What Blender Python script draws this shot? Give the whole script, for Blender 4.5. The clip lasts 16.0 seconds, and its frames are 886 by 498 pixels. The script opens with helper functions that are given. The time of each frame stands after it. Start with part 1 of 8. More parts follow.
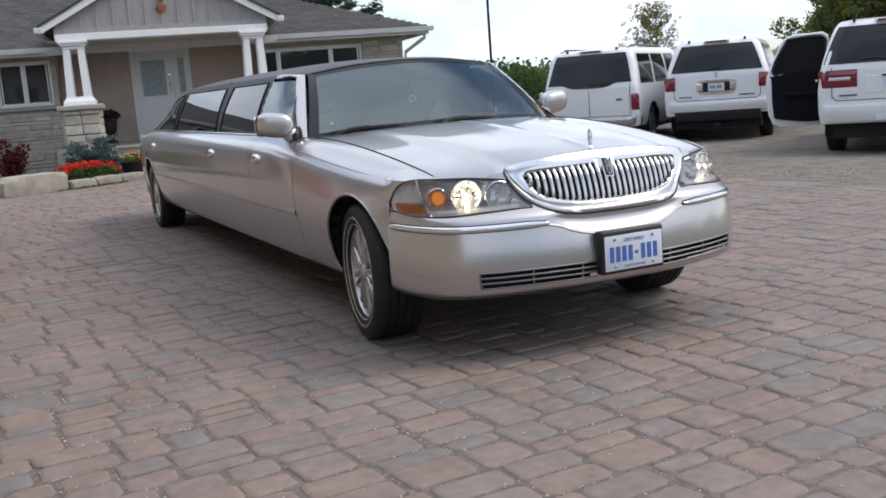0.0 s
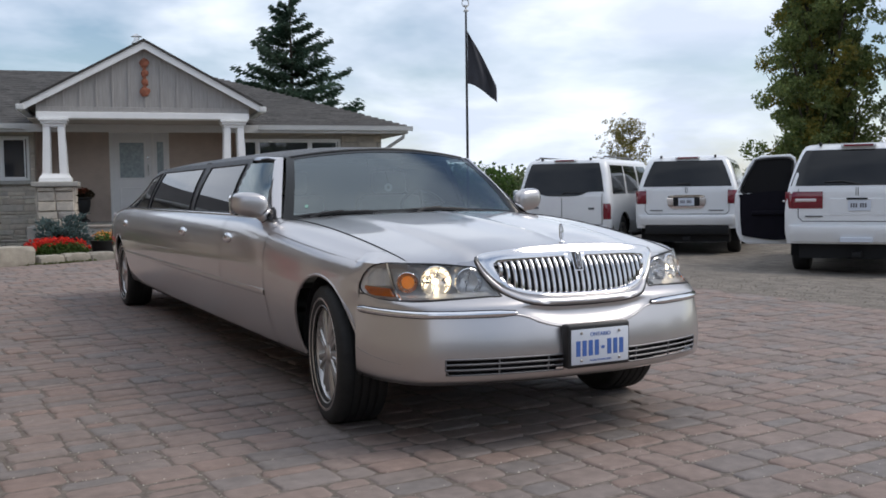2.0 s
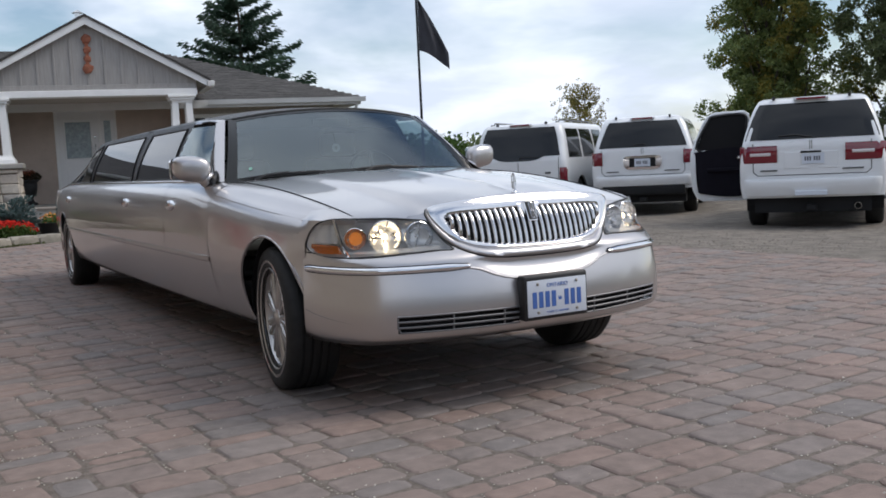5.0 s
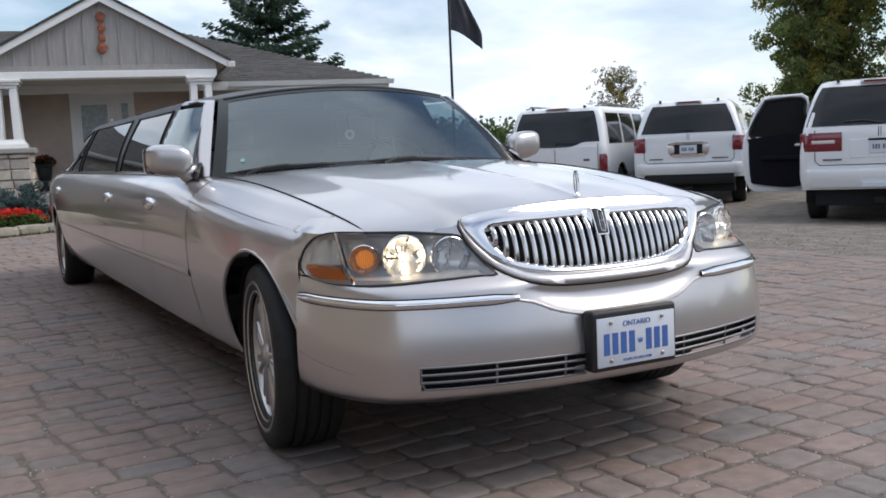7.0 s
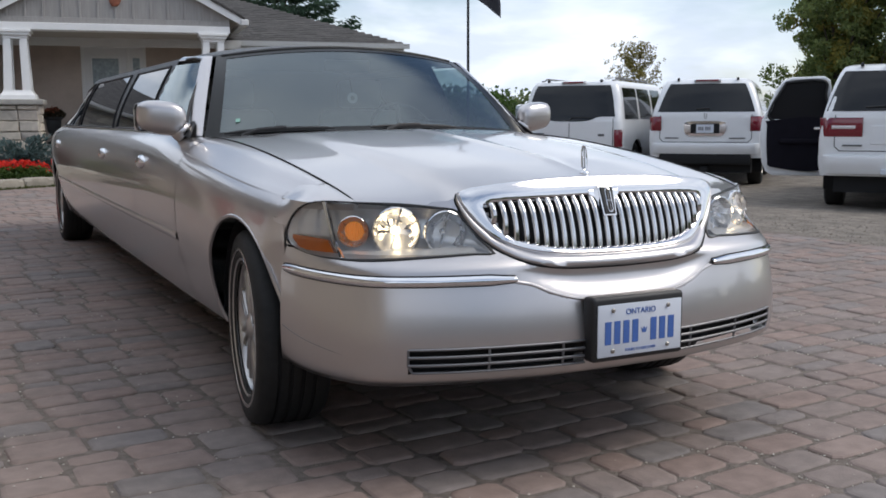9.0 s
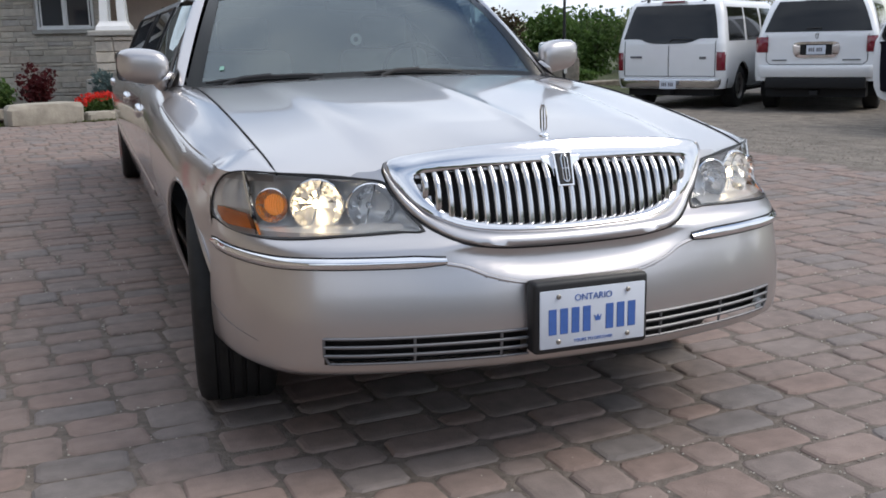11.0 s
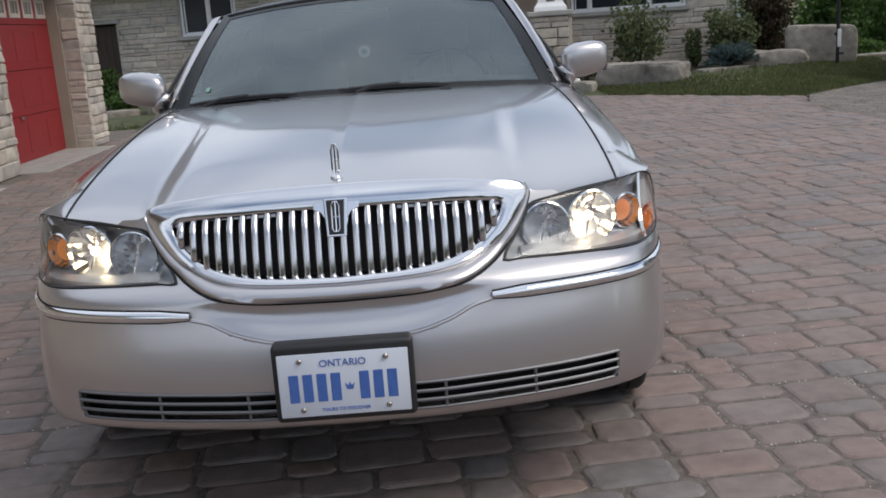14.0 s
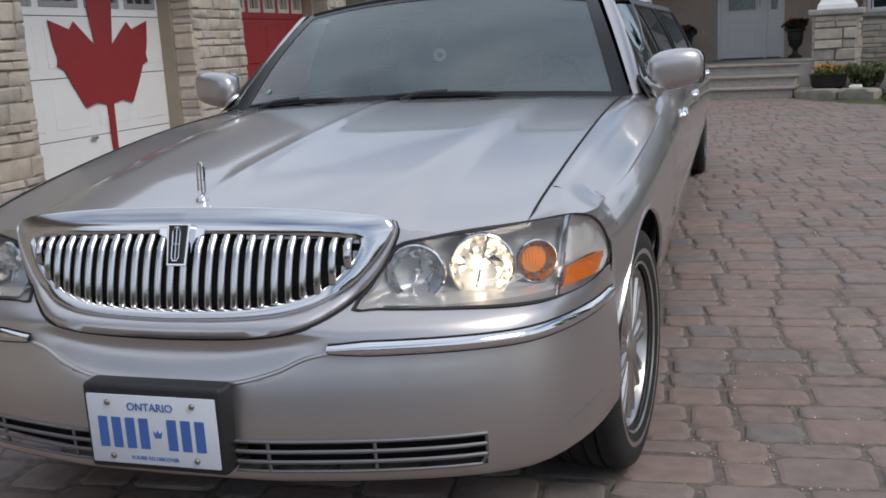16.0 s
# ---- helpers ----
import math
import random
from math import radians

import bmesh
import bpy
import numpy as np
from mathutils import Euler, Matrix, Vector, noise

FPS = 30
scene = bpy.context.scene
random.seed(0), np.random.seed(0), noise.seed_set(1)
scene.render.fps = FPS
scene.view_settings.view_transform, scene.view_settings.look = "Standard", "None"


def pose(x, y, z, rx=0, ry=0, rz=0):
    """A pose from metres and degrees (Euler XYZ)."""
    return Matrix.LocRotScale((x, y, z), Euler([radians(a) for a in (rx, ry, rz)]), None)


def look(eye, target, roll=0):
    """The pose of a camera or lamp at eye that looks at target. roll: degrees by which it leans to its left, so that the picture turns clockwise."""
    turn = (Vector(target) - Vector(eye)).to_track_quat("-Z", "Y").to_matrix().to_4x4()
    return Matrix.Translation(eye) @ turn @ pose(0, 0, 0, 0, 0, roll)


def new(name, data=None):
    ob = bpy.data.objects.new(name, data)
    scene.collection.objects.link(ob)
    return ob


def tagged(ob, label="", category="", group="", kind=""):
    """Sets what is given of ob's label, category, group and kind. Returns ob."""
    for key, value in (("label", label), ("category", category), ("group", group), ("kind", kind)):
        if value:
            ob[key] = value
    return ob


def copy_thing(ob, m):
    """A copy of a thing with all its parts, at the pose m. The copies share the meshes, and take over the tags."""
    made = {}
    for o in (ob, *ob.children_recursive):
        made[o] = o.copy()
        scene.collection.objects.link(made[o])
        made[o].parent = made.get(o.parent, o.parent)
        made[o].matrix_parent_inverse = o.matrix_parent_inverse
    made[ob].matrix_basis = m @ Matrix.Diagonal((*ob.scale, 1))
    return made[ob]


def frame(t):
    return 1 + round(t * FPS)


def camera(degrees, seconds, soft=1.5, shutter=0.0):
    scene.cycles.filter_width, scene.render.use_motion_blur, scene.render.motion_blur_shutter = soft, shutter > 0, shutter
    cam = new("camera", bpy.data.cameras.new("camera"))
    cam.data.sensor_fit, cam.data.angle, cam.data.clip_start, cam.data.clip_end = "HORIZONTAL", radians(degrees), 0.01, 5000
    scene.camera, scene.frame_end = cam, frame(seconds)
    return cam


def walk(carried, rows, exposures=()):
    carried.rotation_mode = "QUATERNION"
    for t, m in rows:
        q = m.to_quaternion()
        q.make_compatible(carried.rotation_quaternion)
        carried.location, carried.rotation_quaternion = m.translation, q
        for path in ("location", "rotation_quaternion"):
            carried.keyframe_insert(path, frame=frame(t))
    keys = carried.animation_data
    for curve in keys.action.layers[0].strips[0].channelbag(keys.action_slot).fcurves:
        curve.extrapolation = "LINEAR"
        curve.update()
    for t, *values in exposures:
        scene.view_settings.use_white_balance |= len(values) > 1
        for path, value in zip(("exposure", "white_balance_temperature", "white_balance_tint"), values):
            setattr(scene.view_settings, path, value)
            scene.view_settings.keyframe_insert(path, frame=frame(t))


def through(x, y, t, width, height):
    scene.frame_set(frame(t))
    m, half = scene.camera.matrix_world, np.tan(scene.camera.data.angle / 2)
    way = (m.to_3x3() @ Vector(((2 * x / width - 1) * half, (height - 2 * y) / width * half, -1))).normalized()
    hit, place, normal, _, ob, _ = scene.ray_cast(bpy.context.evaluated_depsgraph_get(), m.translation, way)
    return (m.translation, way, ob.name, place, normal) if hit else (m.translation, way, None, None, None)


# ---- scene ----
# the camera and its walk
cam = camera(49.0, 16.0, soft=1.7)
PATH = [
    (0, (-2.512, -3.434, 1.197), (-1.678, -1.646, 0.872), -4.3),
    (0.5, (-2.51, -3.453, 1.186), (-1.664, -1.667, 0.881), -3.9),
    (1, (-2.519, -3.453, 1.176), (-1.648, -1.669, 0.929), -2.7),
    (1.5, (-2.519, -3.449, 1.153), (-1.627, -1.669, 0.972), -1.6),
    (2, (-2.52, -3.443, 1.125), (-1.611, -1.666, 1.005), -0.8),
    (2.5, (-2.515, -3.433, 1.101), (-1.597, -1.658, 1.014), -0.5),
    (3, (-2.531, -3.452, 1.082), (-1.605, -1.681, 0.996), -0.7),
    (3.5, (-2.575, -3.543, 1.06), (-1.625, -1.786, 0.955), -1.2),
    (4, (-2.607, -3.552, 1.041), (-1.621, -1.817, 0.914), -1.7),
    (4.5, (-2.533, -3.455, 1.037), (-1.537, -1.727, 0.885), -2.5),
    (5, (-2.408, -3.324, 1.027), (-1.431, -1.588, 0.85), -2.8),
    (7.5, (-1.845, -2.27, 1.062), (-0.933, -0.501, 0.858), -2.3),
    (8, (-1.822, -2.254, 1.058), (-0.902, -0.487, 0.878), -1.7),
    (8.5, (-1.809, -2.243, 1.055), (-0.889, -0.481, 0.832), -0.9),
    (9, (-1.779, -2.238, 1.054), (-0.882, -0.471, 0.786), -0.2),
    (11.5, (-0.942, -2.141, 1.164), (-0.352, -0.281, 0.725), -2.0),
    (12, (-0.690, -2.189, 1.177), (-0.183, -0.304, 0.743), -2.9),
    (12.5, (-0.461, -2.204, 1.212), (-0.069, -0.294, 0.766), -3.5),
    (13, (-0.270, -2.163, 1.211), (0.037, -0.237, 0.770), -3.9),
    (13.5, (-0.059, -2.172, 1.23), (0.131, -0.232, 0.785), -3.9),
    (14, (0.216, -2.147, 1.229), (0.247, -0.197, 0.786), -4.0),
    (14.5, (0.489, -2.043, 1.202), (0.354, -0.093, 0.775), -3.9),
    (15, (0.74, -1.929, 1.202), (0.445, 0.004, 0.783), -3.9),
    (15.5, (0.981, -1.835, 1.196), (0.543, 0.071, 0.781), -3.8),
    (16, (1.152, -1.649, 1.197), (0.581, 0.223, 0.783), -3.2),
]
walk(cam, [(t, look(eye, target, roll)) for t, eye, target, roll in PATH],
     exposures=[(0, .74), (1, .66), (2, .42), (3.5, .23), (4.4, .40), (5, .43), (7.5, .63), (8, .49), (9, .49), (11.5, .67), (12.2, .42), (12.7, .47), (14, .40), (16, .28)])


# daylight under broken cloud
def make_world():
    w = bpy.data.worlds.new("sky")
    scene.world = w
    w.use_nodes = True
    nt = w.node_tree
    nt.nodes.clear()
    out = nt.nodes.new("ShaderNodeOutputWorld")
    bg = nt.nodes.new("ShaderNodeBackground")
    sky = nt.nodes.new("ShaderNodeTexSky")
    sky.sky_type = "NISHITA"
    sky.sun_disc = False
    sky.sun_elevation = radians(42)
    sky.sun_rotation = radians(117)
    sky.altitude = 200
    # cloud layer over the blue: noise on the view direction flattened towards the horizon
    tc = nt.nodes.new("ShaderNodeTexCoord")
    sep = nt.nodes.new("ShaderNodeSeparateXYZ")
    nt.links.new(tc.outputs["Generated"], sep.inputs[0])
    zz = nt.nodes.new("ShaderNodeMath")
    zz.operation = "MAXIMUM"
    zz.inputs[1].default_value = 0.0
    nt.links.new(sep.outputs["Z"], zz.inputs[0])
    za = nt.nodes.new("ShaderNodeMath")
    za.inputs[1].default_value = 0.26
    nt.links.new(zz.outputs[0], za.inputs[0])
    dv = nt.nodes.new("ShaderNodeVectorMath")
    dv.operation = "DIVIDE"
    cmb = nt.nodes.new("ShaderNodeCombineXYZ")
    for i in range(3):
        nt.links.new(za.outputs[0], cmb.inputs[i])
    nt.links.new(tc.outputs["Generated"], dv.inputs[0])
    nt.links.new(cmb.outputs[0], dv.inputs[1])

    def noise_node(scale, detail, rough, offset):
        mp = nt.nodes.new("ShaderNodeMapping")
        mp.inputs["Location"].default_value = offset
        mp.inputs["Scale"].default_value = (1, 1, 0.0)
        nt.links.new(dv.outputs[0], mp.inputs[0])
        n = nt.nodes.new("ShaderNodeTexNoise")
        n.inputs["Scale"].default_value = scale
        n.inputs["Detail"].default_value = detail
        n.inputs["Roughness"].default_value = rough
        n.inputs["Distortion"].default_value = 0.25
        nt.links.new(mp.outputs[0], n.inputs["Vector"])
        return n

    cover = noise_node(0.75, 6, 0.55, (3.1, 1.7, 0))
    ramp = nt.nodes.new("ShaderNodeValToRGB")
    ramp.color_ramp.elements[0].position, ramp.color_ramp.elements[1].position = 0.37, 0.53
    nt.links.new(cover.outputs[0], ramp.inputs[0])
    shade = noise_node(2.6, 6, 0.5, (2.3, 9.2, 0))
    sramp = nt.nodes.new("ShaderNodeValToRGB")
    e = sramp.color_ramp.elements
    e[0].position, e[0].color = 0.38, (5.9, 6.6, 7.95, 1)
    e[1].position, e[1].color = 0.61, (7.9, 8.5, 9.55, 1)
    nt.links.new(shade.outputs[0], sramp.inputs[0])
    mix = nt.nodes.new("ShaderNodeMix")
    mix.data_type = "RGBA"
    gain = nt.nodes.new("ShaderNodeVectorMath")
    gain.operation = "SCALE"
    gain.inputs["Scale"].default_value = 1.0
    nt.links.new(sky.outputs[0], gain.inputs[0])
    nt.links.new(ramp.outputs[0], mix.inputs["Factor"])
    nt.links.new(gain.outputs[0], mix.inputs[6])
    nt.links.new(sramp.outputs[0], mix.inputs[7])
    nt.links.new(mix.outputs[2], bg.inputs[0])
    bg.inputs[1].default_value = 0.096
    nt.links.new(bg.outputs[0], out.inputs[0])


make_world()
sun_data = bpy.data.lights.new("sun", "SUN")
sun_data.energy = 1.25
sun_data.angle = radians(28)
sun_data.color = (1.0, 0.93, 0.84)
sun = new("sun", sun_data)
sun.matrix_world = look((18, -9, 22), (0, 0, 0))
scene.view_settings.exposure = 0.3


# materials
def mat(name, color, rough=0.6, metal=0.0, var=0.0, scale=8.0, bump=0.0, bump_scale=60.0, coat=0.0, color2=None, spec=0.5,
        detail=6.0, obj_random=0.0, island_random=0.0, rough_var=0.0, stretch=(1, 1, 1)):
    m = bpy.data.materials.new(name)
    m.use_nodes = True
    nt = m.node_tree
    b = nt.nodes["Principled BSDF"]
    b.inputs["Roughness"].default_value = rough
    b.inputs["Metallic"].default_value = metal
    b.inputs["Coat Weight"].default_value = coat
    b.inputs["Coat Roughness"].default_value = 0.06
    b.inputs["Specular IOR Level"].default_value = spec
    b.inputs["Base Color"].default_value = (*color, 1)
    tc = nt.nodes.new("ShaderNodeTexCoord")
    mp = nt.nodes.new("ShaderNodeMapping")
    mp.inputs["Scale"].default_value = stretch
    nt.links.new(tc.outputs["Object"], mp.inputs[0])
    last = None
    if var or color2:
        n = nt.nodes.new("ShaderNodeTexNoise")
        n.inputs["Scale"].default_value = scale
        n.inputs["Detail"].default_value = detail
        n.inputs["Roughness"].default_value = 0.6
        nt.links.new(mp.outputs[0], n.inputs["Vector"])
        r = nt.nodes.new("ShaderNodeValToRGB")
        a = color if color2 is None else color
        c2 = color2 if color2 is not None else color
        r.color_ramp.elements[0].position, r.color_ramp.elements[1].position = 0.3, 0.7
        r.color_ramp.elements[0].color = (*[max(0, c * (1 - var)) for c in a], 1)
        r.color_ramp.elements[1].color = (*[min(1, c * (1 + var)) for c in c2], 1)
        nt.links.new(n.outputs[0], r.inputs[0])
        last = r.outputs[0]
        if rough_var:
            ma = nt.nodes.new("ShaderNodeMapRange")
            ma.inputs["To Min"].default_value = max(0.02, rough - rough_var)
            ma.inputs["To Max"].default_value = min(1, rough + rough_var)
            nt.links.new(n.outputs[0], ma.inputs[0])
            nt.links.new(ma.outputs[0], b.inputs["Roughness"])
    for amount, node, socket in ((obj_random, "ShaderNodeObjectInfo", "Random"), (island_random, "ShaderNodeNewGeometry", "Random Per Island")):
        if amount:
            oi = nt.nodes.new(node)
            mr = nt.nodes.new("ShaderNodeMapRange")
            mr.inputs["To Min"].default_value, mr.inputs["To Max"].default_value = 1 - amount, 1 + amount
            nt.links.new(oi.outputs[socket], mr.inputs[0])
            sc = nt.nodes.new("ShaderNodeVectorMath")
            sc.operation = "SCALE"
            if last is None:
                sc.inputs[0].default_value = color
            else:
                nt.links.new(last, sc.inputs[0])
            nt.links.new(mr.outputs[0], sc.inputs["Scale"])
            last = sc.outputs[0]
    if last is not None:
        nt.links.new(last, b.inputs["Base Color"])
    if bump:
        bn = nt.nodes.new("ShaderNodeTexNoise")
        bn.inputs["Scale"].default_value = bump_scale
        bn.inputs["Detail"].default_value = 5
        nt.links.new(mp.outputs[0], bn.inputs["Vector"])
        bp = nt.nodes.new("ShaderNodeBump")
        bp.inputs["Strength"].default_value = bump
        bp.inputs["Distance"].default_value = 0.02
        nt.links.new(bn.outputs[0], bp.inputs["Height"])
        nt.links.new(bp.outputs[0], b.inputs["Normal"])
    return m


PAINT = mat("silver_paint", (0.535, 0.512, 0.51), rough=0.33, metal=0.95, var=0.03, scale=900, coat=1.0, bump=0.006, bump_scale=1800)
CHROME = mat("chrome", (0.79, 0.79, 0.80), rough=0.05, metal=1.0)
SURROUND = mat("polished_surround", (0.70, 0.70, 0.71), rough=0.11, metal=1.0)
SATIN = mat("satin_metal", (0.62, 0.62, 0.62), rough=0.22, metal=1.0)
BLACK = mat("black_plastic", (0.014, 0.014, 0.015), rough=0.5, var=0.2, scale=40, bump=0.05, bump_scale=300)
DARK = mat("dark_void", (0.006, 0.006, 0.007), rough=0.8)
VINYL = mat("black_vinyl", (0.024, 0.025, 0.027), rough=0.42, var=0.15, scale=30, bump=0.25, bump_scale=700)
RUBBER = mat("tyre_rubber", (0.013, 0.013, 0.013), rough=0.75, var=0.3, scale=25, bump=0.1, bump_scale=200)
ALLOY = mat("wheel_alloy", (0.50, 0.49, 0.48), rough=0.3, metal=0.9, var=0.05, scale=30)
TINT = mat("tinted_glass", (0.012, 0.016, 0.024), rough=0.015, spec=0.55)
WPAINT = mat("white_paint", (0.78, 0.79, 0.8), rough=0.3, coat=0.7, var=0.02, scale=3)
WHITE = mat("white_trim", (0.8, 0.8, 0.79), rough=0.5, var=0.04, scale=4, bump=0.03, bump_scale=80)
WALL = mat("beige_stucco", (0.48, 0.395, 0.335), rough=0.9, var=0.10, scale=3, bump=0.2, bump_scale=120)
GABLE = mat("grey_boards", (0.33, 0.315, 0.30), rough=0.75, var=0.12, scale=5, bump=0.1, bump_scale=60, stretch=(6, 6, 0.6))
ROOF = mat("asphalt_shingle", (0.062, 0.058, 0.055), rough=0.95, var=0.3, scale=14, bump=0.4, bump_scale=150, island_random=0.25)
MORTAR = mat("mortar", (0.40, 0.37, 0.33), rough=0.95, var=0.15, scale=20, bump=0.3, bump_scale=120)
JOINT = mat("joint_sand", (0.165, 0.138, 0.118), rough=1.0, var=0.35, scale=30, bump=0.5, bump_scale=150)
ASPHALT = mat("asphalt", (0.155, 0.136, 0.118), rough=0.9, var=0.3, scale=1.6, detail=12, bump=0.6, bump_scale=160)
GRASS = mat("lawn", (0.075, 0.085, 0.036), rough=0.95, var=0.4, scale=4, bump=0.8, bump_scale=90)
RED = mat("red_door_paint", (0.27, 0.020, 0.023), rough=0.45, var=0.06, scale=4, bump=0.03, bump_scale=50)
DOORW = mat("white_door_paint", (0.78, 0.78, 0.78), rough=0.4, var=0.03, scale=3)
SOIL = mat("soil", (0.06, 0.045, 0.033), rough=1.0, var=0.4, scale=12, bump=0.6, bump_scale=40)
CONCRETE = mat("concrete", (0.36, 0.345, 0.315), rough=0.9, var=0.15, scale=4, bump=0.25, bump_scale=60)


# mesh helpers
def lerp(a, b, t):
    return a + (b - a) * t


def drange(a, b, n):
    return [a + (b - a) * i / (n - 1) for i in range(n)]


def part(name, bm, material, parent=None, label="", smooth=False, angle=35):
    me = bpy.data.meshes.new(name)
    bm.normal_update()
    bm.to_mesh(me)
    bm.free()
    mats = material if isinstance(material, (list, tuple)) else [material]
    for m in mats:
        me.materials.append(m)
    if smooth:
        for p in me.polygons:
            p.use_smooth = True
        if angle:
            me.set_sharp_from_angle(angle=radians(angle))
    ob = new(name, me)
    if parent is not None:
        ob.parent = parent
    if label:
        ob["label"] = label
    return ob


def thing(name, label, category, loc=(0, 0, 0), rz=0.0, group="", kind=""):
    e = new(name)
    e.matrix_basis = pose(*loc, 0, 0, rz)
    return tagged(e, label, category, group, kind)


def add_box(bm, x0, x1, y0, y1, z0, z1, bevel=0.0, seg=1):
    r = bmesh.ops.create_cube(bm, size=1.0)
    vs = r["verts"]
    for v in vs:
        v.co = Vector(((x0 + x1) / 2 + v.co.x * (x1 - x0), (y0 + y1) / 2 + v.co.y * (y1 - y0), (z0 + z1) / 2 + v.co.z * (z1 - z0)))
    if bevel:
        es = list({e for v in vs for e in v.link_edges})
        bmesh.ops.bevel(bm, geom=es, offset=bevel, segments=seg, affect="EDGES", profile=0.5)
    return vs


def box_bm(*a, **k):
    bm = bmesh.new()
    add_box(bm, *a, **k)
    return bm


def add_prism(bm, outline, a, b, axis="y"):
    """An outline in two axes pushed from a to b along the third."""
    def at(p, q, w):
        return {"y": (p, w, q), "x": (w, p, q), "z": (p, q, w)}[axis]
    lo = [bm.verts.new(at(p, q, a)) for p, q in outline]
    hi = [bm.verts.new(at(p, q, b)) for p, q in outline]
    n = len(outline)
    fs = [bm.faces.new(lo[::-1]), bm.faces.new(hi)]
    for i in range(n):
        fs.append(bm.faces.new((lo[i], lo[(i + 1) % n], hi[(i + 1) % n], hi[i])))
    bmesh.ops.recalc_face_normals(bm, faces=fs)
    return lo + hi


def prism_bm(outline, a, b, axis="y"):
    bm = bmesh.new()
    add_prism(bm, outline, a, b, axis)
    return bm


def grid_bm(rows, mirror=False, closed=False):
    """A sheet from rows of points."""
    bm = bmesh.new()
    for sgn in ((1, -1) if mirror else (1,)):
        vs = [[bm.verts.new((p[0] * sgn, p[1], p[2])) for p in r] for r in rows]
        n = len(rows[0])
        for i in range(len(rows) - 1):
            for j in range(n if closed else n - 1):
                q = [vs[i][j], vs[i][(j + 1) % n], vs[i + 1][(j + 1) % n], vs[i + 1][j]]
                if sgn < 0:
                    q.reverse()
                try:
                    bm.faces.new(q)
                except ValueError:
                    pass
    bmesh.ops.remove_doubles(bm, verts=bm.verts, dist=0.0002)
    return bm


def add_tube(bm, pts, r, seg=8, cap=True):
    """A round bar along points; r is one radius or one for each point."""
    pts = [Vector(p) for p in pts]
    rs = r if isinstance(r, (list, tuple)) else [r] * len(pts)
    rings = []
    for i, p in enumerate(pts):
        d = (pts[min(i + 1, len(pts) - 1)] - pts[max(i - 1, 0)]).normalized()
        a = d.orthogonal().normalized() if i == 0 else (a - d * a.dot(d)).normalized()
        b = d.cross(a)
        rings.append([bm.verts.new(p + (a * math.cos(2 * math.pi * k / seg) + b * math.sin(2 * math.pi * k / seg)) * rs[i]) for k in range(seg)])
    for i in range(len(rings) - 1):
        for k in range(seg):
            bm.faces.new((rings[i][k], rings[i][(k + 1) % seg], rings[i + 1][(k + 1) % seg], rings[i + 1][k]))
    if cap:
        bm.faces.new(rings[0][::-1])
        bm.faces.new(rings[-1])


def tube_bm(pts, r, seg=8):
    bm = bmesh.new()
    add_tube(bm, pts, r, seg)
    return bm


def add_lathe(bm, prof, centre=(0, 0, 0), axis="z", seg=32, cap_under=0.0):
    """Radius, height pairs turned round an axis."""
    rings = []
    for r, h in prof:
        ring = []
        for k in range(seg):
            a = 2 * math.pi * k / seg
            c, s = r * math.cos(a), r * math.sin(a)
            co = (c, s, h) if axis == "z" else (h, c, s) if axis == "x" else (c, h, s)
            ring.append(bm.verts.new(Vector(co) + Vector(centre)))
        rings.append(ring)
    fs = []
    for i in range(len(rings) - 1):
        for k in range(seg):
            fs.append(bm.faces.new((rings[i][k], rings[i][(k + 1) % seg], rings[i + 1][(k + 1) % seg], rings[i + 1][k])))
    for ring, (r, h) in ((rings[0], prof[0]), (rings[-1], prof[-1])):
        if 0 < r < cap_under:
            fs.append(bm.faces.new(ring))
    bmesh.ops.recalc_face_normals(bm, faces=fs)


def lathe_bm(prof, centre=(0, 0, 0), axis="z", seg=32, cap_under=0.0):
    bm = bmesh.new()
    add_lathe(bm, prof, centre, axis, seg, cap_under)
    bmesh.ops.remove_doubles(bm, verts=bm.verts, dist=.00005)
    return bm


def spline(keys, t):
    """Smooth value between (t, value) keys (monotone-ish cubic)."""
    if t <= keys[0][0]:
        return keys[0][1]
    if t >= keys[-1][0]:
        return keys[-1][1]
    for i in range(len(keys) - 1):
        t0, v0 = keys[i]
        t1, v1 = keys[i + 1]
        if t0 <= t <= t1:
            m = (v1 - v0) / (t1 - t0)

            def slope(k):
                if k <= 0 or k >= len(keys) - 1:
                    return m
                a = (keys[k][1] - keys[k - 1][1]) / (keys[k][0] - keys[k - 1][0])
                b = (keys[k + 1][1] - keys[k][1]) / (keys[k + 1][0] - keys[k][0])
                if a * b <= 0:
                    return 0.0
                return 2 * a * b / (a + b)
            h = t1 - t0
            u = (t - t0) / h
            m0, m1 = slope(i), slope(i + 1)
            return (v0 * (1 + 2 * u) * (1 - u) ** 2 + m0 * h * u * (1 - u) ** 2 + v1 * u * u * (3 - 2 * u) + m1 * h * u * u * (u - 1))
    return keys[-1][1]


# ground sheets, drive and lawn
HOUSE = pose(1.13, 16.66, 0, 0, 0, -9.27)


def structure(name, label, category, m=None):
    e = new(name)
    e.matrix_basis = m if m is not None else Matrix.Identity(4)
    return tagged(e, label, category, kind="structure")


def sheet_bm(outline, z):
    bm = bmesh.new()
    bm.faces.new([bm.verts.new((x, y, z)) for x, y in outline])
    bmesh.ops.recalc_face_normals(bm, faces=bm.faces)
    if bm.faces[:][0].normal.z < 0:
        bmesh.ops.reverse_faces(bm, faces=bm.faces)
    return bm


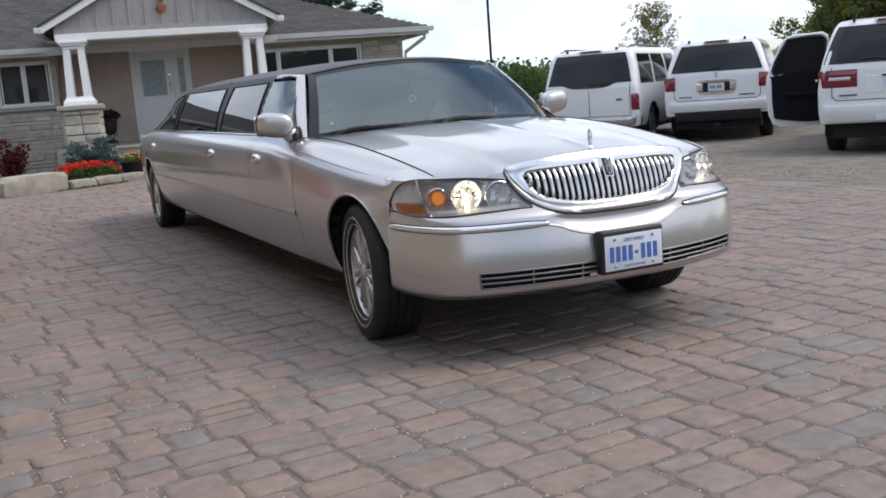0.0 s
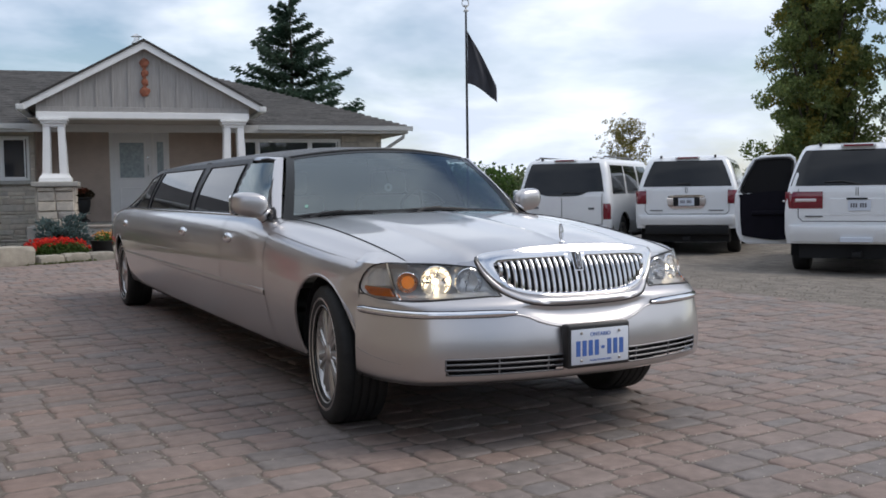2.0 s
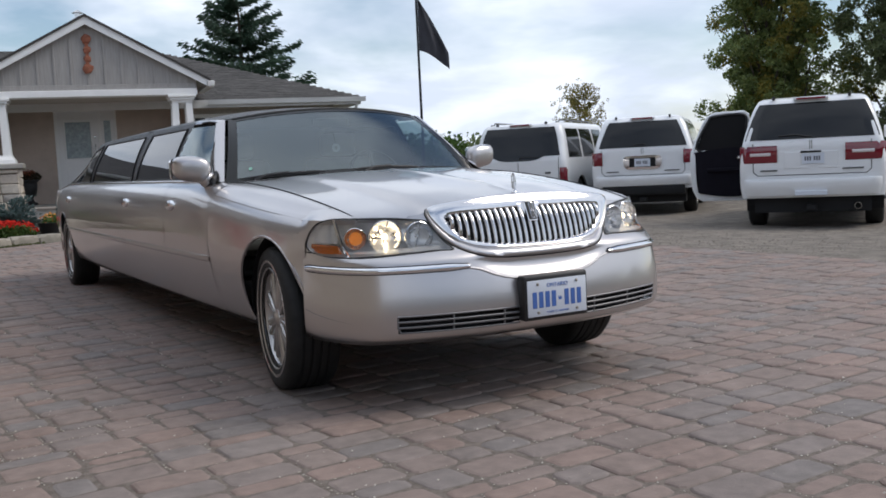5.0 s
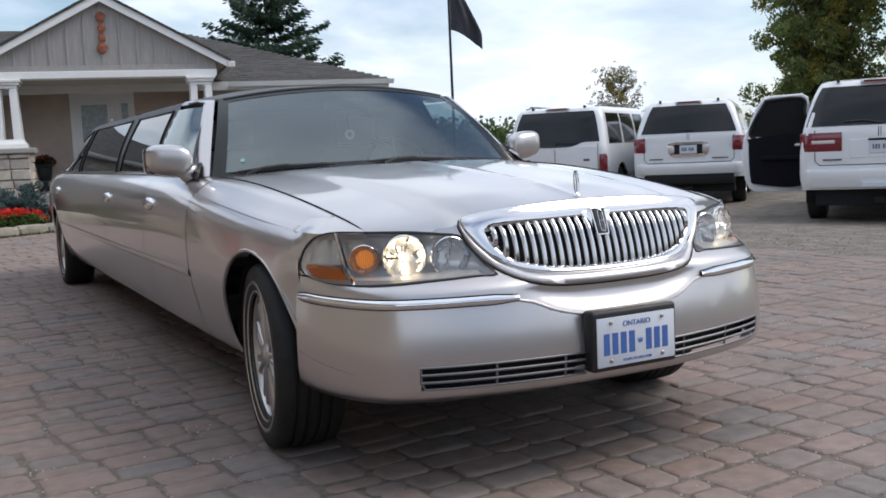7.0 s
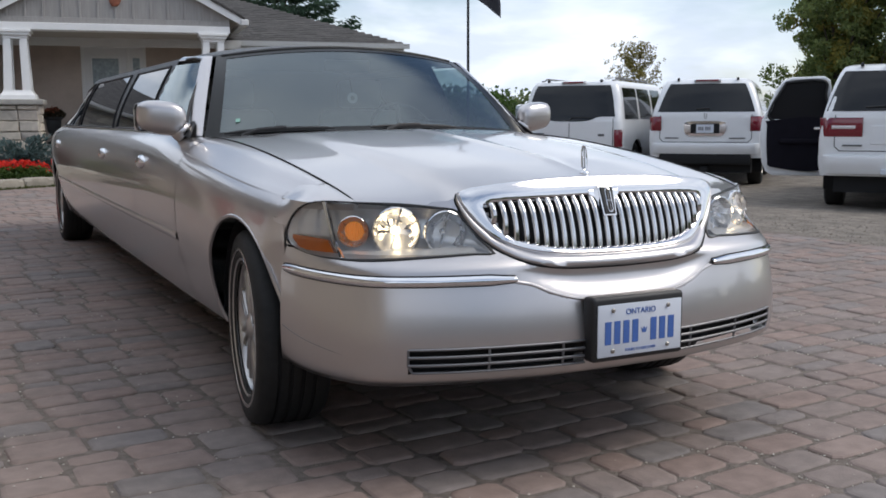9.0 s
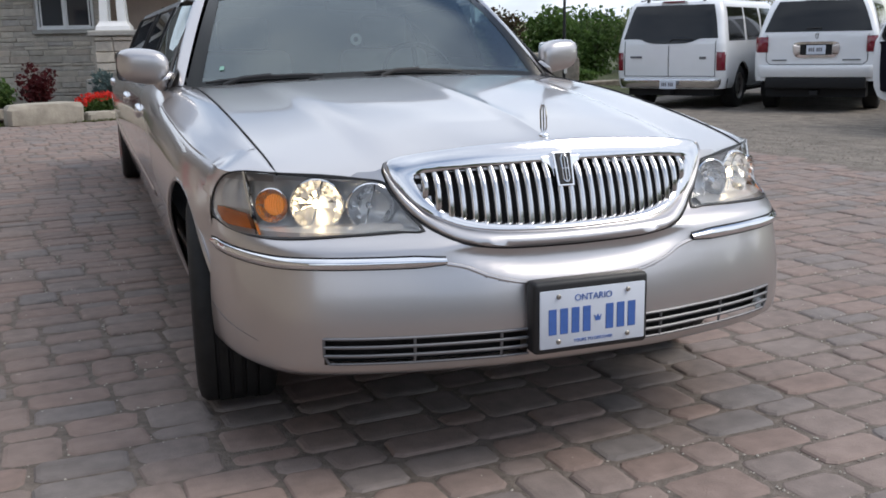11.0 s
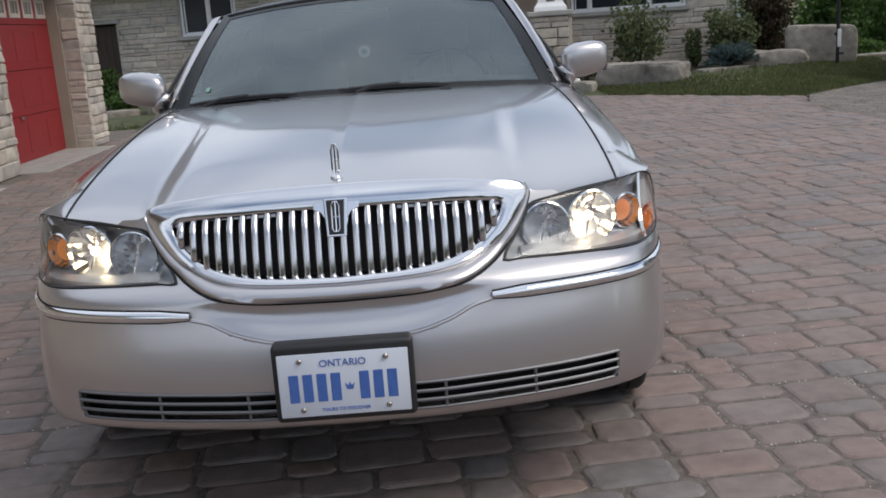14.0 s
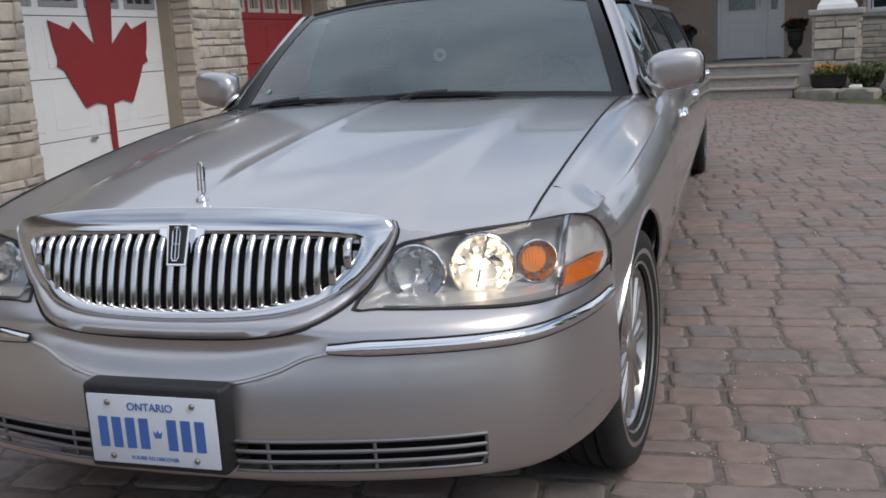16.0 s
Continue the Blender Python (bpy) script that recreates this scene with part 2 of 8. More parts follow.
def ground_height(x, y):
    d = math.hypot(x, y)
    far = max(0.0, d - 70)
    return -.24 + max(0, d - 120) * .018 * (1 + .4 * math.sin(x * .02) + .3 * math.cos(y * .015))


FIELD = mat("far_field", (0.075, 0.085, 0.03), rough=0.95, color2=(0.13, 0.11, 0.05), var=0.2, scale=0.06, bump=0.5, bump_scale=3)
gx = [-900, -500, -300, -200, -140, -100, -60, -30, -15, 0, 15, 30, 60, 100, 140, 200, 300, 500, 900]
ground = part("ground", grid_bm([[(x, y, ground_height(x, y)) for x in gx] for y in gx]), FIELD, smooth=True)
tagged(ground, "green and tawny fields reaching out to low hills", "ground", kind="structure")
LAWN_EDGE = [(-9.0, 13.2), (-3.4, 13.45), (-1.2, 13.72), (.2, 14.52), (.36, 15.85), (2.1, 15.55), (2.32, 14.95), (2.62, 14.2), (4.0, 12.75), (5.4, 11.1), (6.9, 12.9), (8.4, 14.6), (13, 18.5), (30, 30)]
EDGE = LAWN_EDGE


def lawn_edge(x):
    """Where the grass begins, going towards the house."""
    for (x0, y0), (x1, y1) in zip(EDGE, EDGE[1:]):
        if x0 <= x <= x1:
            return lerp(y0, y1, (x - x0) / (x1 - x0))
    return EDGE[0][1] if x < EDGE[0][0] else EDGE[-1][1]


def fall(x, y):
    """The parking area falls gently away from the paving."""
    return -.014 - .186 * max(0.0, min(1.0, (x - 5.0) / 4.0)) ** 1.3


def rise_at(x, y):
    """The grass swells gently towards the house."""
    d = max(0.0, min(1.0, (y - lawn_edge(x)) / 2.6))
    k = max(0.0, min(1.0, (x - 1.5) / 2.5))
    e = max(0.0, min(1.0, (y - lawn_edge(x)) / 1.3))
    foot = lerp(min(-.022, fall(x, lawn_edge(x)) + .014), -.022, e * e * (3 - 2 * e))
    return foot + (.05 + .09 * k) * d * d * (3 - 2 * d) + .008 * math.sin(x * 3.1) * math.sin(y * 2.7) * d


rows = []
xs = [-40, -25, -15] + drange(-9, 9, 73) + [10, 11, 12, 13, 15, 18, 22, 26, 30]
for k in (-1, 0, .15, .4, .8, 1.3, 1.9, 2.6, 3.4, 6, 14, 28, 45):
    rows.append([(x, lawn_edge(x) + max(0, k), -.26 if k < 0 else rise_at(x, lawn_edge(x) + k)) for x in xs])
bm = grid_bm(rows)
bmesh.ops.recalc_face_normals(bm, faces=bm.faces)
lawn = part("lawn", bm, GRASS, smooth=True, angle=40)
tagged(lawn, "short green grass between paving and house", "lawn", kind="structure")


rows = []
for v in drange(0, 1, 24):
    y = lerp(-16, 24, v)
    x0_ = 5.02 if y < 9.4 else spline([(9.4, 5.05), (11.12, 5.4), (12.92, 6.9), (14.62, 8.4), (18.5, 13), (24, 18)], y)
    x1_ = spline([(-16, 32), (12, 27), (20, 21), (24, 18.5)], y)
    rows.append([(lerp(x0_, x1_, u ** 1.6), y, fall(lerp(x0_, x1_, u ** 1.6), y)) for u in drange(0, 1, 20)])
bm = grid_bm(rows)
bmesh.ops.recalc_face_normals(bm, faces=bm.faces)
road = part("road", bm, ASPHALT, smooth=True)
tagged(road, "worn grey asphalt parking area with grit", "road", kind="structure")
far_lawn = part("far_lawn", sheet_bm([(5.0, -16), (70, -16), (70, 60), (30, 60), (13, 18.5), (8.4, 14.62), (6.9, 12.92), (5.4, 11.12)], -.215), GRASS)
tagged(far_lawn, "rough grass beyond the parking area", "lawn", kind="structure")
bed = part("joint_bed", sheet_bm([(-14, -14), (5.02, -14), (5.0, 2), (5.05, 9.4), (5.4, 11.12), (4.0, 12.77), (2.62, 14.22), (2.32, 14.97), (2.1, 15.57), (.36, 15.87), (.2, 14.54), (-1.2, 13.74), (-3.4, 13.47), (-9, 13.22), (-14, 13.2)], -.0065), JOINT)
tagged(bed, "gritty sand bed between the paving stones", "pavement", kind="structure")


# stone facing made of separate rough blocks
def rough_block(bm, x0, x1, z0, z1, out, rng, back=.05):
    """One split-face stone standing in the xz plane and facing -y."""
    j = lambda a: rng.uniform(-a, a)
    bev = min(.014, (z1 - z0) * .18)
    o = [(x0, z0), (x1, z0), (x1, z1), (x0, z1)]
    i = [(x0 + bev, z0 + bev), (x1 - bev, z0 + bev), (x1 - bev, z1 - bev), (x0 + bev, z1 - bev)]
    a = [bm.verts.new((x, back, z)) for x, z in o]
    b = [bm.verts.new((x + j(.004), -out * .35, z + j(.003))) for x, z in o]
    c = [bm.verts.new((x + j(.006), -out + j(.008), z + j(.005))) for x, z in i]
    m = bm.verts.new(((x0 + x1) / 2 + j(.04), -out - abs(j(.006)), (z0 + z1) / 2 + j(.01)))
    for k in range(4):
        n = (k + 1) % 4
        bm.faces.new((a[k], a[n], b[n], b[k]))
        bm.faces.new((b[k], b[n], c[n], c[k]))
        bm.faces.new((c[k], c[n], m))


def courses(width, height, rng, holes=(), hs=(.065, .09, .115, .15), ls=(.2, .52), gap=.007):
    """Random coursed stones over a wall, left free of the holes."""
    z = 0.0
    while z < height - .03:
        h = min(rng.choice(hs), height - z)
        if height - z - h < .06:
            h = height - z
        x = -rng.uniform(0, .1)
        while x < width:
            w = rng.uniform(*ls) * (1.25 if h > .14 else 1)
            x0, x1 = max(0, x), min(width, x + w)
            x += w
            if width - x1 < .1:
                x1, x = width, width
            segs = [(x0, x1)]
            for hx0, hx1, hz0, hz1 in holes:
                if z + h > hz0 + .01 and z < hz1 - .01:
                    nxt = []
                    for a, b in segs:
                        if b <= hx0 or a >= hx1:
                            nxt.append((a, b))
                        else:
                            if hx0 - a > .05:
                                nxt.append((a, hx0))
                            if b - hx1 > .05:
                                nxt.append((hx1, b))
                    segs = nxt
            for a, b in segs:
                if b - a > .04:
                    yield a + gap / 2, b - gap / 2, z + gap / 2, z + h - gap / 2
        z += h


def facing_stuff(name, parent, m, width, height, seed, holes=(), out=(.008, .022), **k):
    """A far wall's stones in one mesh."""
    rng = random.Random(seed)
    bm = bmesh.new()
    for a, b, c, d in courses(width, height, rng, holes, **k):
        rough_block(bm, a, b, c, d, rng.uniform(*out), rng)
    bmesh.ops.recalc_face_normals(bm, faces=bm.faces)
    ob = part(name, bm, STONE_I, parent)
    ob.matrix_basis = m
    return tagged(ob, kind="stuff")


def facing_parts(parent, m, width, height, seed, holes=(), out=(.012, .034), **k):
    """A near wall's stones, each an object."""
    rng = random.Random(seed)
    for a, b, c, d in courses(width, height, rng, holes, **k):
        bm = bmesh.new()
        rough_block(bm, a, b, c, d, rng.uniform(*out), rng)
        bmesh.ops.recalc_face_normals(bm, faces=bm.faces)
        ob = part("stone", bm, STONE_O, parent, smooth=True, angle=40)
        ob.matrix_basis = m


def two_tone(name, cols, rough, attr, var=.18, scale=9, bump=.4, bump_scale=40):
    """A stone whose tint varies from piece to piece, with grain and blotches."""
    m = bpy.data.materials.new(name)
    m.use_nodes = True
    nt = m.node_tree
    b = nt.nodes["Principled BSDF"]
    b.inputs["Roughness"].default_value = rough
    b.inputs["Specular IOR Level"].default_value = .3
    src = nt.nodes.new("ShaderNodeObjectInfo" if attr == "object" else "ShaderNodeNewGeometry")
    val = src.outputs["Random" if attr == "object" else "Random Per Island"]
    r = nt.nodes.new("ShaderNodeValToRGB")
    r.color_ramp.interpolation = "LINEAR"
    els = r.color_ramp.elements
    while len(els) < len(cols):
        els.new(.5)
    for i, c in enumerate(cols):
        els[i].position = i / (len(cols) - 1)
        els[i].color = (*c, 1)
    nt.links.new(val, r.inputs[0])
    tc = nt.nodes.new("ShaderNodeTexCoord")
    geo = nt.nodes.new("ShaderNodeNewGeometry")
    pos = geo.outputs["Position"]
    n1 = nt.nodes.new("ShaderNodeTexNoise")
    n1.inputs["Scale"].default_value, n1.inputs["Detail"].default_value = scale, 8
    nt.links.new(pos, n1.inputs["Vector"])
    n2 = nt.nodes.new("ShaderNodeTexNoise")
    n2.inputs["Scale"].default_value, n2.inputs["Detail"].default_value = scale * .12, 4
    nt.links.new(pos, n2.inputs["Vector"])
    ad = nt.nodes.new("ShaderNodeMath")
    nt.links.new(n1.outputs[0], ad.inputs[0])
    nt.links.new(n2.outputs[0], ad.inputs[1])
    mr = nt.nodes.new("ShaderNodeMapRange")
    mr.inputs["From Min"].default_value, mr.inputs["From Max"].default_value = .65, 1.35
    mr.inputs["To Min"].default_value, mr.inputs["To Max"].default_value = 1 - var * 1.6, 1 + var * 1.6
    nt.links.new(ad.outputs[0], mr.inputs[0])
    sc = nt.nodes.new("ShaderNodeVectorMath")
    sc.operation = "SCALE"
    nt.links.new(r.outputs[0], sc.inputs[0])
    nt.links.new(mr.outputs[0], sc.inputs["Scale"])
    nt.links.new(sc.outputs[0], b.inputs["Base Color"])
    n3 = nt.nodes.new("ShaderNodeTexNoise")
    n3.inputs["Scale"].default_value, n3.inputs["Detail"].default_value = bump_scale, 6
    nt.links.new(pos, n3.inputs["Vector"])
    bp = nt.nodes.new("ShaderNodeBump")
    bp.inputs["Strength"].default_value, bp.inputs["Distance"].default_value = bump, .01
    nt.links.new(n3.outputs[0], bp.inputs["Height"])
    nt.links.new(bp.outputs[0], b.inputs["Normal"])
    return m


ASPHALT_G = two_tone("gritty_asphalt", [(.185, .162, .138), (.195, .168, .142)], .92, "object", var=.34, scale=34, bump=.9, bump_scale=110)
road.data.materials[0] = ASPHALT_G
STONE_COLS = [(0.3625, 0.3284, 0.2863), (0.4962, 0.4431, 0.3682), (0.4286, 0.3922, 0.3472), (0.5513, 0.4963, 0.419), (0.4597, 0.3934, 0.3276), (0.3893, 0.3615, 0.3317)]
STONE_I = two_tone("wall_stone", STONE_COLS, .9, "island", var=.14)
STONE_O = two_tone("pier_stone", STONE_COLS, .9, "object")
PAVE_COLS = [(0.2462, 0.1816, 0.1569), (0.2395, 0.1813, 0.1584), (0.2332, 0.1829, 0.1622), (0.2266, 0.1833, 0.1648), (0.201, 0.1789, 0.1696), (0.2324, 0.1868, 0.1666), (0.2507, 0.1851, 0.1598), (0.228, 0.1833, 0.1643), (0.1961, 0.1747, 0.1661)]
PAVE_I = two_tone("paving_stone_far", PAVE_COLS, .8, "island", var=.15, scale=16, bump=.3, bump_scale=160)
PAVE_O = two_tone("paving_stone", PAVE_COLS, .8, "object", var=.15, scale=16, bump=.3, bump_scale=160)


# the bungalow: local x to its right, y into it, z up, porch middle at 0
WINGLASS = mat("window_glass", (0.03, 0.036, 0.045), rough=0.03, spec=0.8)
DOORPANE = mat("frosted_door_glass", (0.30, 0.36, 0.38), rough=0.25, spec=0.6, var=0.25, scale=14)
ORANGE = mat("rust_ornament", (0.26, 0.09, 0.05), rough=0.8, var=0.3, scale=20)
SOFFIT = mat("soffit", (0.46, 0.42, 0.37), rough=0.8, var=0.06, scale=3)
GUTTER = mat("white_gutter", (0.62, 0.62, 0.61), rough=0.5, var=0.05, scale=2)

house = structure("house", "single-storey stone bungalow with gabled porch and dark roof", "house", HOUSE)
UL, UR, VF, VB, ZE = -10.4, 5.35, 1.98, 9.6, 2.58
RISE = 0.37


def holed_wall(bm, x0, x1, z0, z1, y0, y1, holes):
    """A wall slab with openings right through it, as blocks between the cuts."""
    xs = sorted({x0, x1, *[h[0] for h in holes], *[h[1] for h in holes]})
    zs = sorted({z0, z1, *[h[2] for h in holes], *[h[3] for h in holes]})
    for i in range(len(xs) - 1):
        for k in range(len(zs) - 1):
            cx, cz = (xs[i] + xs[i + 1]) / 2, (zs[k] + zs[k + 1]) / 2
            solid = not any(h[0] < cx < h[1] and h[2] < cz < h[3] for h in holes)
            if solid:
                add_box(bm, xs[i], xs[i + 1], y0, y1, zs[k], zs[k + 1])


W_A, W_B, W_R = (-6.30, -5.05, 1.42, 2.40), (-3.46, -2.36, 1.46, 2.40), (2.08, 4.38, 1.33, 2.36)
W_D = (-8.72, -7.80, 0, 1.80)
P_L, P_R, P_B = -2.25, 2.0, 2.78
bm = bmesh.new()
holed_wall(bm, UL, P_L, 0, ZE, VF + .04, VF + .24, [W_A, W_B, W_D])
holed_wall(bm, P_R, UR, 0, ZE, VF + .04, VF + .24, [W_R])
add_box(bm, UR - .2, UR, VF + .24, VB, 0, ZE)
add_box(bm, UL, UL + .2, VF + .24, VB, 0, ZE)
add_box(bm, UL, UR, VB, VB + .2, 0, ZE)
part("wall", bm, MORTAR, house, "mortared stone wall")
bm = bmesh.new()
holed_wall(bm, P_L, P_R, .54, 2.62, P_B, P_B + .2, [(-.76, .54, .54, 2.58)])
add_box(bm, P_L - .2, P_L, VF + .24, P_B + .2, 0, 2.62)
add_box(bm, P_R, P_R + .2, VF + .24, P_B + .2, 0, 2.62)
part("porch_wall", bm, WALL, house, "beige rendered porch wall")
for nm, a, b, holes, seed in (("left", UL, P_L, [W_A, W_B, W_D], 11), ("right", P_R, UR, [W_R], 12)):
    facing_stuff("wall_stones", house, pose(a, VF + .03, 0), b - a, ZE, seed, [(h[0] - a - .02, h[1] - a + .02, h[2] - .09, h[3] + .02) for h in holes])
facing_stuff("wall_stones", house, pose(UR - .01, VF + .04, 0, 0, 0, 90), VB - VF, ZE, 13)


def window(x0, x1, z0, z1, splits, label):
    """White framed window with panes and a stone sill."""
    w = new("window")
    w.parent = house
    w["label"] = label
    y = VF + .06
    f = .055
    bm = bmesh.new()
    add_box(bm, x0, x1, y, y + .10, z0, z0 + f, .006)
    add_box(bm, x0, x1, y, y + .10, z1 - f, z1, .006)
    for x in (x0 + f / 2, x1 - f / 2, *splits):
        add_box(bm, x - f / 2, x + f / 2, y + .002, y + .098, z0 + f - .001, z1 - f + .001, .006)
    part("window_frame", bm, WHITE, w, "white window frame")
    edges = [x0 + f, *splits, x1 - f]
    for a, b in zip(edges, edges[1:]):
        part("pane", box_bm(a + f / 2 - .02, b - f / 2 + .02, y + .05, y + .058, z0 + f - .01, z1 - f + .01), WINGLASS, w, "dark window pane")
        bm = bmesh.new()
        for q in ((a + .025, a + .05), (b - .05, b - .025)):
            add_box(bm, q[0], q[1], y + .02, y + .05, z0 + f, z1 - f)
        for q in ((z0 + f, z0 + f + .025), (z1 - f - .025, z1 - f)):
            add_box(bm, a + .05, b - .05, y + .02, y + .05, q[0], q[1])
        part("sash", bm, WHITE, w)
    part("window_sill", box_bm(x0 - .08, x1 + .08, VF - .05, VF + .08, z0 - .085, z0 - .002, .012), CONCRETE, w, "pale stone sill")
    return w


window(*W_A, [(W_A[0] + W_A[1]) / 2], "white double casement window")
window(*W_B, [(W_B[0] + W_B[1]) / 2], "white double casement window")
window(*W_R, [2.46, 3.66], "wide white three-part window")

# porch floor, steps, piers and posts
STEPSTONE = mat("step_stone", (0.30, 0.265, 0.235), rough=0.85, var=0.15, scale=6, bump=0.2, bump_scale=50)
part("porch_floor", box_bm(P_L, P_R, -.31, P_B + .1, 0, .54, .01), CONCRETE, house, "grey concrete porch floor")
for i in range(2):
    part("step", box_bm(-1.08, 1.12, -.95 + .32 * i, -.30, .18 * i, .18 * (i + 1) - .045), MORTAR, house)
    part("tread", box_bm(-1.12, 1.16, -.99 + .32 * i, -.30, .18 * (i + 1) - .045, .18 * (i + 1), .012), STEPSTONE, house, "weathered stone tread")
part("tread", box_bm(-1.12, 1.16, -.35, .1, .50, .545, .012), STEPSTONE, house, "weathered stone tread")
for s in (-1, 1):
    pier = new("porch_pier")
    pier.parent = house
    pier["label"] = "square stone pier under a tapered white post"
    c = s * 1.71
    h = .33
    part("core", box_bm(c - h, c + h, -h, h, 0, 1.30), MORTAR, pier)
    for k, (ang, ox, oy) in enumerate(((0, -h, -h), (90, h, -h), (180, h, h), (270, -h, h))):
        facing_parts(pier, pose(c + ox, oy, 0, 0, 0, ang), 2 * h, 1.30, 40 + k + (s > 0) * 10, out=(.03, .055), hs=(.11, .15, .19), ls=(.2, .42))
    part("cap", box_bm(c - .43, c + .43, -.43, .43, 1.30, 1.40, .022, 2), CONCRETE, pier, "pale stone cap")
    post = new("porch_post")
    post.parent = house
    post["label"] = "white tapered double post"
    bm = bmesh.new()
    rows = [[(c + a * w, b * w, z) for a, b in ((-1, -1), (1, -1), (1, 1), (-1, 1))] for z, w in ((1.40, .30), (1.47, .29), (1.53, .245), (1.56, .235))]
    bm = grid_bm(rows, closed=True)
    bm.faces.new([v for v in bm.verts if v.co.z > 1.558])
    part("post_foot", bm, WHITE, post)
    for a in (-1, 1):
        for b in (-1, 1):
            bm = grid_bm([[(c + a * m_ + p * w_, b * m_ + q * w_, z) for p, q in ((-1, -1), (1, -1), (1, 1), (-1, 1))] for z, m_, w_ in ((1.555, .155, .072), (2.50, .13, .06))], closed=True)
            part("post_leg", bm, WHITE, post)
    bm = bmesh.new()
    add_box(bm, c - .20, c + .20, -.20, .20, 2.46, 2.52, .008)
    add_box(bm, c - .24, c + .24, -.24, .24, 2.52, 2.57, .008)
    add_box(bm, c - .27, c + .27, -.27, .27, 2.57, 2.62, .008)
    part("post_head", bm, WHITE, post)
part("porch_beam", box_bm(-2.02, 2.02, -.20, .16, 2.622, 2.75, .008), WHITE, house, "white porch beam")
part("porch_ceiling", box_bm(-2.2, 1.98, .16, P_B, 2.625, 2.66), SOFFIT, house)

# gable front in board and batten with white barge boards
GZ, GA, GH = 2.80, 4.0, 2.19
sl = (GA - GZ) / GH
part("gable_wall", prism_bm([(-2.02, 2.752), (2.02, 2.752), (2.02, 2.80 + (GH - 2.02) * sl + .07), (0, GA + .07), (-2.02, 2.80 + (GH - 2.02) * sl + .07)], -.12, -.02), GABLE, house, "grey board gable")
for i in range(-6, 7):
    x = i * .305
    top = GA + .01 - abs(x) * sl
    if top > 2.90:
        part("batten", box_bm(x - .02, x + .02, -.142, -.119, 2.84, top, .004), GABLE, house)
part("gable_band", box_bm(-2.02, 2.02, -.150, -.1195, 2.752, 2.85, .004), GABLE, house)
for s in (-1, 1):
    p = [(s * (GH + .10), GZ - .055), (s * (GH + .10), GZ + .09), (0, GA + .15), (0, GA - .01)]
    part("barge_board", prism_bm(p, -.27, -.23), WHITE, house, "white barge board")
    p = [(s * (GH + .10), GZ + .075), (s * (GH + .10), GZ + .125), (0, GA + .185), (0, GA + .135)]
    part("porch_roof", prism_bm(p, -.30, 5.2), ROOF, house, "dark shingled porch roof slope")
    p = [(s * (GH + .08), GZ + .01), (s * (GH + .08), GZ + .06), (0, GA + .12), (0, GA + .06)]
    part("porch_soffit", prism_bm(p, -.23, 2.4), SOFFIT, house)
    part("gutter_end", box_bm(min(s * (GH + .02), s * (GH + .17)), max(s * (GH + .02), s * (GH + .17)), -.31, 1.6, GZ - .03, GZ + .085, .02, 2), GUTTER, house)
orn_h = new("gable_ornament")
orn_h.matrix_basis = HOUSE @ pose(0, -.16, 3.10)
tagged(orn_h, "rust-red wall ornament hung on the gable boards", "ornament")
for i, (z, r) in enumerate(((.62, .09), (.42, .075), (.24, .07), (.06, .10))):
    bm = bmesh.new()
    bmesh.ops.create_icosphere(bm, subdivisions=2, radius=r)
    rng = random.Random(i)
    for v in bm.verts:
        v.co *= rng.uniform(.8, 1.15)
        v.co.y *= .35
        v.co.z += z
    part("petal", bm, ORANGE, orn_h)
part("backing_rod", box_bm(-.03, .03, -.01, .02, 0, .72, .005), ORANGE, orn_h)

# main hipped roof with courses of shingles
OV = .50
x0, x1, y0, y1 = UL - OV, UR + OV, VF - OV, VB + OV + .2
half = (y1 - y0) / 2
zr = ZE + half * RISE
ridge = ((x0 + half, (y0 + y1) / 2), (x1 - half, (y0 + y1) / 2))
bm = bmesh.new()
c = [bm.verts.new(p) for p in ((x0, y0, ZE + .04), (x1, y0, ZE + .04), (x1, y1, ZE + .04), (x0, y1, ZE + .04), (*ridge[0], zr), (*ridge[1], zr))]
for f in ((0, 1, 5, 4), (1, 2, 5), (2, 3, 4, 5), (3, 0, 4)):
    bm.faces.new([c[i] for i in f])
bm.faces.new((c[3], c[2], c[1], c[0]))
part("roof", bm, ROOF, house, "dark grey asphalt shingle roof")
rng = random.Random(5)
bm = bmesh.new()
rows_n = int(half / .135)
for r in range(rows_n):
    d = r * .135
    z = ZE + .045 + d * RISE
    a, b = x0 + d, x1 - d
    x = a - rng.uniform(0, .3)
    while x < b:
        w = rng.choice((.16, .22, .3))
        xa, xb = max(a, x), min(b, x + w)
        x += w
        if xb - xa < .03:
            continue
        lift = rng.uniform(.004, .012)
        yb = y0 + d
        v = [bm.verts.new(p) for p in ((xa, yb, z + lift), (xb, yb, z + lift), (xb, yb + .15, z + .15 * RISE + .003), (xa, yb + .15, z + .15 * RISE + .003), (xa, yb, z - .004), (xb, yb, z - .004))]
        bm.faces.new((v[0], v[1], v[2], v[3]))
        bm.faces.new((v[4], v[5], v[1], v[0]))
tagged(part("shingles", bm, ROOF, house, "dark weathered shingles"), kind="stuff")
bm = bmesh.new()
add_box(bm, x0, x1, y0 - .02, y0 + .02, ZE - .12, ZE + .05)
add_box(bm, x1 - .02, x1 + .02, y0 + .02, y1, ZE - .12, ZE + .05)
add_box(bm, x0 - .02, x0 + .02, y0 + .02, y1, ZE - .12, ZE + .05)
part("fascia", bm, GUTTER, house, "white eaves fascia")
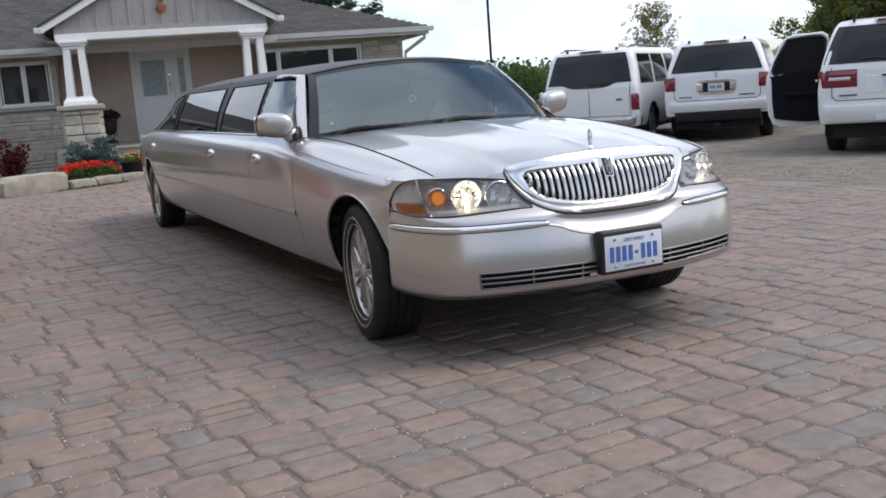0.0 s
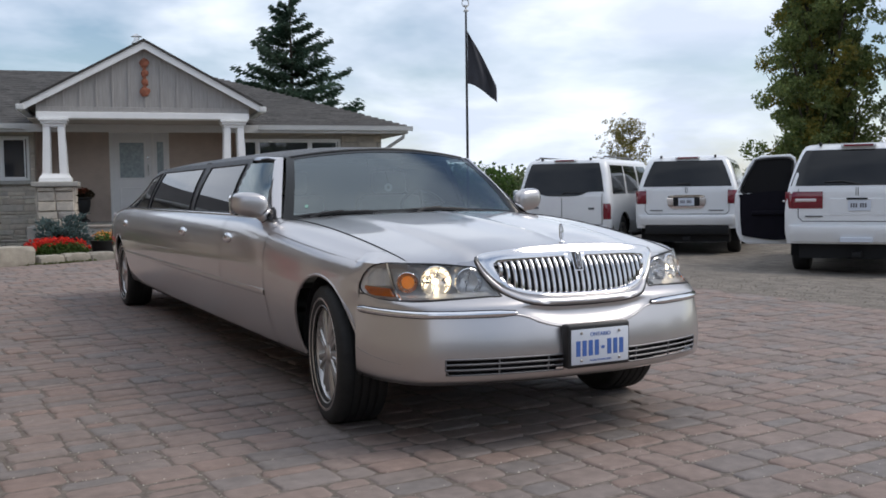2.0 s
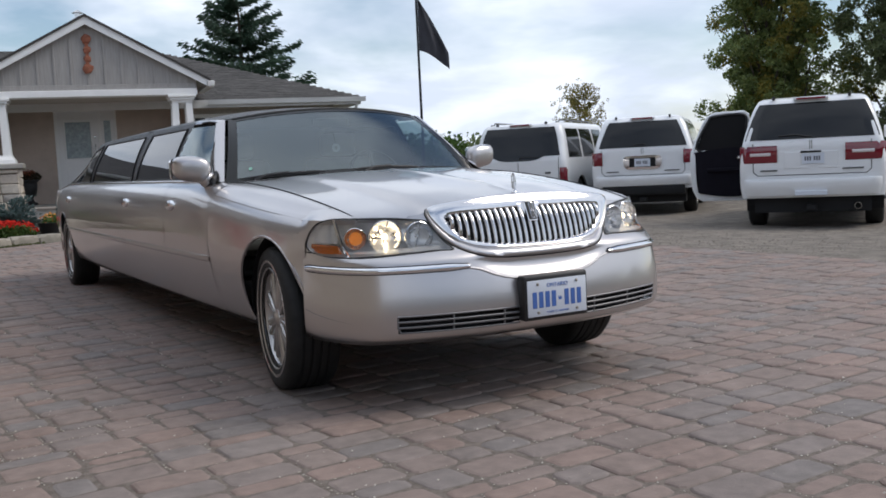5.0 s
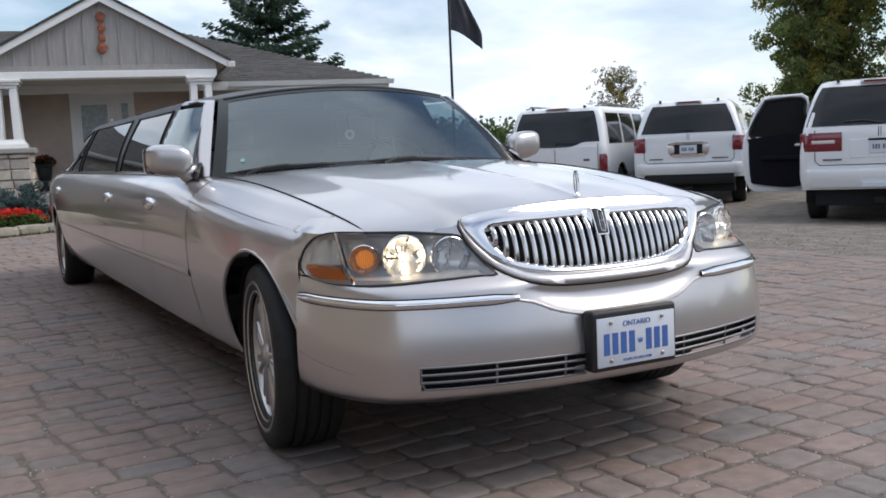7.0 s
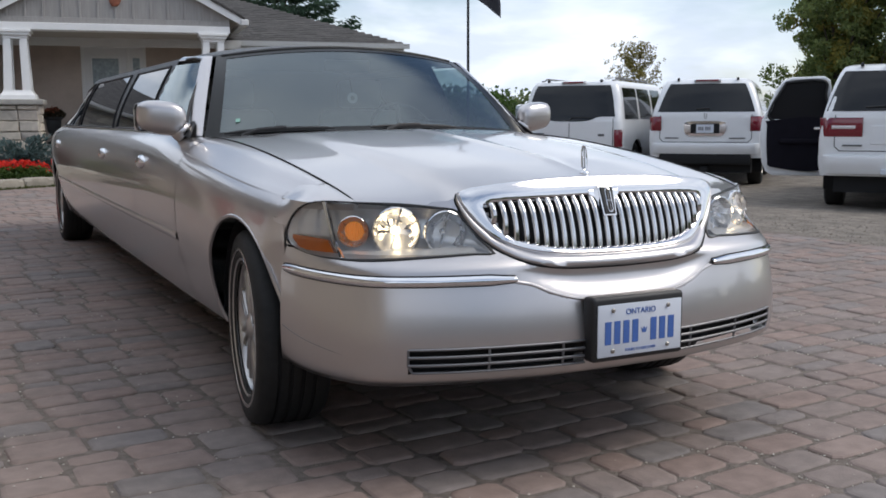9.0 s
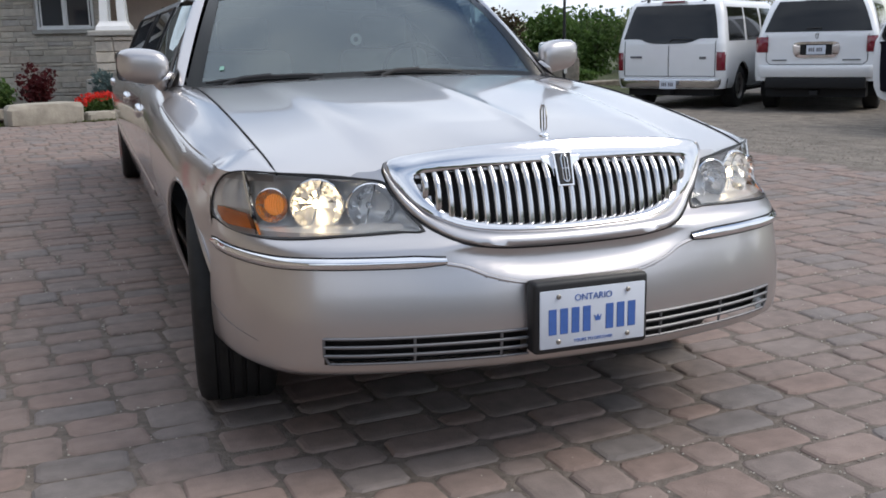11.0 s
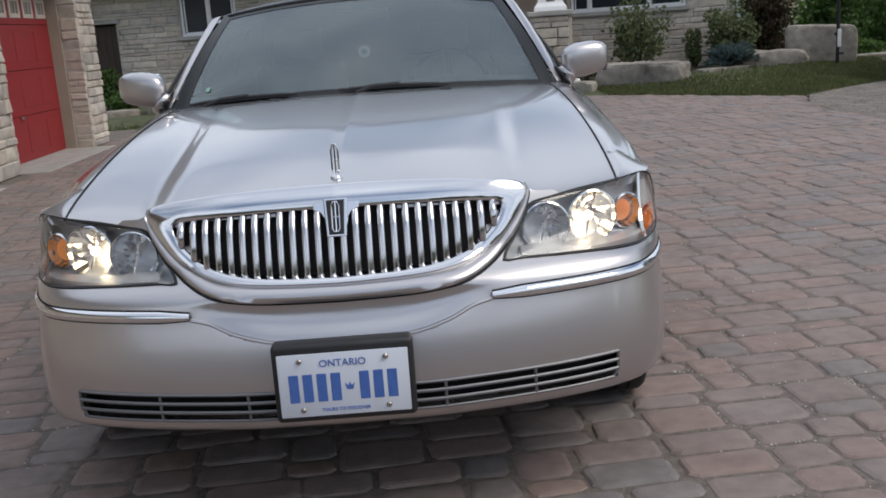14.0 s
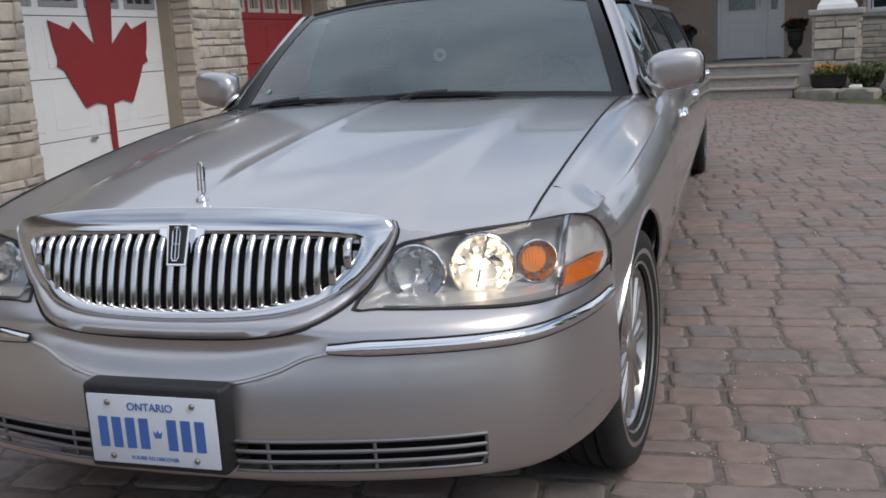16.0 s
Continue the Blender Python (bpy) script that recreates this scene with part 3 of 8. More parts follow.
part("soffit", box_bm(x0 + .02, x1 - .02, y0 + .02, y1, ZE - .03, ZE + .03), SOFFIT, house)
for a, b in ((x0, -2.4), (2.4, x1 + .1)):
    prof = [(0, .0), (-.10, .0), (-.12, .10), (-.105, .10), (-.09, .015), (0, .015)]
    part("gutter", prism_bm([(y0 - .02 + p, ZE - .06 + q) for p, q in prof], a, b, "x"), GUTTER, house, "white rain gutter")
part("downpipe", tube_bm([(UR + .42, y0 + .02, ZE - .05), (UR + .42, y0 + .08, ZE - .2), (UR + .06, VF + .0, ZE - .48), (UR + .05, VF - .02, ZE - .6), (UR + .05, VF - .02, .1)], .04, 8), GUTTER, house, "white downpipe", smooth=True)
vent = new("flue_pipe")
vent.parent = house
vent["label"] = "bright metal flue pipe with cap"
part("pipe", lathe_bm([(.09, 3.5), (.09, 4.50), (.075, 4.52), (.075, 4.70), (.12, 4.71), (.12, 4.75), (.07, 4.76), (.07, 4.86), (.13, 4.87), (.02, 4.94)], (-.08, 4.0, 0), "z", 20), SATIN, vent, smooth=True, angle=40)
part("flashing", box_bm(-.28, .12, 3.75, 4.25, 3.5, 4.36, .02), ROOF, vent)

# entrance door with side light
door = structure("door_1", "white front door with frosted glass and side light", "door", HOUSE @ pose(-.76, P_B + .02, .545))
bm = bmesh.new()
for a, b, c_, d in ((0, .06, 0, 2.03), (1.24, 1.30, 0, 2.03), (.06, 1.24, 1.97, 2.03), (.90, .96, 0, 1.97)):
    add_box(bm, a, b, -.03, .10, c_, d, .004)
part("door_frame", bm, WHITE, door, "white door frame")
bm = bmesh.new()
holed_wall(bm, .06, .90, .02, 1.97, .0, .05, [(.20, .76, .95, 1.78)])
leaf = part("door_leaf", bm, DOORW, door, "white panelled door leaf")
part("door_pane", box_bm(.20, .76, .02, .03, .95, 1.78), DOORPANE, leaf, "frosted glass pane")
for a, b, c_, d in ((.18, .78, .93, .97), (.18, .78, 1.76, 1.80), (.18, .22, .97, 1.76), (.74, .78, .97, 1.76), (.20, .76, .18, .21), (.20, .76, .72, .75), (.20, .23, .21, .72), (.73, .76, .21, .72)):
    part("moulding", box_bm(a, b, -.012, -.0005, c_, d, .004), DOORW, leaf)
part("door_handle", tube_bm([(.83, -.01, 1.02), (.83, -.06, 1.04), (.83, -.065, 1.20), (.83, -.01, 1.26)], .012, 8), SATIN, leaf, "long metal pull handle", smooth=True)
part("door_lock", lathe_bm([(0, -.03), (.025, -.028), (.028, 0)], (.83, 0, 1.42), "y", 16), SATIN, leaf, smooth=True)
bm = bmesh.new()
holed_wall(bm, .96, 1.24, .02, 1.97, .0, .05, [(1.03, 1.17, .95, 1.78)])
side = part("side_light", bm, DOORW, door, "white side light")
part("door_pane", box_bm(1.03, 1.17, .02, .03, .95, 1.78), DOORPANE, side)


# garage wing with recessed doors; local x runs along the front to its right, front faces -y
GARAGE = pose(-4.05, 0, 0, 0, 0, 90)
garage = structure("garage", "stone garage wing with deep-set doors", "garage", GARAGE)
GD = [("white_garage_door", 4.80, 7.28), ("red_garage_door", 8.36, 10.84)]
G0, G1, GTOP, DH = -3.0, 11.5, 2.95, 2.16
JAMB = mat("beige_jamb", (0.30, 0.255, 0.20), rough=0.7, var=0.08, scale=3, bump=0.05, bump_scale=40)
holes = [(a, b, 0, DH) for _, a, b in GD]
bm = bmesh.new()
holed_wall(bm, G0, G1, 0, GTOP, .04, .45, holes)
add_box(bm, G0, G1, 6.0, 6.2, 0, GTOP)
add_box(bm, G0, G0 + .2, .45, 6.0, 0, GTOP)
add_box(bm, G1 - .2, G1, .45, 6.0, 0, GTOP)
part("wall", bm, MORTAR, garage)
facing_parts(garage, pose(7.28, .04, 0), 8.36 - 7.28, DH + .1, 61, out=(.012, .034), hs=(.07, .09, .12, .16), ls=(.14, .38))
facing_parts(garage, pose(10.84, .04, 0), G1 - 10.84, DH + .1, 62, out=(.012, .034), hs=(.07, .09, .12, .16), ls=(.14, .38))
facing_parts(garage, pose(3.2, .04, 0), 4.80 - 3.2, DH + .1, 63, out=(.012, .034), hs=(.07, .09, .12, .16), ls=(.14, .38))
facing_stuff("wall_stones", garage, pose(G0, .04, 0), 3.2 - G0, DH + .1, 64, out=(.012, .03), hs=(.07, .09, .12, .16), ls=(.14, .38))
facing_stuff("wall_stones", garage, pose(G0, .04, DH + .1), G1 - G0, GTOP - DH - .1, 65, out=(.012, .03), hs=(.07, .09, .12, .16), ls=(.14, .38))
facing_stuff("wall_stones", garage, pose(G1, .04, 0, 0, 0, 90), 6.0, GTOP, 66, out=(.012, .03), hs=(.07, .09, .12, .16), ls=(.14, .38))
for k, (_, a, b) in enumerate(GD):
    facing_parts(garage, pose(b + .03, .25, 0, 0, 0, -90), .23, DH - .02, 70 + k, out=(.032, .046), hs=(.07, .09, .12, .16), ls=(.2, .3))
    facing_parts(garage, pose(a - .03, .02, 0, 0, 0, 90), .23, DH - .02, 75 + k, out=(.032, .046), hs=(.07, .09, .12, .16), ls=(.2, .3))
    bm = bmesh.new()
    add_box(bm, a - .06, a + .014, .255, .44, 0, DH + .02, .006)
    add_box(bm, b - .014, b + .06, .255, .44, 0, DH + .02, .006)
    add_box(bm, a + .014, b - .014, .02, .44, DH - .012, DH + .08, .006)
    part("jamb", bm, JAMB, garage, "beige timber door jamb")
    part("threshold", box_bm(a, b, -.25, .46, -.05, .012, .006), CONCRETE, garage, "concrete threshold")
bm = bmesh.new()
bm.faces.new([bm.verts.new(p) for p in ((G0 - .5, -.6, GTOP), (G1 + .5, -.6, GTOP), (G1 - 2.5, 3.1, GTOP + 1.7), (G0 + 2.5, 3.1, GTOP + 1.7))])
bm.faces.new([bm.verts.new(p) for p in ((G0 - .5, 6.8, GTOP), (G0 + 2.5, 3.1, GTOP + 1.7), (G1 - 2.5, 3.1, GTOP + 1.7), (G1 + .5, 6.8, GTOP))])
bm.faces.new([bm.verts.new(p) for p in ((G1 + .5, -.6, GTOP), (G1 + .5, 6.8, GTOP), (G1 - 2.5, 3.1, GTOP + 1.7))])
bm.faces.new([bm.verts.new(p) for p in ((G0 - .5, -.6, GTOP), (G0 + 2.5, 3.1, GTOP + 1.7), (G0 - .5, 6.8, GTOP))])
part("roof", bm, ROOF, garage, "dark shingled garage roof")
part("soffit", box_bm(G0 - .48, G1 + .48, -.58, 6.78, GTOP - .05, GTOP - .004), SOFFIT, garage)


def garage_door(name, a, b, material, label):
    """Sectional door: four rows of raised panels, the top row glazed with arched panes."""
    d = structure(name, label, "garage door", GARAGE @ pose(a + .012, .40, .012))
    w, h = b - a - .024, DH - .03
    sh = h / 4
    n = 4 if name.startswith("white") else 6
    for r in range(4):
        z0 = r * sh + .004
        z1 = (r + 1) * sh - .004
        cw = w / n
        holes = [(c * cw + .075, (c + 1) * cw - .075, z0 + .10, z1 - .07) for c in range(n)] if r == 3 else []
        bm = bmesh.new()
        holed_wall(bm, 0, w, z0, z1, 0, .04, holes)
        sec = part("door_section", bm, material, d)
        for c in range(n if r == 3 else 4):
            cc = cw if r == 3 else w / 4
            xa, xb, za, zb = c * cc + .075, (c + 1) * cc - .075, z0 + .085, z1 - .085
            if r < 3:
                bm = bmesh.new()
                add_box(bm, xa, xb, -.0035, .0, za, zb, .003, 1)
                part("raised_panel", bm, material, sec)
            else:
                xa, xb, za, zb = holes[c]
                pane_ = part("pane", box_bm(xa - .01, xb + .01, .02, .026, za - .01, zb + .01), WINGLASS, sec, "dark pane")
                bm = bmesh.new()
                f = .022
                add_box(bm, xa - .03, xa + f, -.010, .03, za - .03, zb + .03, .004)
                add_box(bm, xb - f, xb + .03, -.010, .03, za - .03, zb + .03, .004)
                add_box(bm, xa + f, xb - f, -.010, .03, za - .03, za + f, .004)
                add_box(bm, xa + f, xb - f, -.010, .03, zb - f, zb + .03, .004)
                zm = lerp(za, zb, .5)
                add_box(bm, xa + f, xb - f, -.004, .022, zm - .012, zm + .012)
                for q in (1 / 3, 2 / 3):
                    xm = lerp(xa, xb, q)
                    add_box(bm, xm - .008, xm + .008, -.003, .021, za + f, zb - f)
                # arch over the panes
                cx, rr = (xa + xb) / 2, (xb - xa) / 2 - f
                for k in range(8):
                    a0, a1 = math.pi * k / 8, math.pi * (k + 1) / 8
                    pts = [(cx + rr * math.cos(t), zb - f - .075 + min(.075, rr * .7) * math.sin(t)) for t in (a0, a1)]
                    v = [bm.verts.new((px, -.006, pz)) for px, pz in ((pts[0][0], pts[0][1]), (pts[0][0], zb - f + .002), (pts[1][0], zb - f + .002), (pts[1][0], pts[1][1]))]
                    bm.faces.new(v)
                part("glazing_bars", bm, GREYFRAME if n == 4 else PANEFRAME, sec, "grey glazing bars" if n == 4 else "pale glazing bars")
    part("pull_handle", box_bm(w * .5 - .12, w * .5 - .02, -.035, -.013, .50, .525, .006), SATIN, d, "small metal pull handle")
    return d


GREYFRAME = mat("grey_glazing_frame", (0.30, 0.30, 0.31), rough=0.6, var=0.05, scale=4)
PANEFRAME = mat("pale_glazing_frame", (0.50, 0.44, 0.37), rough=0.6, var=0.05, scale=4)
wd = garage_door(*GD[0], DOORW, "white sectional garage door with a red maple leaf")
garage_door(*GD[1], RED, "red sectional garage door with small arched panes")
# painted leaf on the white door: right half outline, mirrored
half_leaf = [(0, 2.10), (.10, 1.86), (.22, 1.92), (.17, 1.60), (.13, 1.34), (.40, 1.55), (.47, 1.48), (.74, 1.56), (.71, 1.36), (.67, 1.24), (.69, 1.17), (.60, 1.14), (.50, .98), (.37, .80), (.345, .79), (.20, .825), (.05, .80), (.040, .33)]
outline = half_leaf + [(-x, z) for x, z in half_leaf[::-1] if x > 0]
bm = bmesh.new()
cy = 6.285 - (GD[0][1] + .012)
poly = [(cy + x, z) for x, z in outline]
vs = [bm.verts.new((x, -.018, z)) for x, z in poly]
vb = [bm.verts.new((x, -.0125, z)) for x, z in poly]
mid = bm.verts.new((cy, -.018, 1.2))
for i in range(len(poly)):
    bm.faces.new((vs[i - 1], vs[i], mid))
for i in range(len(poly)):
    bm.faces.new((vs[i], vs[i - 1], vb[i - 1], vb[i]))
bmesh.ops.recalc_face_normals(bm, faces=bm.faces)
part("maple_leaf", bm, RED, wd, "red maple leaf shape")

# dark side door in the house wall beside the garage
gate = structure("side_door", "dark brown boarded door in the stone wall", "door", HOUSE @ pose(-8.71, VF + .12, 0))
DKWOOD = mat("dark_stained_wood", (0.045, 0.028, 0.02), rough=0.7, var=0.25, scale=6, bump=0.1, bump_scale=40, stretch=(4, 4, .4))
for i in range(6):
    part("board", box_bm(i * .15, i * .15 + .144, 0, .03, .02, 1.76, .004), DKWOOD, gate)
part("rail", box_bm(0, .9, .03, .07, .4, .5), DKWOOD, gate)
part("rail", box_bm(0, .9, .03, .07, 1.4, 1.5), DKWOOD, gate)
part("lintel", box_bm(-.12, 1.02, -.17, .05, 1.80, 1.87, .01), CONCRETE, gate, "pale stone lintel")


# the limousine: its body as smooth sheets, y = 0 at the number plate, +y to its tail, x across
def curve(points, s):
    """A point on a smooth line through (s, a, b) rows."""
    return spline([(p[0], p[1]) for p in points], s), spline([(p[0], p[2]) for p in points], s)


BUMP = [(0, 0, .032), (.18, .2, .038), (.33, .36, .062), (.47, .52, .100), (.60, .66, .152), (.70, .755, .215), (.80, .825, .33), (.90, .872, .48), (1, .893, .62)]
NOSE = [(0, 0, .195), (.18, .2, .202), (.33, .36, .220), (.47, .50, .258), (.60, .63, .318), (.70, .725, .385), (.80, .807, .470), (.90, .865, .585), (1, .890, .70)]
BLEND = [(.20, 0), (.60, 0), (.635, .10), (.665, .42), (.70, .72), (.75, .86), (.82, 1.0), (.88, 1.22)]
TUCK = [(.27, .14), (.298, .075), (.308, .040), (.320, .018), (.335, .010), (.36, .004), (.40, .0004), (.43, .0), (.47, .0045), (.51, .0125), (.55, .0230), (.58, .0315), (.60, .0355), (.64, .0290), (.68, .011), (.72, .0)]
DIP = [(0, 0), (.42, .10), (.7, .45), (.88, .86), (1, 1)]


ROLL = [(.66, 0), (.74, .002), (.76, .006), (.78, .013), (.80, .029), (.82, .048), (.84, .085)]


def face(s, z):
    """The front's surface: s from 0 at the middle to 1 at the wheel arch."""
    bx, by = curve(BUMP, s)
    nx, ny = curve(NOSE, s)
    b = spline(BLEND, z)
    t = spline(TUCK, z)
    k = 1 - 0.5 * s * s
    # the corner rolls inwards towards its top like the flank behind it
    w = max(0.0, (s - .84) / .16)
    roll = spline(ROLL, z) * w * w * (3 - 2 * w)
    # a shelf above the line that dips under the grille
    ax = abs(bx)
    line = .528 + .066 * spline(DIP, min(1.0, ax / .36)) + .032 * min(1.0, max(0.0, (ax - .36) / .06))
    q = min(1.0, max(0.0, (z - line + .004) / .055))
    shelf = .015 * q * q * (3 - 2 * q)
    return (bx + (nx - bx) * b - t * .35 * s * s - roll, by + max((ny - by) * b + t * k, t * k + shelf if z < .70 else 0.0), z)


def s_of(x, z):
    """The s at which the front's surface has this x."""
    lo, hi = 0.0, 1.0
    for _ in range(24):
        m = (lo + hi) / 2
        if face(m, z)[0] < x:
            lo = m
        else:
            hi = m
    return lo


def front(x, z, out=0.0):
    """A point on the front at x and z, out metres proud of it."""
    sg = -1 if x < 0 else 1
    s = s_of(abs(x), z)
    p = Vector(face(s, z))
    if out:
        n = (Vector(face(min(s + .01, 1), z)) - Vector(face(max(s - .01, 0), z))).cross(Vector(face(s, z + .005)) - Vector(face(s, z - .005))).normalized()
        if n.y > 0:
            n = -n
        p = p + n * out
    return Vector((p.x * sg, p.y, p.z))


HALF = [(.60, .890), (.75, .912), (1.0, .938), (1.4, .952), (2.0, .962), (3.0, .966), (6.0, .966), (6.85, .958), (7.3, .938), (7.7, .90), (8.0, .83)]
TOPZ = [(.60, .828), (.8, .848), (1.0, .866), (1.45, .908), (1.9, .955), (2.3, .982), (3.0, .988), (6.4, .990), (7.0, .985), (7.5, .965), (8.1, .93)]
INSET = [(0, .088), (.06, .068), (.15, .048), (.28, .026), (.40, .010), (.50, .002), (.58, .0), (.66, .001), (.80, .010), (.90, .030), (.96, .060), (1.0, .10)]


def flank(y, k):
    """The side's surface: k from 0 at the sill to 1 at the belt."""
    zt = spline(TOPZ, y)
    z = .285 + (zt - .285) * k
    return (spline(HALF, y) - spline(INSET, k), y, z)


HOODMID = [(.20, .868), (.284, .884), (.6, .925), (1.0, .958), (1.4, .985), (1.8, 1.003), (2.0, 1.01)]
SEAM = [(.385, .725, .812), (.7, .742, .850), (1.1, .755, .893), (1.5, .762, .935), (1.93, .765, .972)]


def thin_glass(name, tint, ior=1.5, rough=0.0, both=False):
    """A thin pane: see-through with a tint, mirrored more at grazing angles."""
    m = bpy.data.materials.new(name)
    m.use_nodes = True
    nt = m.node_tree
    nt.nodes.clear()
    out = nt.nodes.new("ShaderNodeOutputMaterial")
    tr = nt.nodes.new("ShaderNodeBsdfTransparent")
    tr.inputs[0].default_value = (*tint, 1)
    gl = nt.nodes.new("ShaderNodeBsdfGlossy")
    gl.inputs["Roughness"].default_value = rough
    gl.inputs[0].default_value = (0.88, 0.97, 0.98, 1) if tint[0] < .9 else (1, 1, 1, 1)
    fr = nt.nodes.new("ShaderNodeFresnel")
    fr.inputs[0].default_value = ior
    mx = nt.nodes.new("ShaderNodeMixShader")
    if both:
        # same gloss from either side: Schlick's curve on the facing weight
        lw = nt.nodes.new("ShaderNodeLayerWeight")
        lw.inputs["Blend"].default_value = 0.5
        pw = nt.nodes.new("ShaderNodeMath")
        pw.operation = "POWER"
        pw.inputs[1].default_value = 5.0
        ad = nt.nodes.new("ShaderNodeMath")
        ad.operation = "MULTIPLY_ADD"
        f0 = ((ior - 1) / (ior + 1)) ** 2
        ad.inputs[1].default_value, ad.inputs[2].default_value = 1 - f0, f0
        nt.links.new(lw.outputs["Facing"], pw.inputs[0])
        nt.links.new(pw.outputs[0], ad.inputs[0])
        nt.links.new(ad.outputs[0], mx.inputs[0])
    else:
        nt.links.new(fr.outputs[0], mx.inputs[0])
    nt.links.new(tr.outputs[0], mx.inputs[1])
    nt.links.new(gl.outputs[0], mx.inputs[2])
    nt.links.new(mx.outputs[0], out.inputs[0])
    return m


def glow_mat(name, color, strength, base=(0.8, 0.6, 0.3)):
    m = bpy.data.materials.new(name)
    m.use_nodes = True
    b = m.node_tree.nodes["Principled BSDF"]
    b.inputs["Base Color"].default_value = (*base, 1)
    b.inputs["Emission Color"].default_value = (*color, 1)
    b.inputs["Emission Strength"].default_value = strength
    b.inputs["Roughness"].default_value = 0.2
    return m


SCREEN = thin_glass("windscreen_glass", (0.38, 0.48, 0.46), 2.35)
DOORGLASS = thin_glass("door_glass", (0.50, 0.58, 0.60), 2.2, both=True)
LENS = thin_glass("clear_lens", (0.93, 0.93, 0.92), 1.45)
AMBER = mat("amber_lens", (0.62, 0.17, 0.03), rough=0.15, coat=0.8, var=0.1, scale=60)
AMBERLIT = glow_mat("lit_amber_bulb", (1.0, 0.42, 0.09), 0.15, (0.80, 0.33, 0.12))
BULB = glow_mat("lit_headlamp_bulb", (1.0, 0.78, 0.48), 7.0)
REFLECT = mat("lamp_reflector", (0.72, 0.72, 0.73), rough=0.16, metal=1.0)
HOUSING = mat("lamp_housing", (0.72, 0.73, 0.75), rough=0.28, metal=0.5, var=0.06, scale=40)
BORDER = mat("ceramic_border", (0.010, 0.011, 0.011), rough=0.2, spec=0.4)
BARM = mat("grey_slot_metal", (0.20, 0.20, 0.21), rough=0.5, metal=0.7)
SEATM = mat("grey_leather", (0.34, 0.33, 0.32), rough=0.5, var=0.1, scale=8, bump=0.1, bump_scale=90)
DASH = mat("dashboard", (0.05, 0.052, 0.055), rough=0.55, var=0.1, scale=20, bump=0.1, bump_scale=300)
SLATM = mat("slat_chrome", (0.62, 0.62, 0.63), rough=0.16, metal=1.0)
PLATEW = mat("plate_white", (0.62, 0.66, 0.73), rough=0.35, var=0.03, scale=12)
PLATEB = mat("plate_blue", (0.06, 0.14, 0.42), rough=0.4, var=0.1, scale=60)
STEEL = mat("bolt_steel", (0.35, 0.33, 0.30), rough=0.4, metal=1.0)

limo = thing("limousine", "long silver stretch limousine with black roof, parked on the paving", "car")
AXLE_F, AXLE_R, WHEEL_Z, ARCH = 1.0, 6.85, 0.338, 0.385


def cut_arch(bm, yc, r=ARCH, zc=WHEEL_Z + .005):
    """Opens a round wheel arch in a side sheet and draws its edge on to the circle."""
    gone = []
    for f in bm.faces:
        c = f.calc_center_median()
        if math.hypot(c.y - yc, c.z - zc) < r:
            gone.append(f)
    bmesh.ops.delete(bm, geom=gone, context="FACES")
    for v in bm.verts:
        d = math.hypot(v.co.y - yc, v.co.z - zc)
        if d < r + .035 and v.is_boundary and d > .05 and (v.co.z > .30 or d < r):
            k = r / d
            v.co.y, v.co.z = yc + (v.co.y - yc) * k, zc + (v.co.z - zc) * k


# front bumper: painted sheet with two low slots
zs = [.290, .298, .304, .310, .318, .328, .343, .36, .38, .40, .414, .43, .46, .49, .51, .52, .53, .54, .55, .56, .57, .58, .59, .60, .608, .615, .622, .63, .642, .655, .668]
xs_cols = [0, .06, .12, .163, .20, .24, .28, .31, .34, .37, .40, .46, .52, .58, .63, .672]
ss = [s_of(x, .38) for x in xs_cols] + [.66, .70, .74, .78, .82, .86, .90, .94, .97, 1.0]
bm = bmesh.new()
for sg in (1, -1):
    vs = [[bm.verts.new((face(s, z)[0] * sg, face(s, z)[1], z)) for s in ss] for z in zs]
    for i in range(len(zs) - 1):
        for j in range(len(ss) - 1):
            if .342 < (zs[i] + zs[i + 1]) / 2 < .415 and 3 <= j < 15:
                continue
            q = (vs[i][j], vs[i][j + 1], vs[i + 1][j + 1], vs[i + 1][j])
            bm.faces.new(q if sg > 0 else q[::-1])
bmesh.ops.remove_doubles(bm, verts=bm.verts, dist=.0002)
bumper = part("front_bumper", bm, PAINT, limo, "silver painted bumper with chrome strips", smooth=True, angle=40)
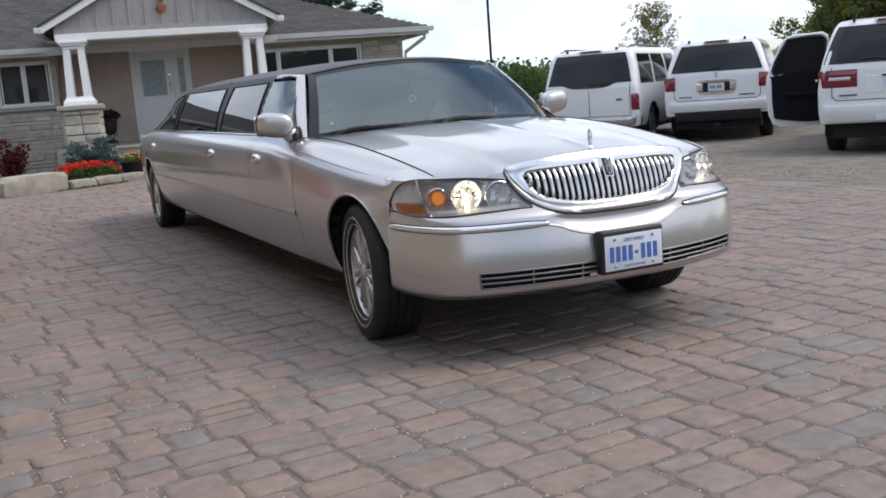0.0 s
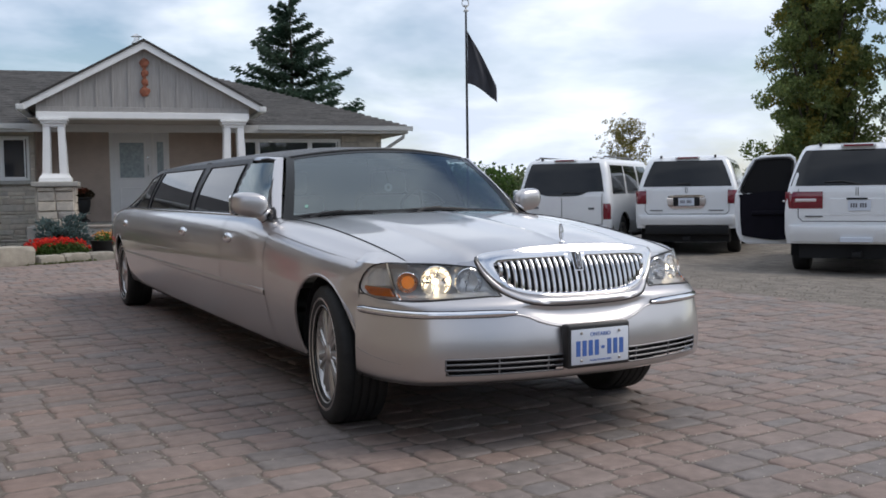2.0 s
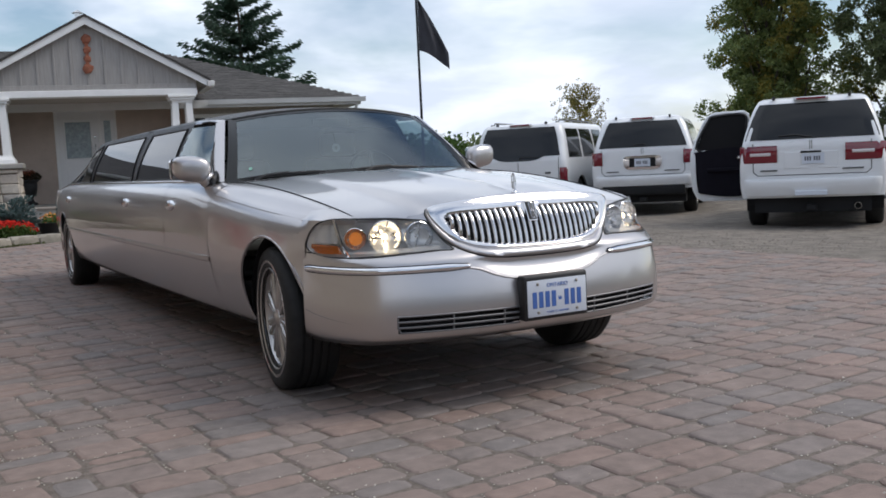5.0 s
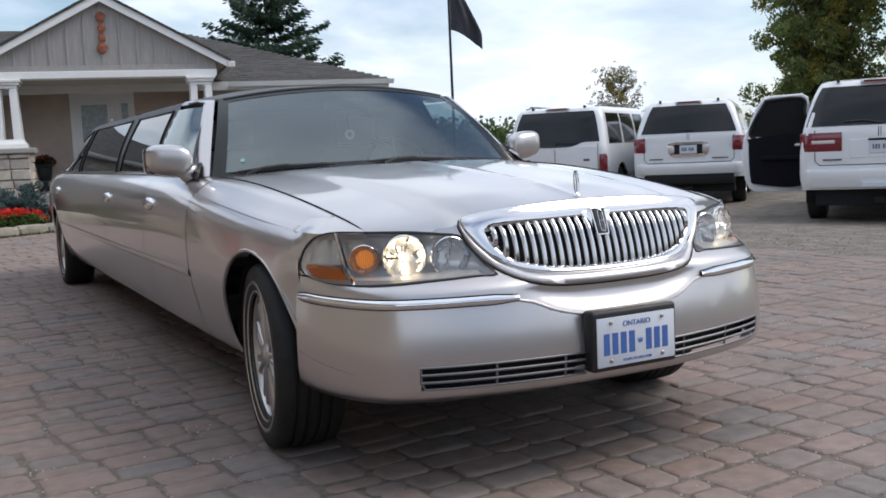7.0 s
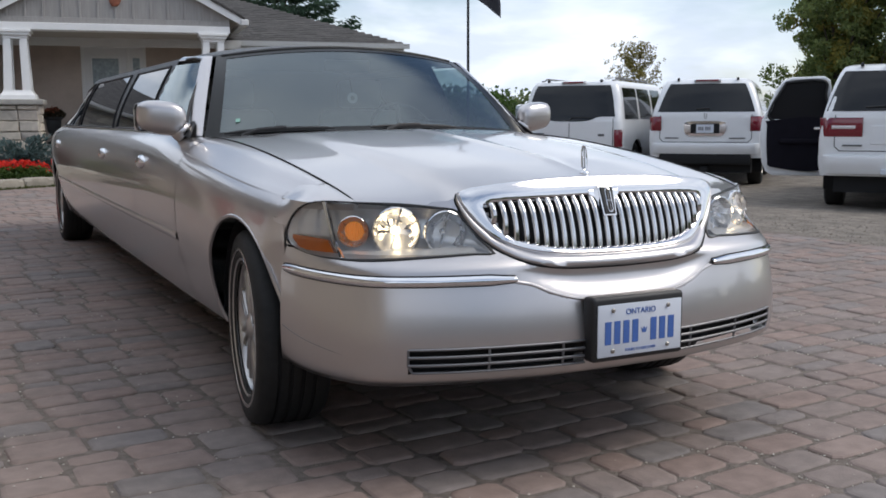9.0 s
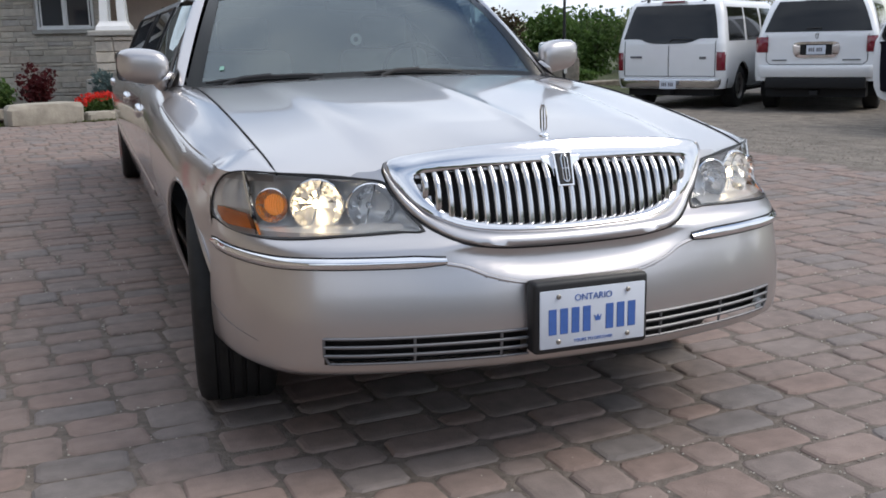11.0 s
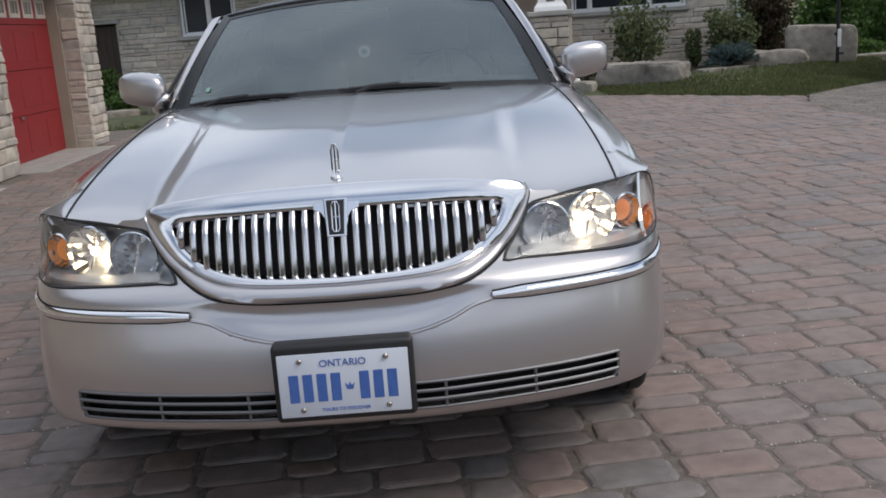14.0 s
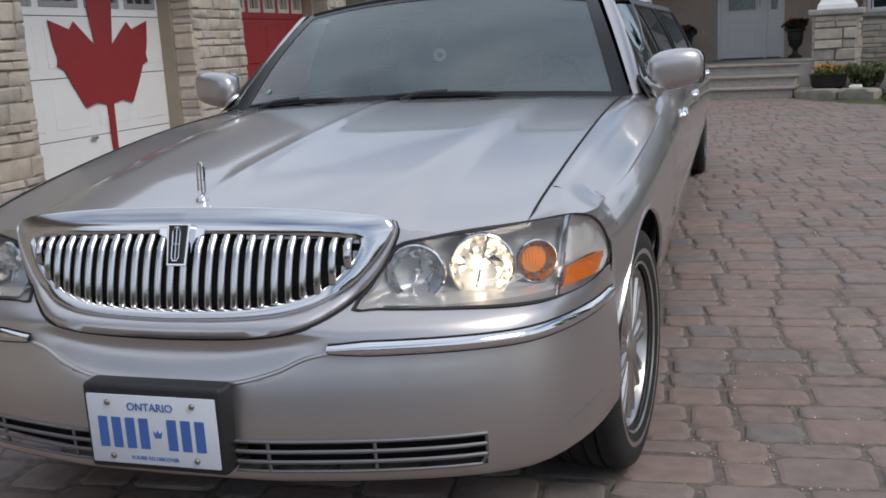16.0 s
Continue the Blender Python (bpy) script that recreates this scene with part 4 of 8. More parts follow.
# under-edge lip and the dark air slots with their bars
for sg in (1, -1):
    bm = bmesh.new()
    rows = []
    for x in drange(.155, .682, 14):
        rows.append([Vector((sg * abs(p.x), p.y + .06, p.z)) for p in (front(x, .335), front(x, .42))])
    for i in range(len(rows) - 1):
        a = [bm.verts.new(p) for p in (rows[i][0], rows[i + 1][0], rows[i + 1][1], rows[i][1])]
        bm.faces.new(a)
    bmesh.ops.remove_doubles(bm, verts=bm.verts, dist=.0005)
    slot = part("air_slot", bm, DARK, bumper, "black air slot")
    for n, z in enumerate((.346, .368, .391, .413)):
        x0 = .66 if n == 0 else .672
        part("slot_bar", tube_bm([Vector((sg * abs(p.x), p.y, p.z)) for p in (front(x, z, .002) for x in drange(.16, x0, 14))], .0038 if n in (0, 3) else .0046, 6), BARM, bumper, "grey metal bar", smooth=True)
    for x in (.235, .455, .672):
        pts = [front(x - (.012 if z < .35 and x > .6 else 0), z, .001) for z in (.346, .368, .391, .413)]
        part("slot_post", tube_bm([Vector((sg * p.x, p.y, p.z)) for p in pts], .004, 6), BARM, bumper, "grey metal post", smooth=True)
    # chrome strip round the corner, full in section, its groove and shadow lines drawn as dark tubes
    rows, over, under = [], [], []
    for i, s in enumerate(drange(s_of(.362, .6), .985, 40)):
        end = min(1, i / 4, (39 - i) / 2 + .2)
        zc = .5975 + .004 * s
        h = .0145 * (.6 + .4 * min(1, end))
        row = []
        for dz, out in ((-1, 0), (-.88, .005), (-.6, .0095), (-.2, .0118), (.2, .0115), (.6, .0085), (.88, .0045), (1, 0)):
            z = zc + dz * h
            p = Vector(face(s, z))
            n = Vector((p.x - .35, p.y - 1.1, 0)).normalized()
            p = p + n * out
            row.append((sg * p.x, p.y, p.z))
        rows.append(row)
        over.append(Vector(row[-1]) + Vector((0, -.0005, .0008)))
        under.append(Vector(row[0]) + Vector((0, -.0005, -.0008)))
    bm = grid_bm(rows)
    if sg < 0:
        bmesh.ops.reverse_faces(bm, faces=bm.faces)
    strip = part("chrome_strip", bm, CHROME, bumper, "bright chrome strip", smooth=True, angle=60)
    part("dark_line", tube_bm(over, .0022, 6), DARK, strip, smooth=True)
    part("dark_line", tube_bm(under, .0016, 6), DARK, strip, smooth=True)
    # shading of a low crease, drawn as a thin grey tube dying out forward of the arch
    crease = [Vector(face(lerp(.99, .78, t), lerp(.425, .385, t ** .8))) for t in drange(0, 1, 22)]
    part("low_crease_shade", tube_bm([(sg * p.x, p.y - .0005, p.z) for p in crease], [.0011 * (1 - t) ** .5 + .0003 for t in drange(0, 1, 22)], 6), BARM, bumper, smooth=True)
# rolled bead that dips under the grille, with a fine dark line below it
bead = []
for x in drange(-.362, .362, 61):
    u = abs(x) / .362
    z = .5245 + .066 * (spline(DIP, u))
    bead.append(front(x, z, -.001))
part("bead", tube_bm(bead, .0052, 8), PAINT, bumper, smooth=True)
part("dark_line", tube_bm([p + Vector((0, -.0012, -.0062)) for p in bead], .0014, 5), DARK, bumper, smooth=True)
# number plate in its black carrier
carrier = part("plate_carrier", box_bm(-.165, .165, -.006, .05, .350, .541, .012, 3), BLACK, limo, "black plastic number plate carrier", smooth=True)
plate = part("number_plate", box_bm(-.152, .152, -.0105, -.0062, .366, .519, .003, 2), PLATEW, carrier, "white metal plate with blue bars", smooth=True)
for x in (-.128, -.0955, -.063, -.0305, .036, .0685, .101):
    part("plate_bar", box_bm(x, x + .0225, -.0116, -.0103, .402, .470, .001), PLATEB, plate, "blue bar")
part("plate_emblem", prism_bm([(.006, .428), (.020, .428), (.024, .444), (.017, .437), (.013, .446), (.009, .437), (.002, .444)], -.0118, -.0103), PLATEB, plate, "small blue crown mark")
for bx in (-.1, .1):
    for bz in (.383, .502):
        part("bolt", lathe_bm([(.0, -.016), (.004, -.016), (.0065, -.0135), (.0065, -.009)], (bx, 0, bz), "y", 12), STEEL, plate, smooth=True)


def lettering(text, size, loc, material, parent, name, depth=.0008, rot=(90, 0, 0), wide=1.0):
    cu = bpy.data.curves.new(name, "FONT")
    cu.body, cu.size, cu.align_x, cu.align_y, cu.extrude = text, size, "CENTER", "CENTER", depth
    tmp = bpy.data.objects.new(name + "_tmp", cu)
    scene.collection.objects.link(tmp)
    dg = bpy.context.evaluated_depsgraph_get()
    me = bpy.data.meshes.new_from_object(tmp.evaluated_get(dg))
    bpy.data.objects.remove(tmp)
    bpy.data.curves.remove(cu)
    me.transform(pose(*loc, *rot) @ Matrix.Diagonal((wide, 1, 1, 1)))
    me.materials.clear()
    me.materials.append(material)
    ob = new(name, me)
    ob.parent = parent
    return ob


lettering("ONTARIO", .024, (0, -.0112, .494), PLATEB, plate, "plate_word")
lettering("YOURS TO DISCOVER", .0115, (0, -.0112, .381), PLATEB, plate, "plate_motto")

# painted nose between bumper, lamps and grille
LAMP = [(.400, .668), (.425, .706), (.452, .748), (.480, .787), (.54, .797), (.60, .803), (.67, .807), (.735, .810), (.800, .812), (.838, .800), (.858, .772), (.870, .735), (.874, .700), (.868, .672),
        (.845, .657), (.80, .653), (.72, .655), (.62, .660), (.52, .664), (.45, .667)]


GOUT = [(0, .871), (.10, .870), (.20, .867), (.30, .861), (.40, .851), (.445, .844), (.465, .836), (.470, .822), (.461, .800), (.441, .768), (.412, .733), (.374, .699), (.325, .674), (.26, .658), (.18, .651), (.09, .648), (0, .647)]
GIN = [(0, .816), (.10, .815), (.20, .813), (.30, .809), (.375, .804), (.399, .801), (.405, .796), (.399, .784), (.384, .758), (.362, .731), (.331, .706), (.287, .686), (.23, .673), (.16, .666), (.08, .663), (0, .662)]
RING = [(.470, .834), (.477, .815), (.471, .793), (.455, .756), (.428, .716), (.390, .680), (.337, .650), (.27, .631), (.18, .621), (.09, .618), (0, .617)]


def inside(p, poly):
    c = False
    for i in range(len(poly)):
        (x0, y0), (x1, y1) = poly[i - 1], poly[i]
        if (y0 > p[1]) != (y1 > p[1]) and p[0] < (x1 - x0) * (p[1] - y0) / (y1 - y0) + x0:
            c = not c
    return c


bm = bmesh.new()
nz = [.668, .68, .692, .705, .72, .735, .75, .765, .78, .795, .808, .82, .832, .845, .857, .868]
ns = drange(0, 1, 46)
NOSETOP = [(0, .868), (.2, .862), (.36, .848), (.44, .834), (.50, .812), (.60, .809), (.73, .813), (.9, .813)]
GHOLE = GIN + [(-.02, .662), (-.02, .816)]
for sg in (1, -1):
    vs = []
    for z in nz:
        row = []
        for s in ns:
            fx = face(s, z)[0]
            w = min(z, spline(NOSETOP, fx) + (.003 if fx < .56 else -.003))
            p = face(s, w)
            row.append(bm.verts.new((p[0] * sg, p[1], w)))
        vs.append(row)
    for i in range(len(nz) - 1):
        for j in range(len(ns) - 1):
            q = (vs[i][j], vs[i][j + 1], vs[i + 1][j + 1], vs[i + 1][j])
            c = sum((v.co for v in q), Vector()) / 4
            if inside((abs(c.x), c.z), LAMP) or inside((abs(c.x), c.z), GHOLE) or abs(q[2].co.z - q[0].co.z) < .0005:
                continue
            bm.faces.new(q if sg > 0 else q[::-1])
bmesh.ops.delete(bm, geom=[v for v in bm.verts if not v.link_faces], context="VERTS")
rim = []
for a, b in zip(LAMP, LAMP[1:] + LAMP[:1]):
    rim += [Vector((lerp(a[0], b[0], t), lerp(a[1], b[1], t))) for t in (0, .2, .4, .6, .8)]
for v in bm.verts:
    if v.is_boundary:
        q = min(rim, key=lambda w: (w - Vector((abs(v.co.x), v.co.z))).length)
        if (q - Vector((abs(v.co.x), v.co.z))).length < .022 and .40 < abs(v.co.x) < .886:
            p = front(q.x, q.y)
            v.co = Vector((math.copysign(p.x, v.co.x), p.y, p.z))
bmesh.ops.remove_doubles(bm, verts=bm.verts, dist=.0002)
part("nose_panel", bm, PAINT, limo, smooth=True, angle=45)


def smooth_loop(pts, n):
    """n points evenly along a closed rounded loop."""
    m = len(pts)
    out = []
    for i in range(m):
        p0, p1, p2, p3 = (Vector((*pts[(i + k) % m], 0)) for k in (-1, 0, 1, 2))
        for k in range(6):
            t = k / 6
            out.append(p1 + .5 * t * (p2 - p0) + t * t * (p0 - 2.5 * p1 + 2 * p2 - .5 * p3) + t ** 3 * (-.5 * p0 + 1.5 * p1 - 1.5 * p2 + .5 * p3))
    d = [0]
    for i in range(len(out)):
        d.append(d[-1] + (out[(i + 1) % len(out)] - out[i]).length)
    res, j = [], 0
    for k in range(n):
        w = d[-1] * k / n
        while d[j + 1] < w:
            j += 1
        t = (w - d[j]) / max(1e-9, d[j + 1] - d[j])
        res.append(out[j].lerp(out[(j + 1) % len(out)], t))
    return [(p.x, p.y) for p in res]


def headlight(sg):
    """Lamp unit on one side: bowl, reflectors, bulbs, amber corner, clear lens and rubber seal."""
    loop = smooth_loop(LAMP, 72)
    cx, cz = sum(p[0] for p in loop) / 72, sum(p[1] for p in loop) / 72
    lamp = new("headlight")
    lamp.parent = limo
    lamp["label"] = "lit clear headlight unit with amber indicator"

    def row(scale, back, out=0.0):
        r = []
        for x, z in loop:
            p = front(cx + (x - cx) * scale, cz + (z - cz) * scale, out)
            r.append((sg * p.x, p.y + back, p.z))
        return r

    def sheet(name, rows, material, label="", smooth=True):
        bm = grid_bm(rows, closed=True)
        bm.normal_update()
        if sum(f.normal.y * f.calc_area() for f in bm.faces) > 0:
            bmesh.ops.reverse_faces(bm, faces=bm.faces)
        return part(name, bm, material, lamp, label, smooth=smooth, angle=50)
    # bowl behind
    rows = [row(1.0, 0, -.001), row(.985, .014), row(.955, .030), row(.6, .054), row(.05, .058)]
    sheet("bowl", rows, HOUSING, "silver-grey lamp housing")
    # rubber seal
    wide = [(Vector(b) - Vector(a)).normalized() for a, b in zip(row(1.0, 0), row(1.03, 0))]
    sheet("seal", [[tuple(Vector(p) + d * w) for p, d in zip(row(1.0, 0, out), wide)] for w, out in ((.0055, .0), (.0040, .0036), (-.0035, .0036), (-.0055, .0))], BLACK, "black rubber seal")
    # lens bulging a little
    rows = [row(k, 0, .002 + .006 * (1 - k ** 4)) for k in (.985, .93, .85, .7, .5, .25, .04)]
    lens = sheet("lens", rows, LENS, "clear plastic lens")
    lens.visible_shadow = False
    # two round faceted reflectors with bulbs and a ribbed amber indicator
    rng = random.Random(4)
    for n, (x, z, r) in enumerate(((.514, .727, .060), (.640, .731, .067), (.741, .727, .045))):
        p = front(x, z)
        c = Vector((sg * p.x, p.y + .016, p.z))
        aim = Vector((sg * (.12, .32, .62)[n], -1, 0)).normalized()
        turn = Matrix.Translation(c) @ aim.to_track_quat("Z", "Y").to_matrix().to_4x4()
        seg = 18
        bm = bmesh.new()
        rings = [[bm.verts.new((q * r * math.cos(2 * math.pi * k / seg), q * r * math.sin(2 * math.pi * k / seg), d + (rng.uniform(-.007, .007) if .3 < q < .9 else 0)))
                  for k in range(seg)] for q, d in ((1.0, .013), (.94, .002), (.74, -.020), (.48, -.036), (.18, -.044))]
        for i in range(4):
            for k in range(seg):
                bm.faces.new((rings[i][k], rings[i][(k + 1) % seg], rings[i + 1][(k + 1) % seg], rings[i + 1][k]))
        bm.faces.new(rings[4])
        bmesh.ops.transform(bm, matrix=turn, verts=bm.verts)
        bmesh.ops.recalc_face_normals(bm, faces=bm.faces)
        part("reflector", bm, REFLECT, lamp, "round mirrored reflector")
        bm = bmesh.new()
        add_lathe(bm, [(r * 1.0, .014), (r * 1.05, .012), (r * 1.06, .004), (r * 1.0, .003)], seg=36)
        bmesh.ops.transform(bm, matrix=turn, verts=bm.verts)
        part("reflector_ring", bm, CHROME, lamp, smooth=True, angle=50)
        bm = bmesh.new()
        if n == 2:
            rows = []
            for i in range(19):
                v = -1 + 2 * i / 18
                rows.append([(r * .64 * v, r * .64 * u * math.sqrt(max(0, 1 - v * v)), .006 - .016 * (u * u * (1 - v * v) + v * v) + .0055 * (i % 2)) for u in drange(-1, 1, 13)])
            bm.free()
            bm = grid_bm(rows)
            bmesh.ops.transform(bm, matrix=turn, verts=bm.verts)
            part("indicator", bm, AMBERLIT, lamp, "lit ribbed amber indicator", smooth=True, angle=60)
        else:
            bmesh.ops.create_uvsphere(bm, u_segments=16, v_segments=10, radius=.013 if n == 1 else .010)
            bmesh.ops.transform(bm, matrix=turn @ Matrix.Translation((0, 0, -.012)), verts=bm.verts)
            part("bulb", bm, BULB if n == 1 else REFLECT, lamp, "lit headlamp bulb" if n == 1 else "bright metal bulb cap", smooth=True)
            bm = bmesh.new()
            add_tube(bm, [(r * .9, 0, 0), (r * .3, 0, -.006), (-r * .3, 0, -.006), (-r * .9, 0, 0)], .003, 5)
            bmesh.ops.transform(bm, matrix=turn @ Matrix.Rotation(radians(75), 4, "Z"), verts=bm.verts)
            part("bulb_bracket", bm, REFLECT, lamp, smooth=True)
    # bright ledge along the foot of the housing
    ledge = [[(sg * p.x, p.y + back, p.z) for p in (front(x, spline([(.44, .672), (.62, .665), (.79, .660)], x) + dz) for x in drange(.445, .785, 20))] for dz, back in ((0, .004), (.012, .010), (.014, .05))]
    bm = grid_bm(ledge)
    part("ledge", bm, HOUSING, lamp, "silver ledge in the lamp", smooth=True, angle=30)
    # divider and corner reflectors
    div = [front(.790 + .012 * t, .655 + .155 * t, -.004) for t in drange(0, 1, 6)]
    part("divider", tube_bm([(sg * p.x, p.y, p.z) for p in div], .008, 6), CHROME, lamp, smooth=True)
    corner = [(.800, .660), (.838, .661), (.860, .674), (.867, .695), (.866, .708), (.806, .702)]
    bm = bmesh.new()
    vs = [[bm.verts.new(Vector((sg * p.x, p.y, p.z))) for p in (front(x, z, o) for x, z in corner)] for o in (-.002, -.016)]
    bm.faces.new(vs[0])
    for i in range(6):
        bm.faces.new((vs[0][i], vs[0][(i + 1) % 6], vs[1][(i + 1) % 6], vs[1][i]))
    bmesh.ops.recalc_face_normals(bm, faces=bm.faces)
    part("side_reflector", bm, AMBER, lamp, "amber side reflector")
    # pale backing of the clear corner above it
    rows = [[(sg * p.x, p.y, p.z) for p in (front(lerp(.806, xo, t), z, -.014 + .004 * math.sin(9 * t)) for t in drange(0, 1, 7))]
            for z, xo in ((.711, .864), (.74, .862), (.77, .853), (.79, .838))]
    bm = grid_bm(rows)
    bm.normal_update()
    if sum(f.normal.y for f in bm.faces) > 0:
        bmesh.ops.reverse_faces(bm, faces=bm.faces)
    part("corner_backing", bm, HOUSING, lamp, "silver backing of the clear corner", smooth=True)
    return lamp


for sg in (1, -1):
    headlight(sg)

# waterfall grille

def half_loop(pts):
    return pts + [(-x, z) for x, z in pts[-2:0:-1]]


grille = new("grille")
grille.parent = limo
grille["label"] = "chrome waterfall grille with upright slats"
NO = 120
lo, li = smooth_loop(half_loop(GOUT), NO), smooth_loop(half_loop(GIN), NO)
# match by angle round the middle
def by_angle(loop, n):
    cx, cz = 0, .745
    ang = sorted((math.atan2((z - cz) * 1.9, x - cx), x, z) for x, z in loop)
    res = []
    for k in range(n):
        a = -math.pi + 2 * math.pi * k / n
        for i in range(len(ang)):
            a0, x0, z0 = ang[i - 1]
            a1, x1, z1 = ang[i]
            if i == 0:
                a0 -= 2 * math.pi
            b = a
            if i == 0 and a > a1:
                b = a - 2 * math.pi
            if a0 <= b <= a1:
                t = (b - a0) / max(1e-9, a1 - a0)
                res.append((x0 + (x1 - x0) * t, z0 + (z1 - z0) * t))
                break
        else:
            res.append((ang[-1][1], ang[-1][2]))
    return res


lo, li = by_angle(lo, NO), by_angle(li, NO)
rows = []
for t, out in ((-.02, .0), (0, .009), (.04, .0135), (.10, .0148), (.5, .0152), (.90, .0145), (.97, .0115), (1.0, .002), (1.02, -.02), (1.025, -.06)):
    rows.append([front(a[0] + (b[0] - a[0]) * t, a[1] + (b[1] - a[1]) * t, out) for a, b in zip(lo, li)])
bm = grid_bm(rows, closed=True)
bmesh.ops.recalc_face_normals(bm, faces=bm.faces)
part("surround", bm, SURROUND, grille, "broad polished chrome surround", smooth=True, angle=60)
# painted ring round the foot of the chrome, with a dark joint outside it
def along(pts, t):
    return Vector((spline([(i / (len(pts) - 1), p[0]) for i, p in enumerate(pts)], t), spline([(i / (len(pts) - 1), p[1]) for i, p in enumerate(pts)], t)))


inner, outer = GOUT[6:], RING
walk_t = drange(0, 1, 44)
arc = [(along(inner, t), along(outer, t)) for t in walk_t]
arc = [(Vector((-a.x, a.y)), Vector((-b.x, b.y))) for a, b in arc] + arc[-2::-1]
rows = []
for k, out in ((-.10, -.002), (0, .006), (.18, .0105), (.5, .0125), (.8, .0105), (.95, .006), (1.0, -.004)):
    rows.append([front(*a.lerp(b, k), out) for a, b in arc])
bm = grid_bm(rows)
bm.normal_update()
if sum(f.normal.y for f in bm.faces) > 0:
    bmesh.ops.reverse_faces(bm, faces=bm.faces)
part("painted_ring", bm, PAINT, grille, "silver painted ring", smooth=True, angle=60)
part("dark_line", tube_bm([front(*a.lerp(b, 1.06), .0) for a, b in arc], .0034, 6), DARK, grille, smooth=True)
part("dark_line", tube_bm([front(*a.lerp(b, -.04), .0035) for a, b in arc], .0018, 6), DARK, grille, smooth=True)


def grille_point(x, z, out):
    """The slats stand on a plane that leans back straight from foot to head."""
    a, b = front(x, .735), front(x, .80)
    p = a.lerp(b, (z - .735) / .065)
    return p + Vector((0, -out, 0))


# black backing
bm = bmesh.new()
vs = [bm.verts.new(grille_point(x, z, -.016)) for x, z in li]
bm.faces.new(vs)
part("backing", bm, DARK, grille, "black grille backing")


def z_low(x):
    return spline([(p[0], p[1]) for p in GIN[::-1][:10]] + [(.396, .785)], abs(x))


for n in range(13):
    for sg in (1, -1):
        x = sg * (.0155 + .0305 * n)
        zb, zt = z_low(x) - .002, spline([(p[0], p[1]) for p in GIN[:7]], abs(x)) + .002
        if zt - zb < .012:
            continue
        pts = []
        for t in drange(0, 1, 7):
            z = zb + (zt - zb) * t
            pts.append(grille_point(x, z, .012 + .036 * t * (1 - t) - (.010 * max(0, t - .88) / .12)))
        bm = tube_bm(pts, .0093, 12)
        part("slat", bm, SLATM, grille, smooth=True, angle=60)
# badge block
bm = bmesh.new()
p0, p1 = front(0, .748, .019), front(0, .834, .019)
nrm = Vector((0, -(p1.z - p0.z), (p1.y - p0.y))).normalized()


def badge_pt(u, w, o):
    c = p0.lerp(p1, w)
    return c + Vector((u, 0, 0)) + nrm * o


for (u0, u1, o, m, nm) in ((.026, .031, -.003, CHROME, "badge_shoulder"), (.024, .029, .010, CHROME, "badge_frame"), (.018, .022, .0145, BLACK, "badge_face")):
    bm = bmesh.new()
    if nm != "badge_face":
        corners = [(-u0, 0), (u0, 0), (u1, 1), (-u1, 1)] if o > 0 else [(-u0, .3), (u0, .3), (u0 + .003, .5), (u0 + .012, .66), (u0 + .030, .75), (u0 + .030, .92), (-u0 - .030, .92), (-u0 - .030, .75), (-u0 - .012, .66), (-u0 - .003, .5)]
    else:
        corners = [(-u0, .06), (u0, .06), (u1, .95), (-u1, .95)]
    a = [bm.verts.new(badge_pt(u, w, o)) for u, w in corners]
    b = [bm.verts.new(badge_pt(u, w, -.03)) for u, w in corners]
    bm.faces.new(a)
    for i in range(len(a)):
        bm.faces.new((a[i], a[(i + 1) % len(a)], b[(i + 1) % len(a)], b[i]))
    bmesh.ops.recalc_face_normals(bm, faces=bm.faces)
    bmesh.ops.bevel(bm, geom=[e for e in bm.edges if e.verts[0] in a and e.verts[1] in a], offset=.002, segments=2, affect="EDGES", profile=.5)
    part(nm, bm, m, grille, "black badge plate" if nm == "badge_face" else "chrome badge frame")
bm = bmesh.new()
for pts in ([(-.009, .2), (-.009, .8), (-.004, .9), (.004, .9), (.009, .8), (.009, .2), (.004, .12), (-.004, .12), (-.009, .2)], [(0, .12), (0, .9)], [(-.009, .5), (.009, .5)]):
    add_tube(bm, [badge_pt(u, w, .0155) for u, w in pts], .0018, 5)
part("badge_mark", bm, CHROME, grille, "plain chrome mark", smooth=True)

# bonnet
COWL_HALF = .765


def cowl(x):
    u = min(1.0, abs(x) / COWL_HALF)
    return Vector((x, 1.93 - .15 * (1 - u * u), 1.002 - .028 * u * u))


def hood_edge(x):
    z = spline([(0, .868), (.2, .863), (.36, .848), (.44, .834), (.50, .815), (.60, .811), (.73, .815)], abs(x))
    return front(x, z, .001)


def hood_point(u, v):
    """u across from -1 to 1, v from nose to cowl."""
    wx = spline([(0, .725), (.25, .742), (.55, .755), (1, .765)], v)
    x = u * wx
    a, b = hood_edge(u * .725), cowl(u * .765)
    y = lerp(a.y, b.y, v)
    g = 1 - (1 - v) ** (1.55 + .25 * abs(u))
    z = lerp(a.z, b.z, g)
    cu = lerp(.60, .72, v)
    fade = min(1, v * 6) * min(1, (1 - v) * 5)
    z += .012 * fade * (1 / (1 + math.exp((abs(u) - cu) * 70))) + .005 * fade * math.exp(-(x / .02) ** 2)
    z -= .010 * math.exp(-v * 26) * (1 if abs(u) > .62 else .3)
    return (x, y, z)


